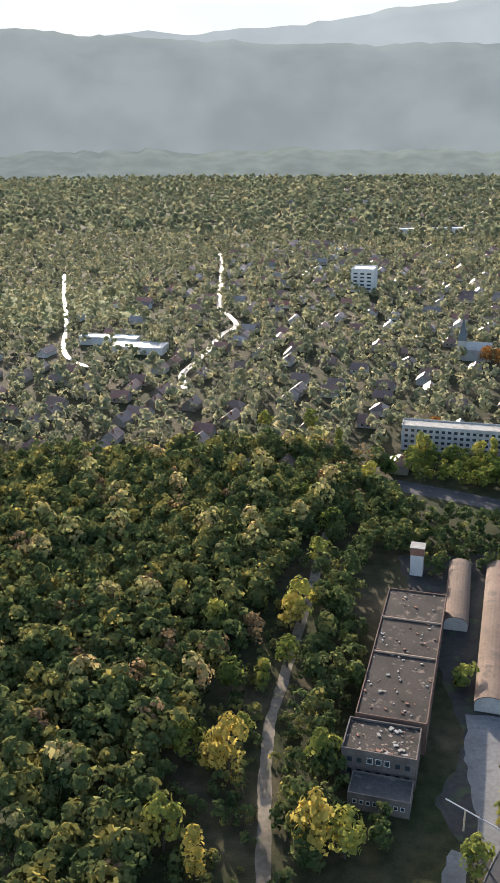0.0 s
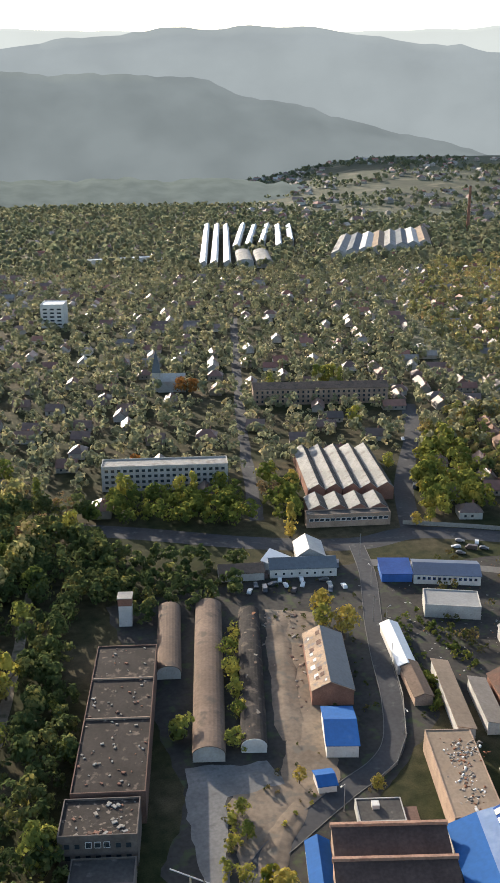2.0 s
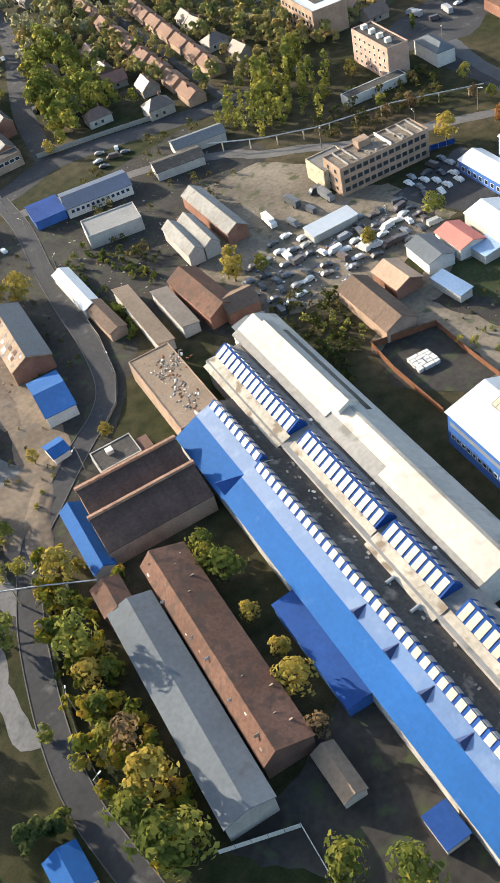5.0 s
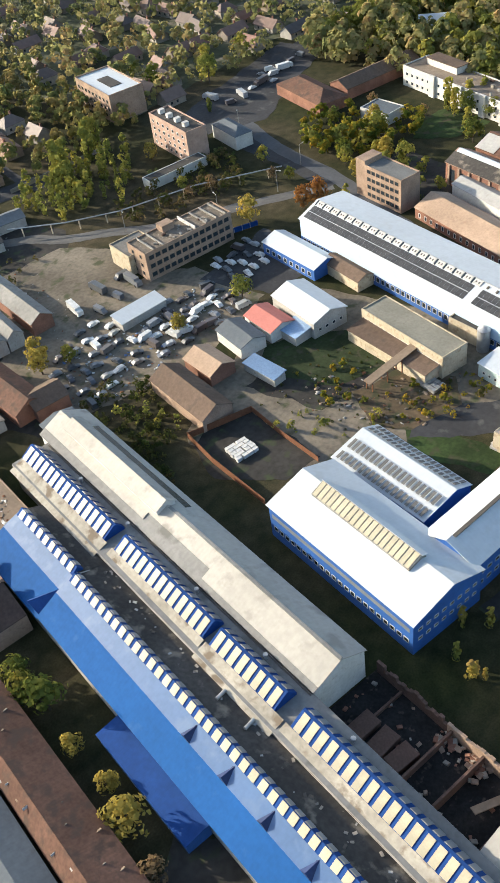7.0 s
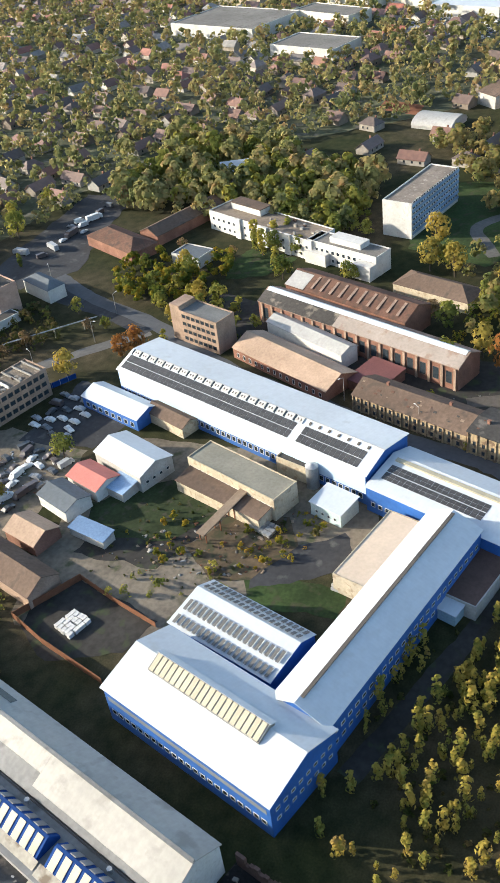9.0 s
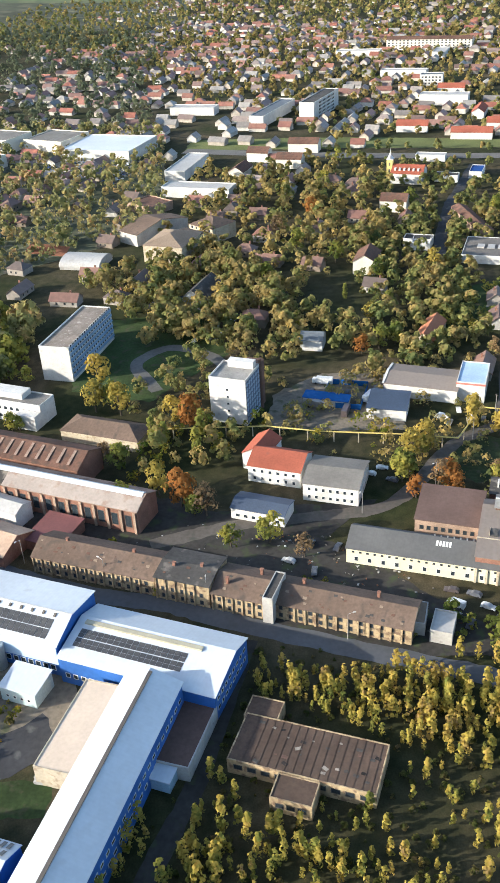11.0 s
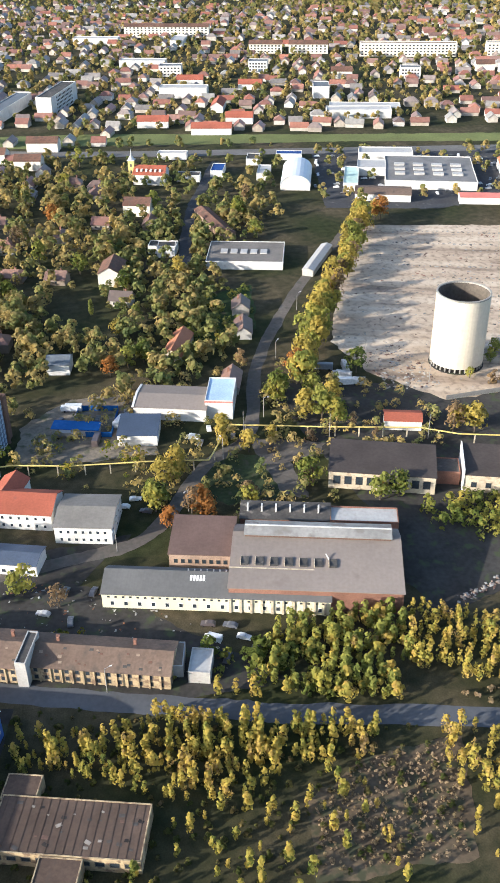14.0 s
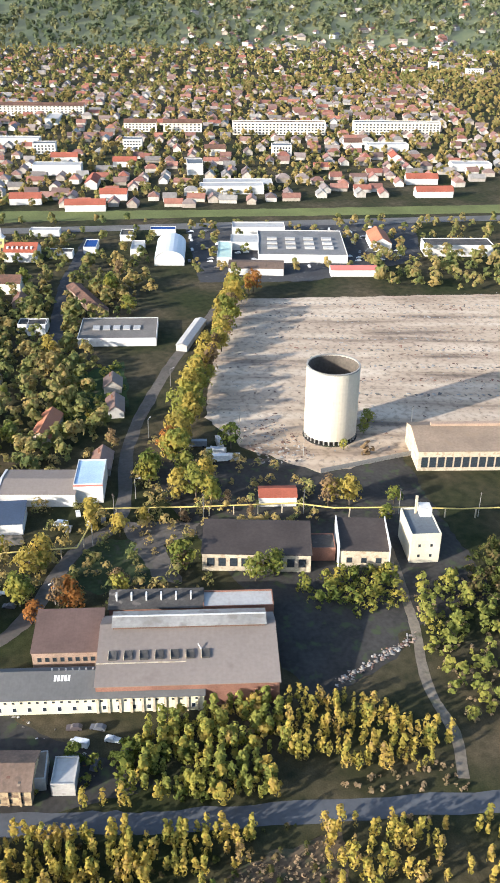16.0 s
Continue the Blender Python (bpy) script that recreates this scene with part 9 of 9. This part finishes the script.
# ---- vehicles ----
def vehicle_meshes():
    out = {}
    for kind, (L, W, H, hood, sill) in {"car": (4.3, 1.75, 1.45, 0.92, 0.32), "van": (5.4, 1.95, 2.2, 1.25, 0.35), "lorry": (8.5, 2.4, 3.1, 1.2, 0.6)}.items():
        s, g = Shape(), Shape()
        hx, hy = L / 2, W / 2
        if kind == "car":
            side = [(-hx, sill), (hx, sill), (hx, hood * 0.8), (hx * 0.45, hood), (hx * 0.1, H), (-hx * 0.6, H), (-hx * 0.95, hood), (-hx, hood * 0.85)]
        elif kind == "van":
            side = [(-hx, sill), (hx, sill), (hx, hood * 0.75), (hx * 0.72, hood), (hx * 0.5, H * 0.97), (hx * 0.4, H), (-hx, H)]
        else:
            side = [(-hx, sill), (hx, sill), (hx, 2.3), (hx * 0.9, 2.4), (hx * 0.62, 2.4), (hx * 0.6, H), (-hx, H)]
        n = len(side)
        v, inset = [], 0.12
        for y in (-hy, hy):
            for x, z in side:
                k = inset if z > hood else 0.0
                v.append((x, y - math.copysign(k, y), z))
        s.add(v, [tuple(reversed(range(n)))[::-1], tuple(range(n, 2 * n))[::-1]] + [(i, n + i, n + (i + 1) % n, (i + 1) % n) for i in range(n)])
        z0, z1 = hood + 0.05, min(H - 0.12, 2.0)
        x0, x1 = (-hx * 0.62, hx * 0.2) if kind == "car" else (hx * 0.3, hx * 0.55) if kind == "van" else (hx * 0.66, hx * 0.9)
        g.box(x0, -hy + inset * 0.8, z0, x1, hy - inset * 0.8, z1)
        w = Shape().tube((0, -0.1, 0), (0, 0.1, 0), 0.32 if kind != "lorry" else 0.48, None, 12)
        out[kind] = (s.mesh("body", CARPAINT), g.mesh("side_glass", GLASS), w.mesh("wheel", RUBBER), L, W)
    return out


VEHICLES = vehicle_meshes()
V_LABELS = {"car": "parked saloon car on the ground", "van": "parked delivery van on the ground", "lorry": "parked box lorry on the ground"}


def vehicle(x, y, ang, kind="car", group="parked vehicles"):
    body, glass, wheel, L, W = VEHICLES[kind]
    root = thing(kind, x, y, ang, V_LABELS[kind], kind, group, 0.05, body)
    part("side_glass", glass, root)
    for sx in (-0.32, 0.32):
        for sy in (-1, 1):
            part("wheel", wheel, root, pose(sx * L, sy * (W / 2 - 0.1), 0.3 if kind != "lorry" else 0.46))
    return root


def park(poly, step, n, ang, kinds=("car", "car", "car", "van"), clear=1.0):
    """Vehicles in loose rows over a yard."""
    done, tries = 0, 0
    taken = []
    xs, ys = [p[0] for p in poly], [p[1] for p in poly]
    while done < n and tries < n * 40:
        tries += 1
        x, y = rng.uniform(min(xs), max(xs)), rng.uniform(min(ys), max(ys))
        if inside(x, y, poly) and is_free(x, y, clear) and all(math.hypot(x - a, y - b) > step for a, b in taken):
            taken.append((x, y))
            vehicle(x, y, ang + rng.choice((0, 0, 180, 90)) + rng.uniform(-14, 14), rng.choice(kinds))
            done += 1


park([(181, 230), (203, 232), (199, 211), (189, 200), (167, 199), (166, 216)], 4.2, 30, -15)
park([(221, 217), (236, 209), (231, 190), (210, 194), (197, 198), (202, 212)], 3.6, 36, -15, ("car", "car", "van"))
park([(246, 217), (268, 215), (263, 199), (240, 199)], 4.2, 18, 75)
park([(200, 243), (212, 250), (232, 240), (222, 228), (204, 230)], 5.5, 6, 75, ("van", "lorry"))
park([(195, 395), (203, 397), (252, 500), (243, 500)], 6.5, 14, 62)
park([(190, 345), (205, 350), (215, 338), (198, 332)], 4.5, 6, -20)
park([(360, 308), (425, 312), (420, 292), (360, 290)], 6.0, 12, -15, ("car", "van", "lorry"))
park([(262, -8), (280, -6), (282, -26), (264, -20)], 5.0, 7, 70)
park([(338, 12), (348, 12), (344, -2), (334, 0)], 5.0, 4, 75)
park([(650, -125), (765, -145), (740, -300), (655, -280)], 6.0, 50, 75)
park([(760, 250), (825, 245), (800, 180), (755, 185)], 6.5, 36, 75)
park([(382, -15), (392, -25), (378, -33), (370, -20)], 4.5, 5, -15)
park([(378, 42), (412, 40), (412, 2), (380, -2)], 5.0, 9, -15, ("car", "van", "lorry"))
park([(405, -78), (432, -76), (432, -92), (405, -92)], 6.0, 4, 75, ("lorry", "van"))
park([(92, 345), (140, 340), (135, 318), (95, 325)], 4.5, 16, 75)
park([(288, 44), (306, 30), (300, 20), (284, 32)], 5.0, 4, -15)
park([(455, 100), (520, 70), (500, 50), (450, 80)], 6.0, 10, -15)


# ---- poles, pipes, fences ----
def pole(x, y, h=9.0, arm=True, name="street_lamp", label="slim grey concrete street lamp post"):
    root = thing(name, x, y, rng.uniform(0, 360), label, "lamp" if arm else "pole", "poles")
    part("post", Shape().tube((0, 0, 0), (0, 0, h), 0.16, 0.09, 8).mesh("post", CONCRETE), root)
    if arm:
        part("arm", Shape().tube((0, 0, h - 0.1), (1.6, 0, h + 0.3), 0.06, 0.05, 6).mesh("arm", STEEL), root)
        part("lamp_head", Shape().box(1.4, -0.15, h + 0.2, 2.2, 0.15, h + 0.4).mesh("lamp_head", FRAME), root)
    else:
        part("crossarm", Shape().box(-0.9, -0.07, h - 0.8, 0.9, 0.07, h - 0.65).mesh("crossarm", BARK), root)


for x, y in ((36, 118), (43, 138), (58, 172), (88, 199), (118, 226), (130, 262), (138, 285), (146, 318), (290, 120), (281, 92), (272, 60), (259, 20), (318, 15), (335, -10), (365, -26), (392, -46), (440, -60), (490, -80), (322, 230), (340, 275), (250, 262), (275, 236), (300, 226)):
    pole(x, y)
for x, y in ((136, 292), (152, 345), (44, 175), (66, 160), (380, -36), (372, -68), (365, -105), (356, -140), (346, -168), (408, -120), (420, -175), (430, -98)):
    pole(x, y, 11.0, False, "utility_pole", "weathered wooden utility pole with crossarm")


def pipeline(pts, z=4.2, r=0.28, mat=None, label="yellow overhead gas pipe on posts"):
    root = thing("pipeline", pts[0][0], pts[0][1], 0, label, "pipeline")
    for (ax, ay), (bx, by) in zip(pts, pts[1:]):
        ox, oy = pts[0]
        part("pipe", Shape().tube((ax - ox, ay - oy, z), (bx - ox, by - oy, z), r, r, 10).mesh("pipe", mat or YELLOW), root)
        d = math.hypot(bx - ax, by - ay)
        for i in range(max(1, int(d / 9))):
            t = (i + 0.5) / max(1, int(d / 9))
            x, y = ax + (bx - ax) * t - ox, ay + (by - ay) * t - oy
            part("support", Shape().box(x - 0.2, y - 0.2, 0, x + 0.2, y + 0.2, z - r).mesh("support", CREAM_WALL), root)


pipeline([(366, 90), (368, 50), (364, 29), (362, 2), (359, -20), (382, -31), (374, -66), (367, -102), (360, -115), (354, -139), (347, -161), (340, -195)])
pipeline([(37.6, 184.9), (54.6, 170.4), (66.2, 159.2)], 6.5, 0.18, STEEL, "thin steel pipe bridge over the road")
pipeline([(226, 302), (240, 284), (256, 270), (285, 255), (312, 232)], 4.0, 0.25, STEEL, "grey overhead steam pipe on posts")


def fence(pts, h, mat, label, post=RUSTSTEEL):
    root = thing("fence", pts[0][0], pts[0][1], 0, label, "fence")
    ox, oy = pts[0]
    for (ax, ay), (bx, by) in zip(pts, pts[1:]):
        d = math.hypot(bx - ax, by - ay)
        a = math.degrees(math.atan2(by - ay, bx - ax))
        n = max(1, int(d / 3))
        me = Shape().box(0, -0.05, 0.1, d / n - 0.15, 0.05, h).mesh("panel", mat)
        pm = Shape().box(-0.15, -0.1, 0, 0, 0.1, h + 0.15).mesh("post", post)
        for i in range(n):
            m = pose(ax - ox + (bx - ax) * i / n, ay - oy + (by - ay) * i / n, 0, 0, 0, a)
            part("panel", me, root, m)
            part("post", pm, root, m)


fence([(171.7, 166.4), (167.3, 153.9), (162.0, 132.3)], 2.4, RUSTSTEEL, "rusty sheet steel yard fence")
fence([(189.8, 157.2), (185.9, 144.7), (182.0, 129.2)], 2.0, RUSTSTEEL, "rusty sheet steel yard fence")
fence([(171.7, 166.4), (180, 162), (189.8, 157.2)], 2.4, RUSTSTEEL, "rusty sheet steel yard fence")
fence([(44.9, 92.5), (59.2, 84.4), (56.4, 74.0), (57, 60)], 1.8, FRAME, "pale concrete panel fence", CONCRETE)
fence([(99, 206), (110, 213), (118, 224), (126, 244), (132, 266)], 1.2, CONCRETE, "low pale concrete wall along the road", CONCRETE)
fence([(36, 106), (37, 121), (40, 134), (45, 148), (52, 163), (59, 174)], 1.3, DARKFRAME, "low dark mesh fence along the road", CONCRETE)
fence([(392, -122), (396, -160), (400, -215)], 2.2, CONCRETE, "broken concrete panel wall", CONCRETE)
fence([(185, 372), (212, 360), (236, 348)], 2.2, CONCRETE, "long pale wall beside the street", CONCRETE)
fence([(300, 320), (252, 330)], 2.0, CONCRETE, "long pale wall beside the street", CONCRETE)
fence([(250, 246), (262, 226), (276, 218)], 2.2, BLUE_DARK, "dark blue sheet fence round the car yard", STEEL)


# ---- scrap, rubble and stacks ----
def heap(name, label, spots, mats, category="rubble"):
    """Many broken lumps, joined."""
    for k, mat in enumerate(mats):
        vs, fs, n = [], [], 0
        cube = np.array([(-1, -1, 0), (1, -1, 0), (1, 1, 0), (-1, 1, 0), (-0.8, -0.7, 1), (0.7, -0.8, 1), (0.8, 0.7, 1), (-0.7, 0.8, 1)], float)
        quad = np.array([(3, 2, 1, 0), (4, 5, 6, 7), (0, 1, 5, 4), (1, 2, 6, 5), (2, 3, 7, 6), (3, 0, 4, 7)])
        for x, y, z, s in spots[k::len(mats)]:
            R = np.array(Euler((rng.uniform(-0.25, 0.25), rng.uniform(-0.25, 0.25), rng.uniform(0, 6.28))).to_matrix())
            vs.append((cube * (s * rng.uniform(0.6, 1.6), s * rng.uniform(0.4, 1.0), s * rng.uniform(0.2, 0.5))) @ R.T + (x, y, z - 0.1 * s))
            fs.append(quad + n)
            n += 8
        if vs:
            tagged(new(name, mesh_np(name, np.concatenate(vs), np.concatenate(fs), mat)), label, category, "", "stuff")


def spread(poly, n, s0, s1, z=0.03, clear=0.5):
    out = []
    xs, ys = [p[0] for p in poly], [p[1] for p in poly]
    t = 0
    while len(out) < n and t < n * 30:
        t += 1
        x, y = rng.uniform(min(xs), max(xs)), rng.uniform(min(ys), max(ys))
        if inside(x, y, poly) and is_free(x, y, clear):
            out.append((x, y, z, rng.uniform(s0, s1)))
    return out


def mound(label, pts, width, height, mat, seed):
    """A low uneven bank of earth or rubble along a line."""
    pts = smooth(pts)
    nx, m = len(pts), 8
    v, f = [], []
    for i, (x, y) in enumerate(pts):
        ax, ay = pts[max(0, i - 1)]
        bx, by = pts[min(nx - 1, i + 1)]
        d = math.hypot(bx - ax, by - ay) or 1.0
        ux, uy = -(by - ay) / d, (bx - ax) / d
        end = min(1.0, 6.0 * min(i, nx - 1 - i) / nx)
        for k in range(m + 1):
            t = k / m * 2 - 1
            w = width / 2 * (0.8 + 0.35 * noise.noise((x * 0.11, y * 0.11, seed)))
            z = height * end * max(0.0, 1 - t * t) * (0.75 + 1.3 * noise.noise((x * 0.22 + t * 1.7, y * 0.22, seed))) + 0.3 * noise.noise((x * 0.8, y * 0.8 + 3 * t, seed))
            v.append((x + ux * t * w, y + uy * t * w, -0.15 if k in (0, m) else max(0.03, z)))
    for i in range(nx - 1):
        for k in range(m):
            q = i * (m + 1) + k
            f.append((q, q + m + 1, q + m + 2, q + 1))
    me = bpy.data.meshes.new("earth_bank")
    me.from_pydata(v, [], f)
    me.materials.append(mat)
    for p in me.polygons:
        p.use_smooth = True
    tagged(new("earth_bank", me), label, "earth bank")


mound("bare sandy bank along the yard", [(84, 232), (88, 250), (93, 270), (98, 292), (104, 308)], 12, 0.9, YARDSAND, 1)
mound("pale sandy heap beside the road", [(62, 182), (68, 194), (78, 204)], 10, 0.6, YARDSAND, 2)


SCRAP_BLUE = surface("scrap_blue", (0.07, 0.14, 0.30), 0.6)
heap("scrap", "scattered scrap metal and car parts", spread([(181, 230), (236, 212), (231, 190), (189, 195), (166, 200), (166, 216)], 260, 0.15, 0.6), [FRAME, RUSTSTEEL, STEEL, DARKFRAME, SCRAP_BLUE])
heap("scrap", "scattered scrap and timber in the muddy yard", spread([(200, 160), (240, 125), (236, 108), (208, 112), (196, 140)], 110, 0.2, 0.7), [DARKFRAME, TAN_ROOF, DARK_BRICK, RUSTSTEEL, CONCRETE])
heap("rubble", "broken concrete strewn over the demolished site", spread([(604, -138), (560, -400), (402, -380), (404, -215), (398, -125), (455, -92)], 1500, 0.15, 0.7), [RUBBLE, CONCRETE, DARK_BRICK])
heap("rubble", "long low lines of broken masonry", [(x0 - 0.27 * d + rng.gauss(0, 1.5), y0 - 0.96 * d, 0.03, rng.uniform(0.2, 0.75)) for x0, y0, run in ((555, -140, 260), (525, -150, 230), (480, -150, 200), (500, -200, 180), (575, -200, 200)) for d in [rng.uniform(0, run) for _ in range(130)]], [DARK_BRICK, RUBBLE, BRICK])
heap("rubble", "rubble heap beside the tank", spread([(404, -100), (440, -98), (446, -120), (404, -124)], 240, 0.2, 0.8), [RUBBLE, DARK_BRICK, CONCRETE])
heap("rubble", "rubble heaps along the sandy yard", spread([(99, 312), (112, 305), (100, 262), (92, 240), (90, 290)], 120, 0.2, 0.8), [RUBBLE, DARKFRAME, DARK_BRICK, TAN_BRICK])
heap("rubble", "rough stone bank across the dark yard", [(277 + 13 * q + rng.gauss(0, 0.9), -85 - 31 * q + rng.gauss(0, 0.7), 0.03, rng.uniform(0.2, 0.7)) for q in [rng.random() for _ in range(170)]], [RUBBLE, CONCRETE, DARK_BRICK, TAN_BRICK])
heap("scrap", "small scattered litter round the sheds", spread([(140, 320), (235, 330), (205, 245), (150, 210)], 220, 0.12, 0.45), [PALE_ROOF, RUSTSTEEL, CONCRETE, DARKFRAME])
heap("scrap", "small litter in the works yard", spread([(300, 90), (318, 60), (300, 10), (262, -20), (262, 0), (292, 60)], 120, 0.12, 0.5), [CONCRETE, RUSTSTEEL, DARKFRAME, PALE_ROOF])
heap("roof_debris", "white and dark debris heaped on the flat roof", [(x + rng.gauss(0, 1.6), y + rng.gauss(0, 1.6), 7.13, rng.uniform(0.12, 0.5)) for x, y in ((131, 206), (127, 204), (124, 200), (122, 195), (121, 190), (119.5, 186), (126, 208), (123, 204)) for _ in range(30)], [FRAME, DARKFRAME, DARKFRAME, RUBBLE, RUSTSTEEL], "debris")
stub = [(x0 - 0.27 * d + rng.gauss(0, 0.8), y0 - 0.96 * d, 0.03, rng.uniform(0.5, 1.0)) for x0, y0, run in ((489, -178, 110), (458, -166, 110), (571, -156, 130), (538, -146, 120), (515, -170, 90), (590, -165, 150)) for d in range(0, run, 3)]
heap("rubble", "rows of dark foundation stubs", stub, [DARKFRAME, CONCRETE])


def stack(x, y, ang, nx, ny, size, mat, label, name="pallet_stack"):
    root = thing(name, x, y, ang, label, "stack")
    me = Shape().box(-size[0] / 2, -size[1] / 2, 0, size[0] / 2, size[1] / 2, size[2]).mesh("crate", mat)
    for i in range(nx):
        for k in range(ny):
            part("crate", me, root, pose((i - nx / 2) * size[0] * 1.15 + rng.uniform(-0.12, 0.12) * size[0], (k - ny / 2) * size[1] * 1.2 + rng.uniform(-0.08, 0.08) * size[1], 0.03, 0, 0, rng.uniform(-7, 7)))


stack(176.3, 150.5, -15, 4, 5, (1.6, 1.1, 1.2), FRAME, "stacked white wrapped pallets in the yard")
stack(211.2, 90.2, -12, 6, 2, (0.7, 5.0, 0.8), PALE_ROOF, "bundles of pale pipes on the grass", "pipe_stack")
stack(225, 118, -105, 5, 3, (1.4, 1.4, 1.0), STEEL, "grey drums and crates in the yard", "crate_stack")
stack(412.0, -86.0, 76, 4, 1, (2.6, 2.4, 2.5), WHITE_WALL, "row of white site containers", "container_row")

heap("crates", "stacked crates and goods on the storage lot", spread([(783, 256), (729, 183), (786, 185), (819, 248)], 420, 0.7, 1.6), [FRAME, CONCRETE, SCRAP_BLUE, TAN_ROOF], "crates")
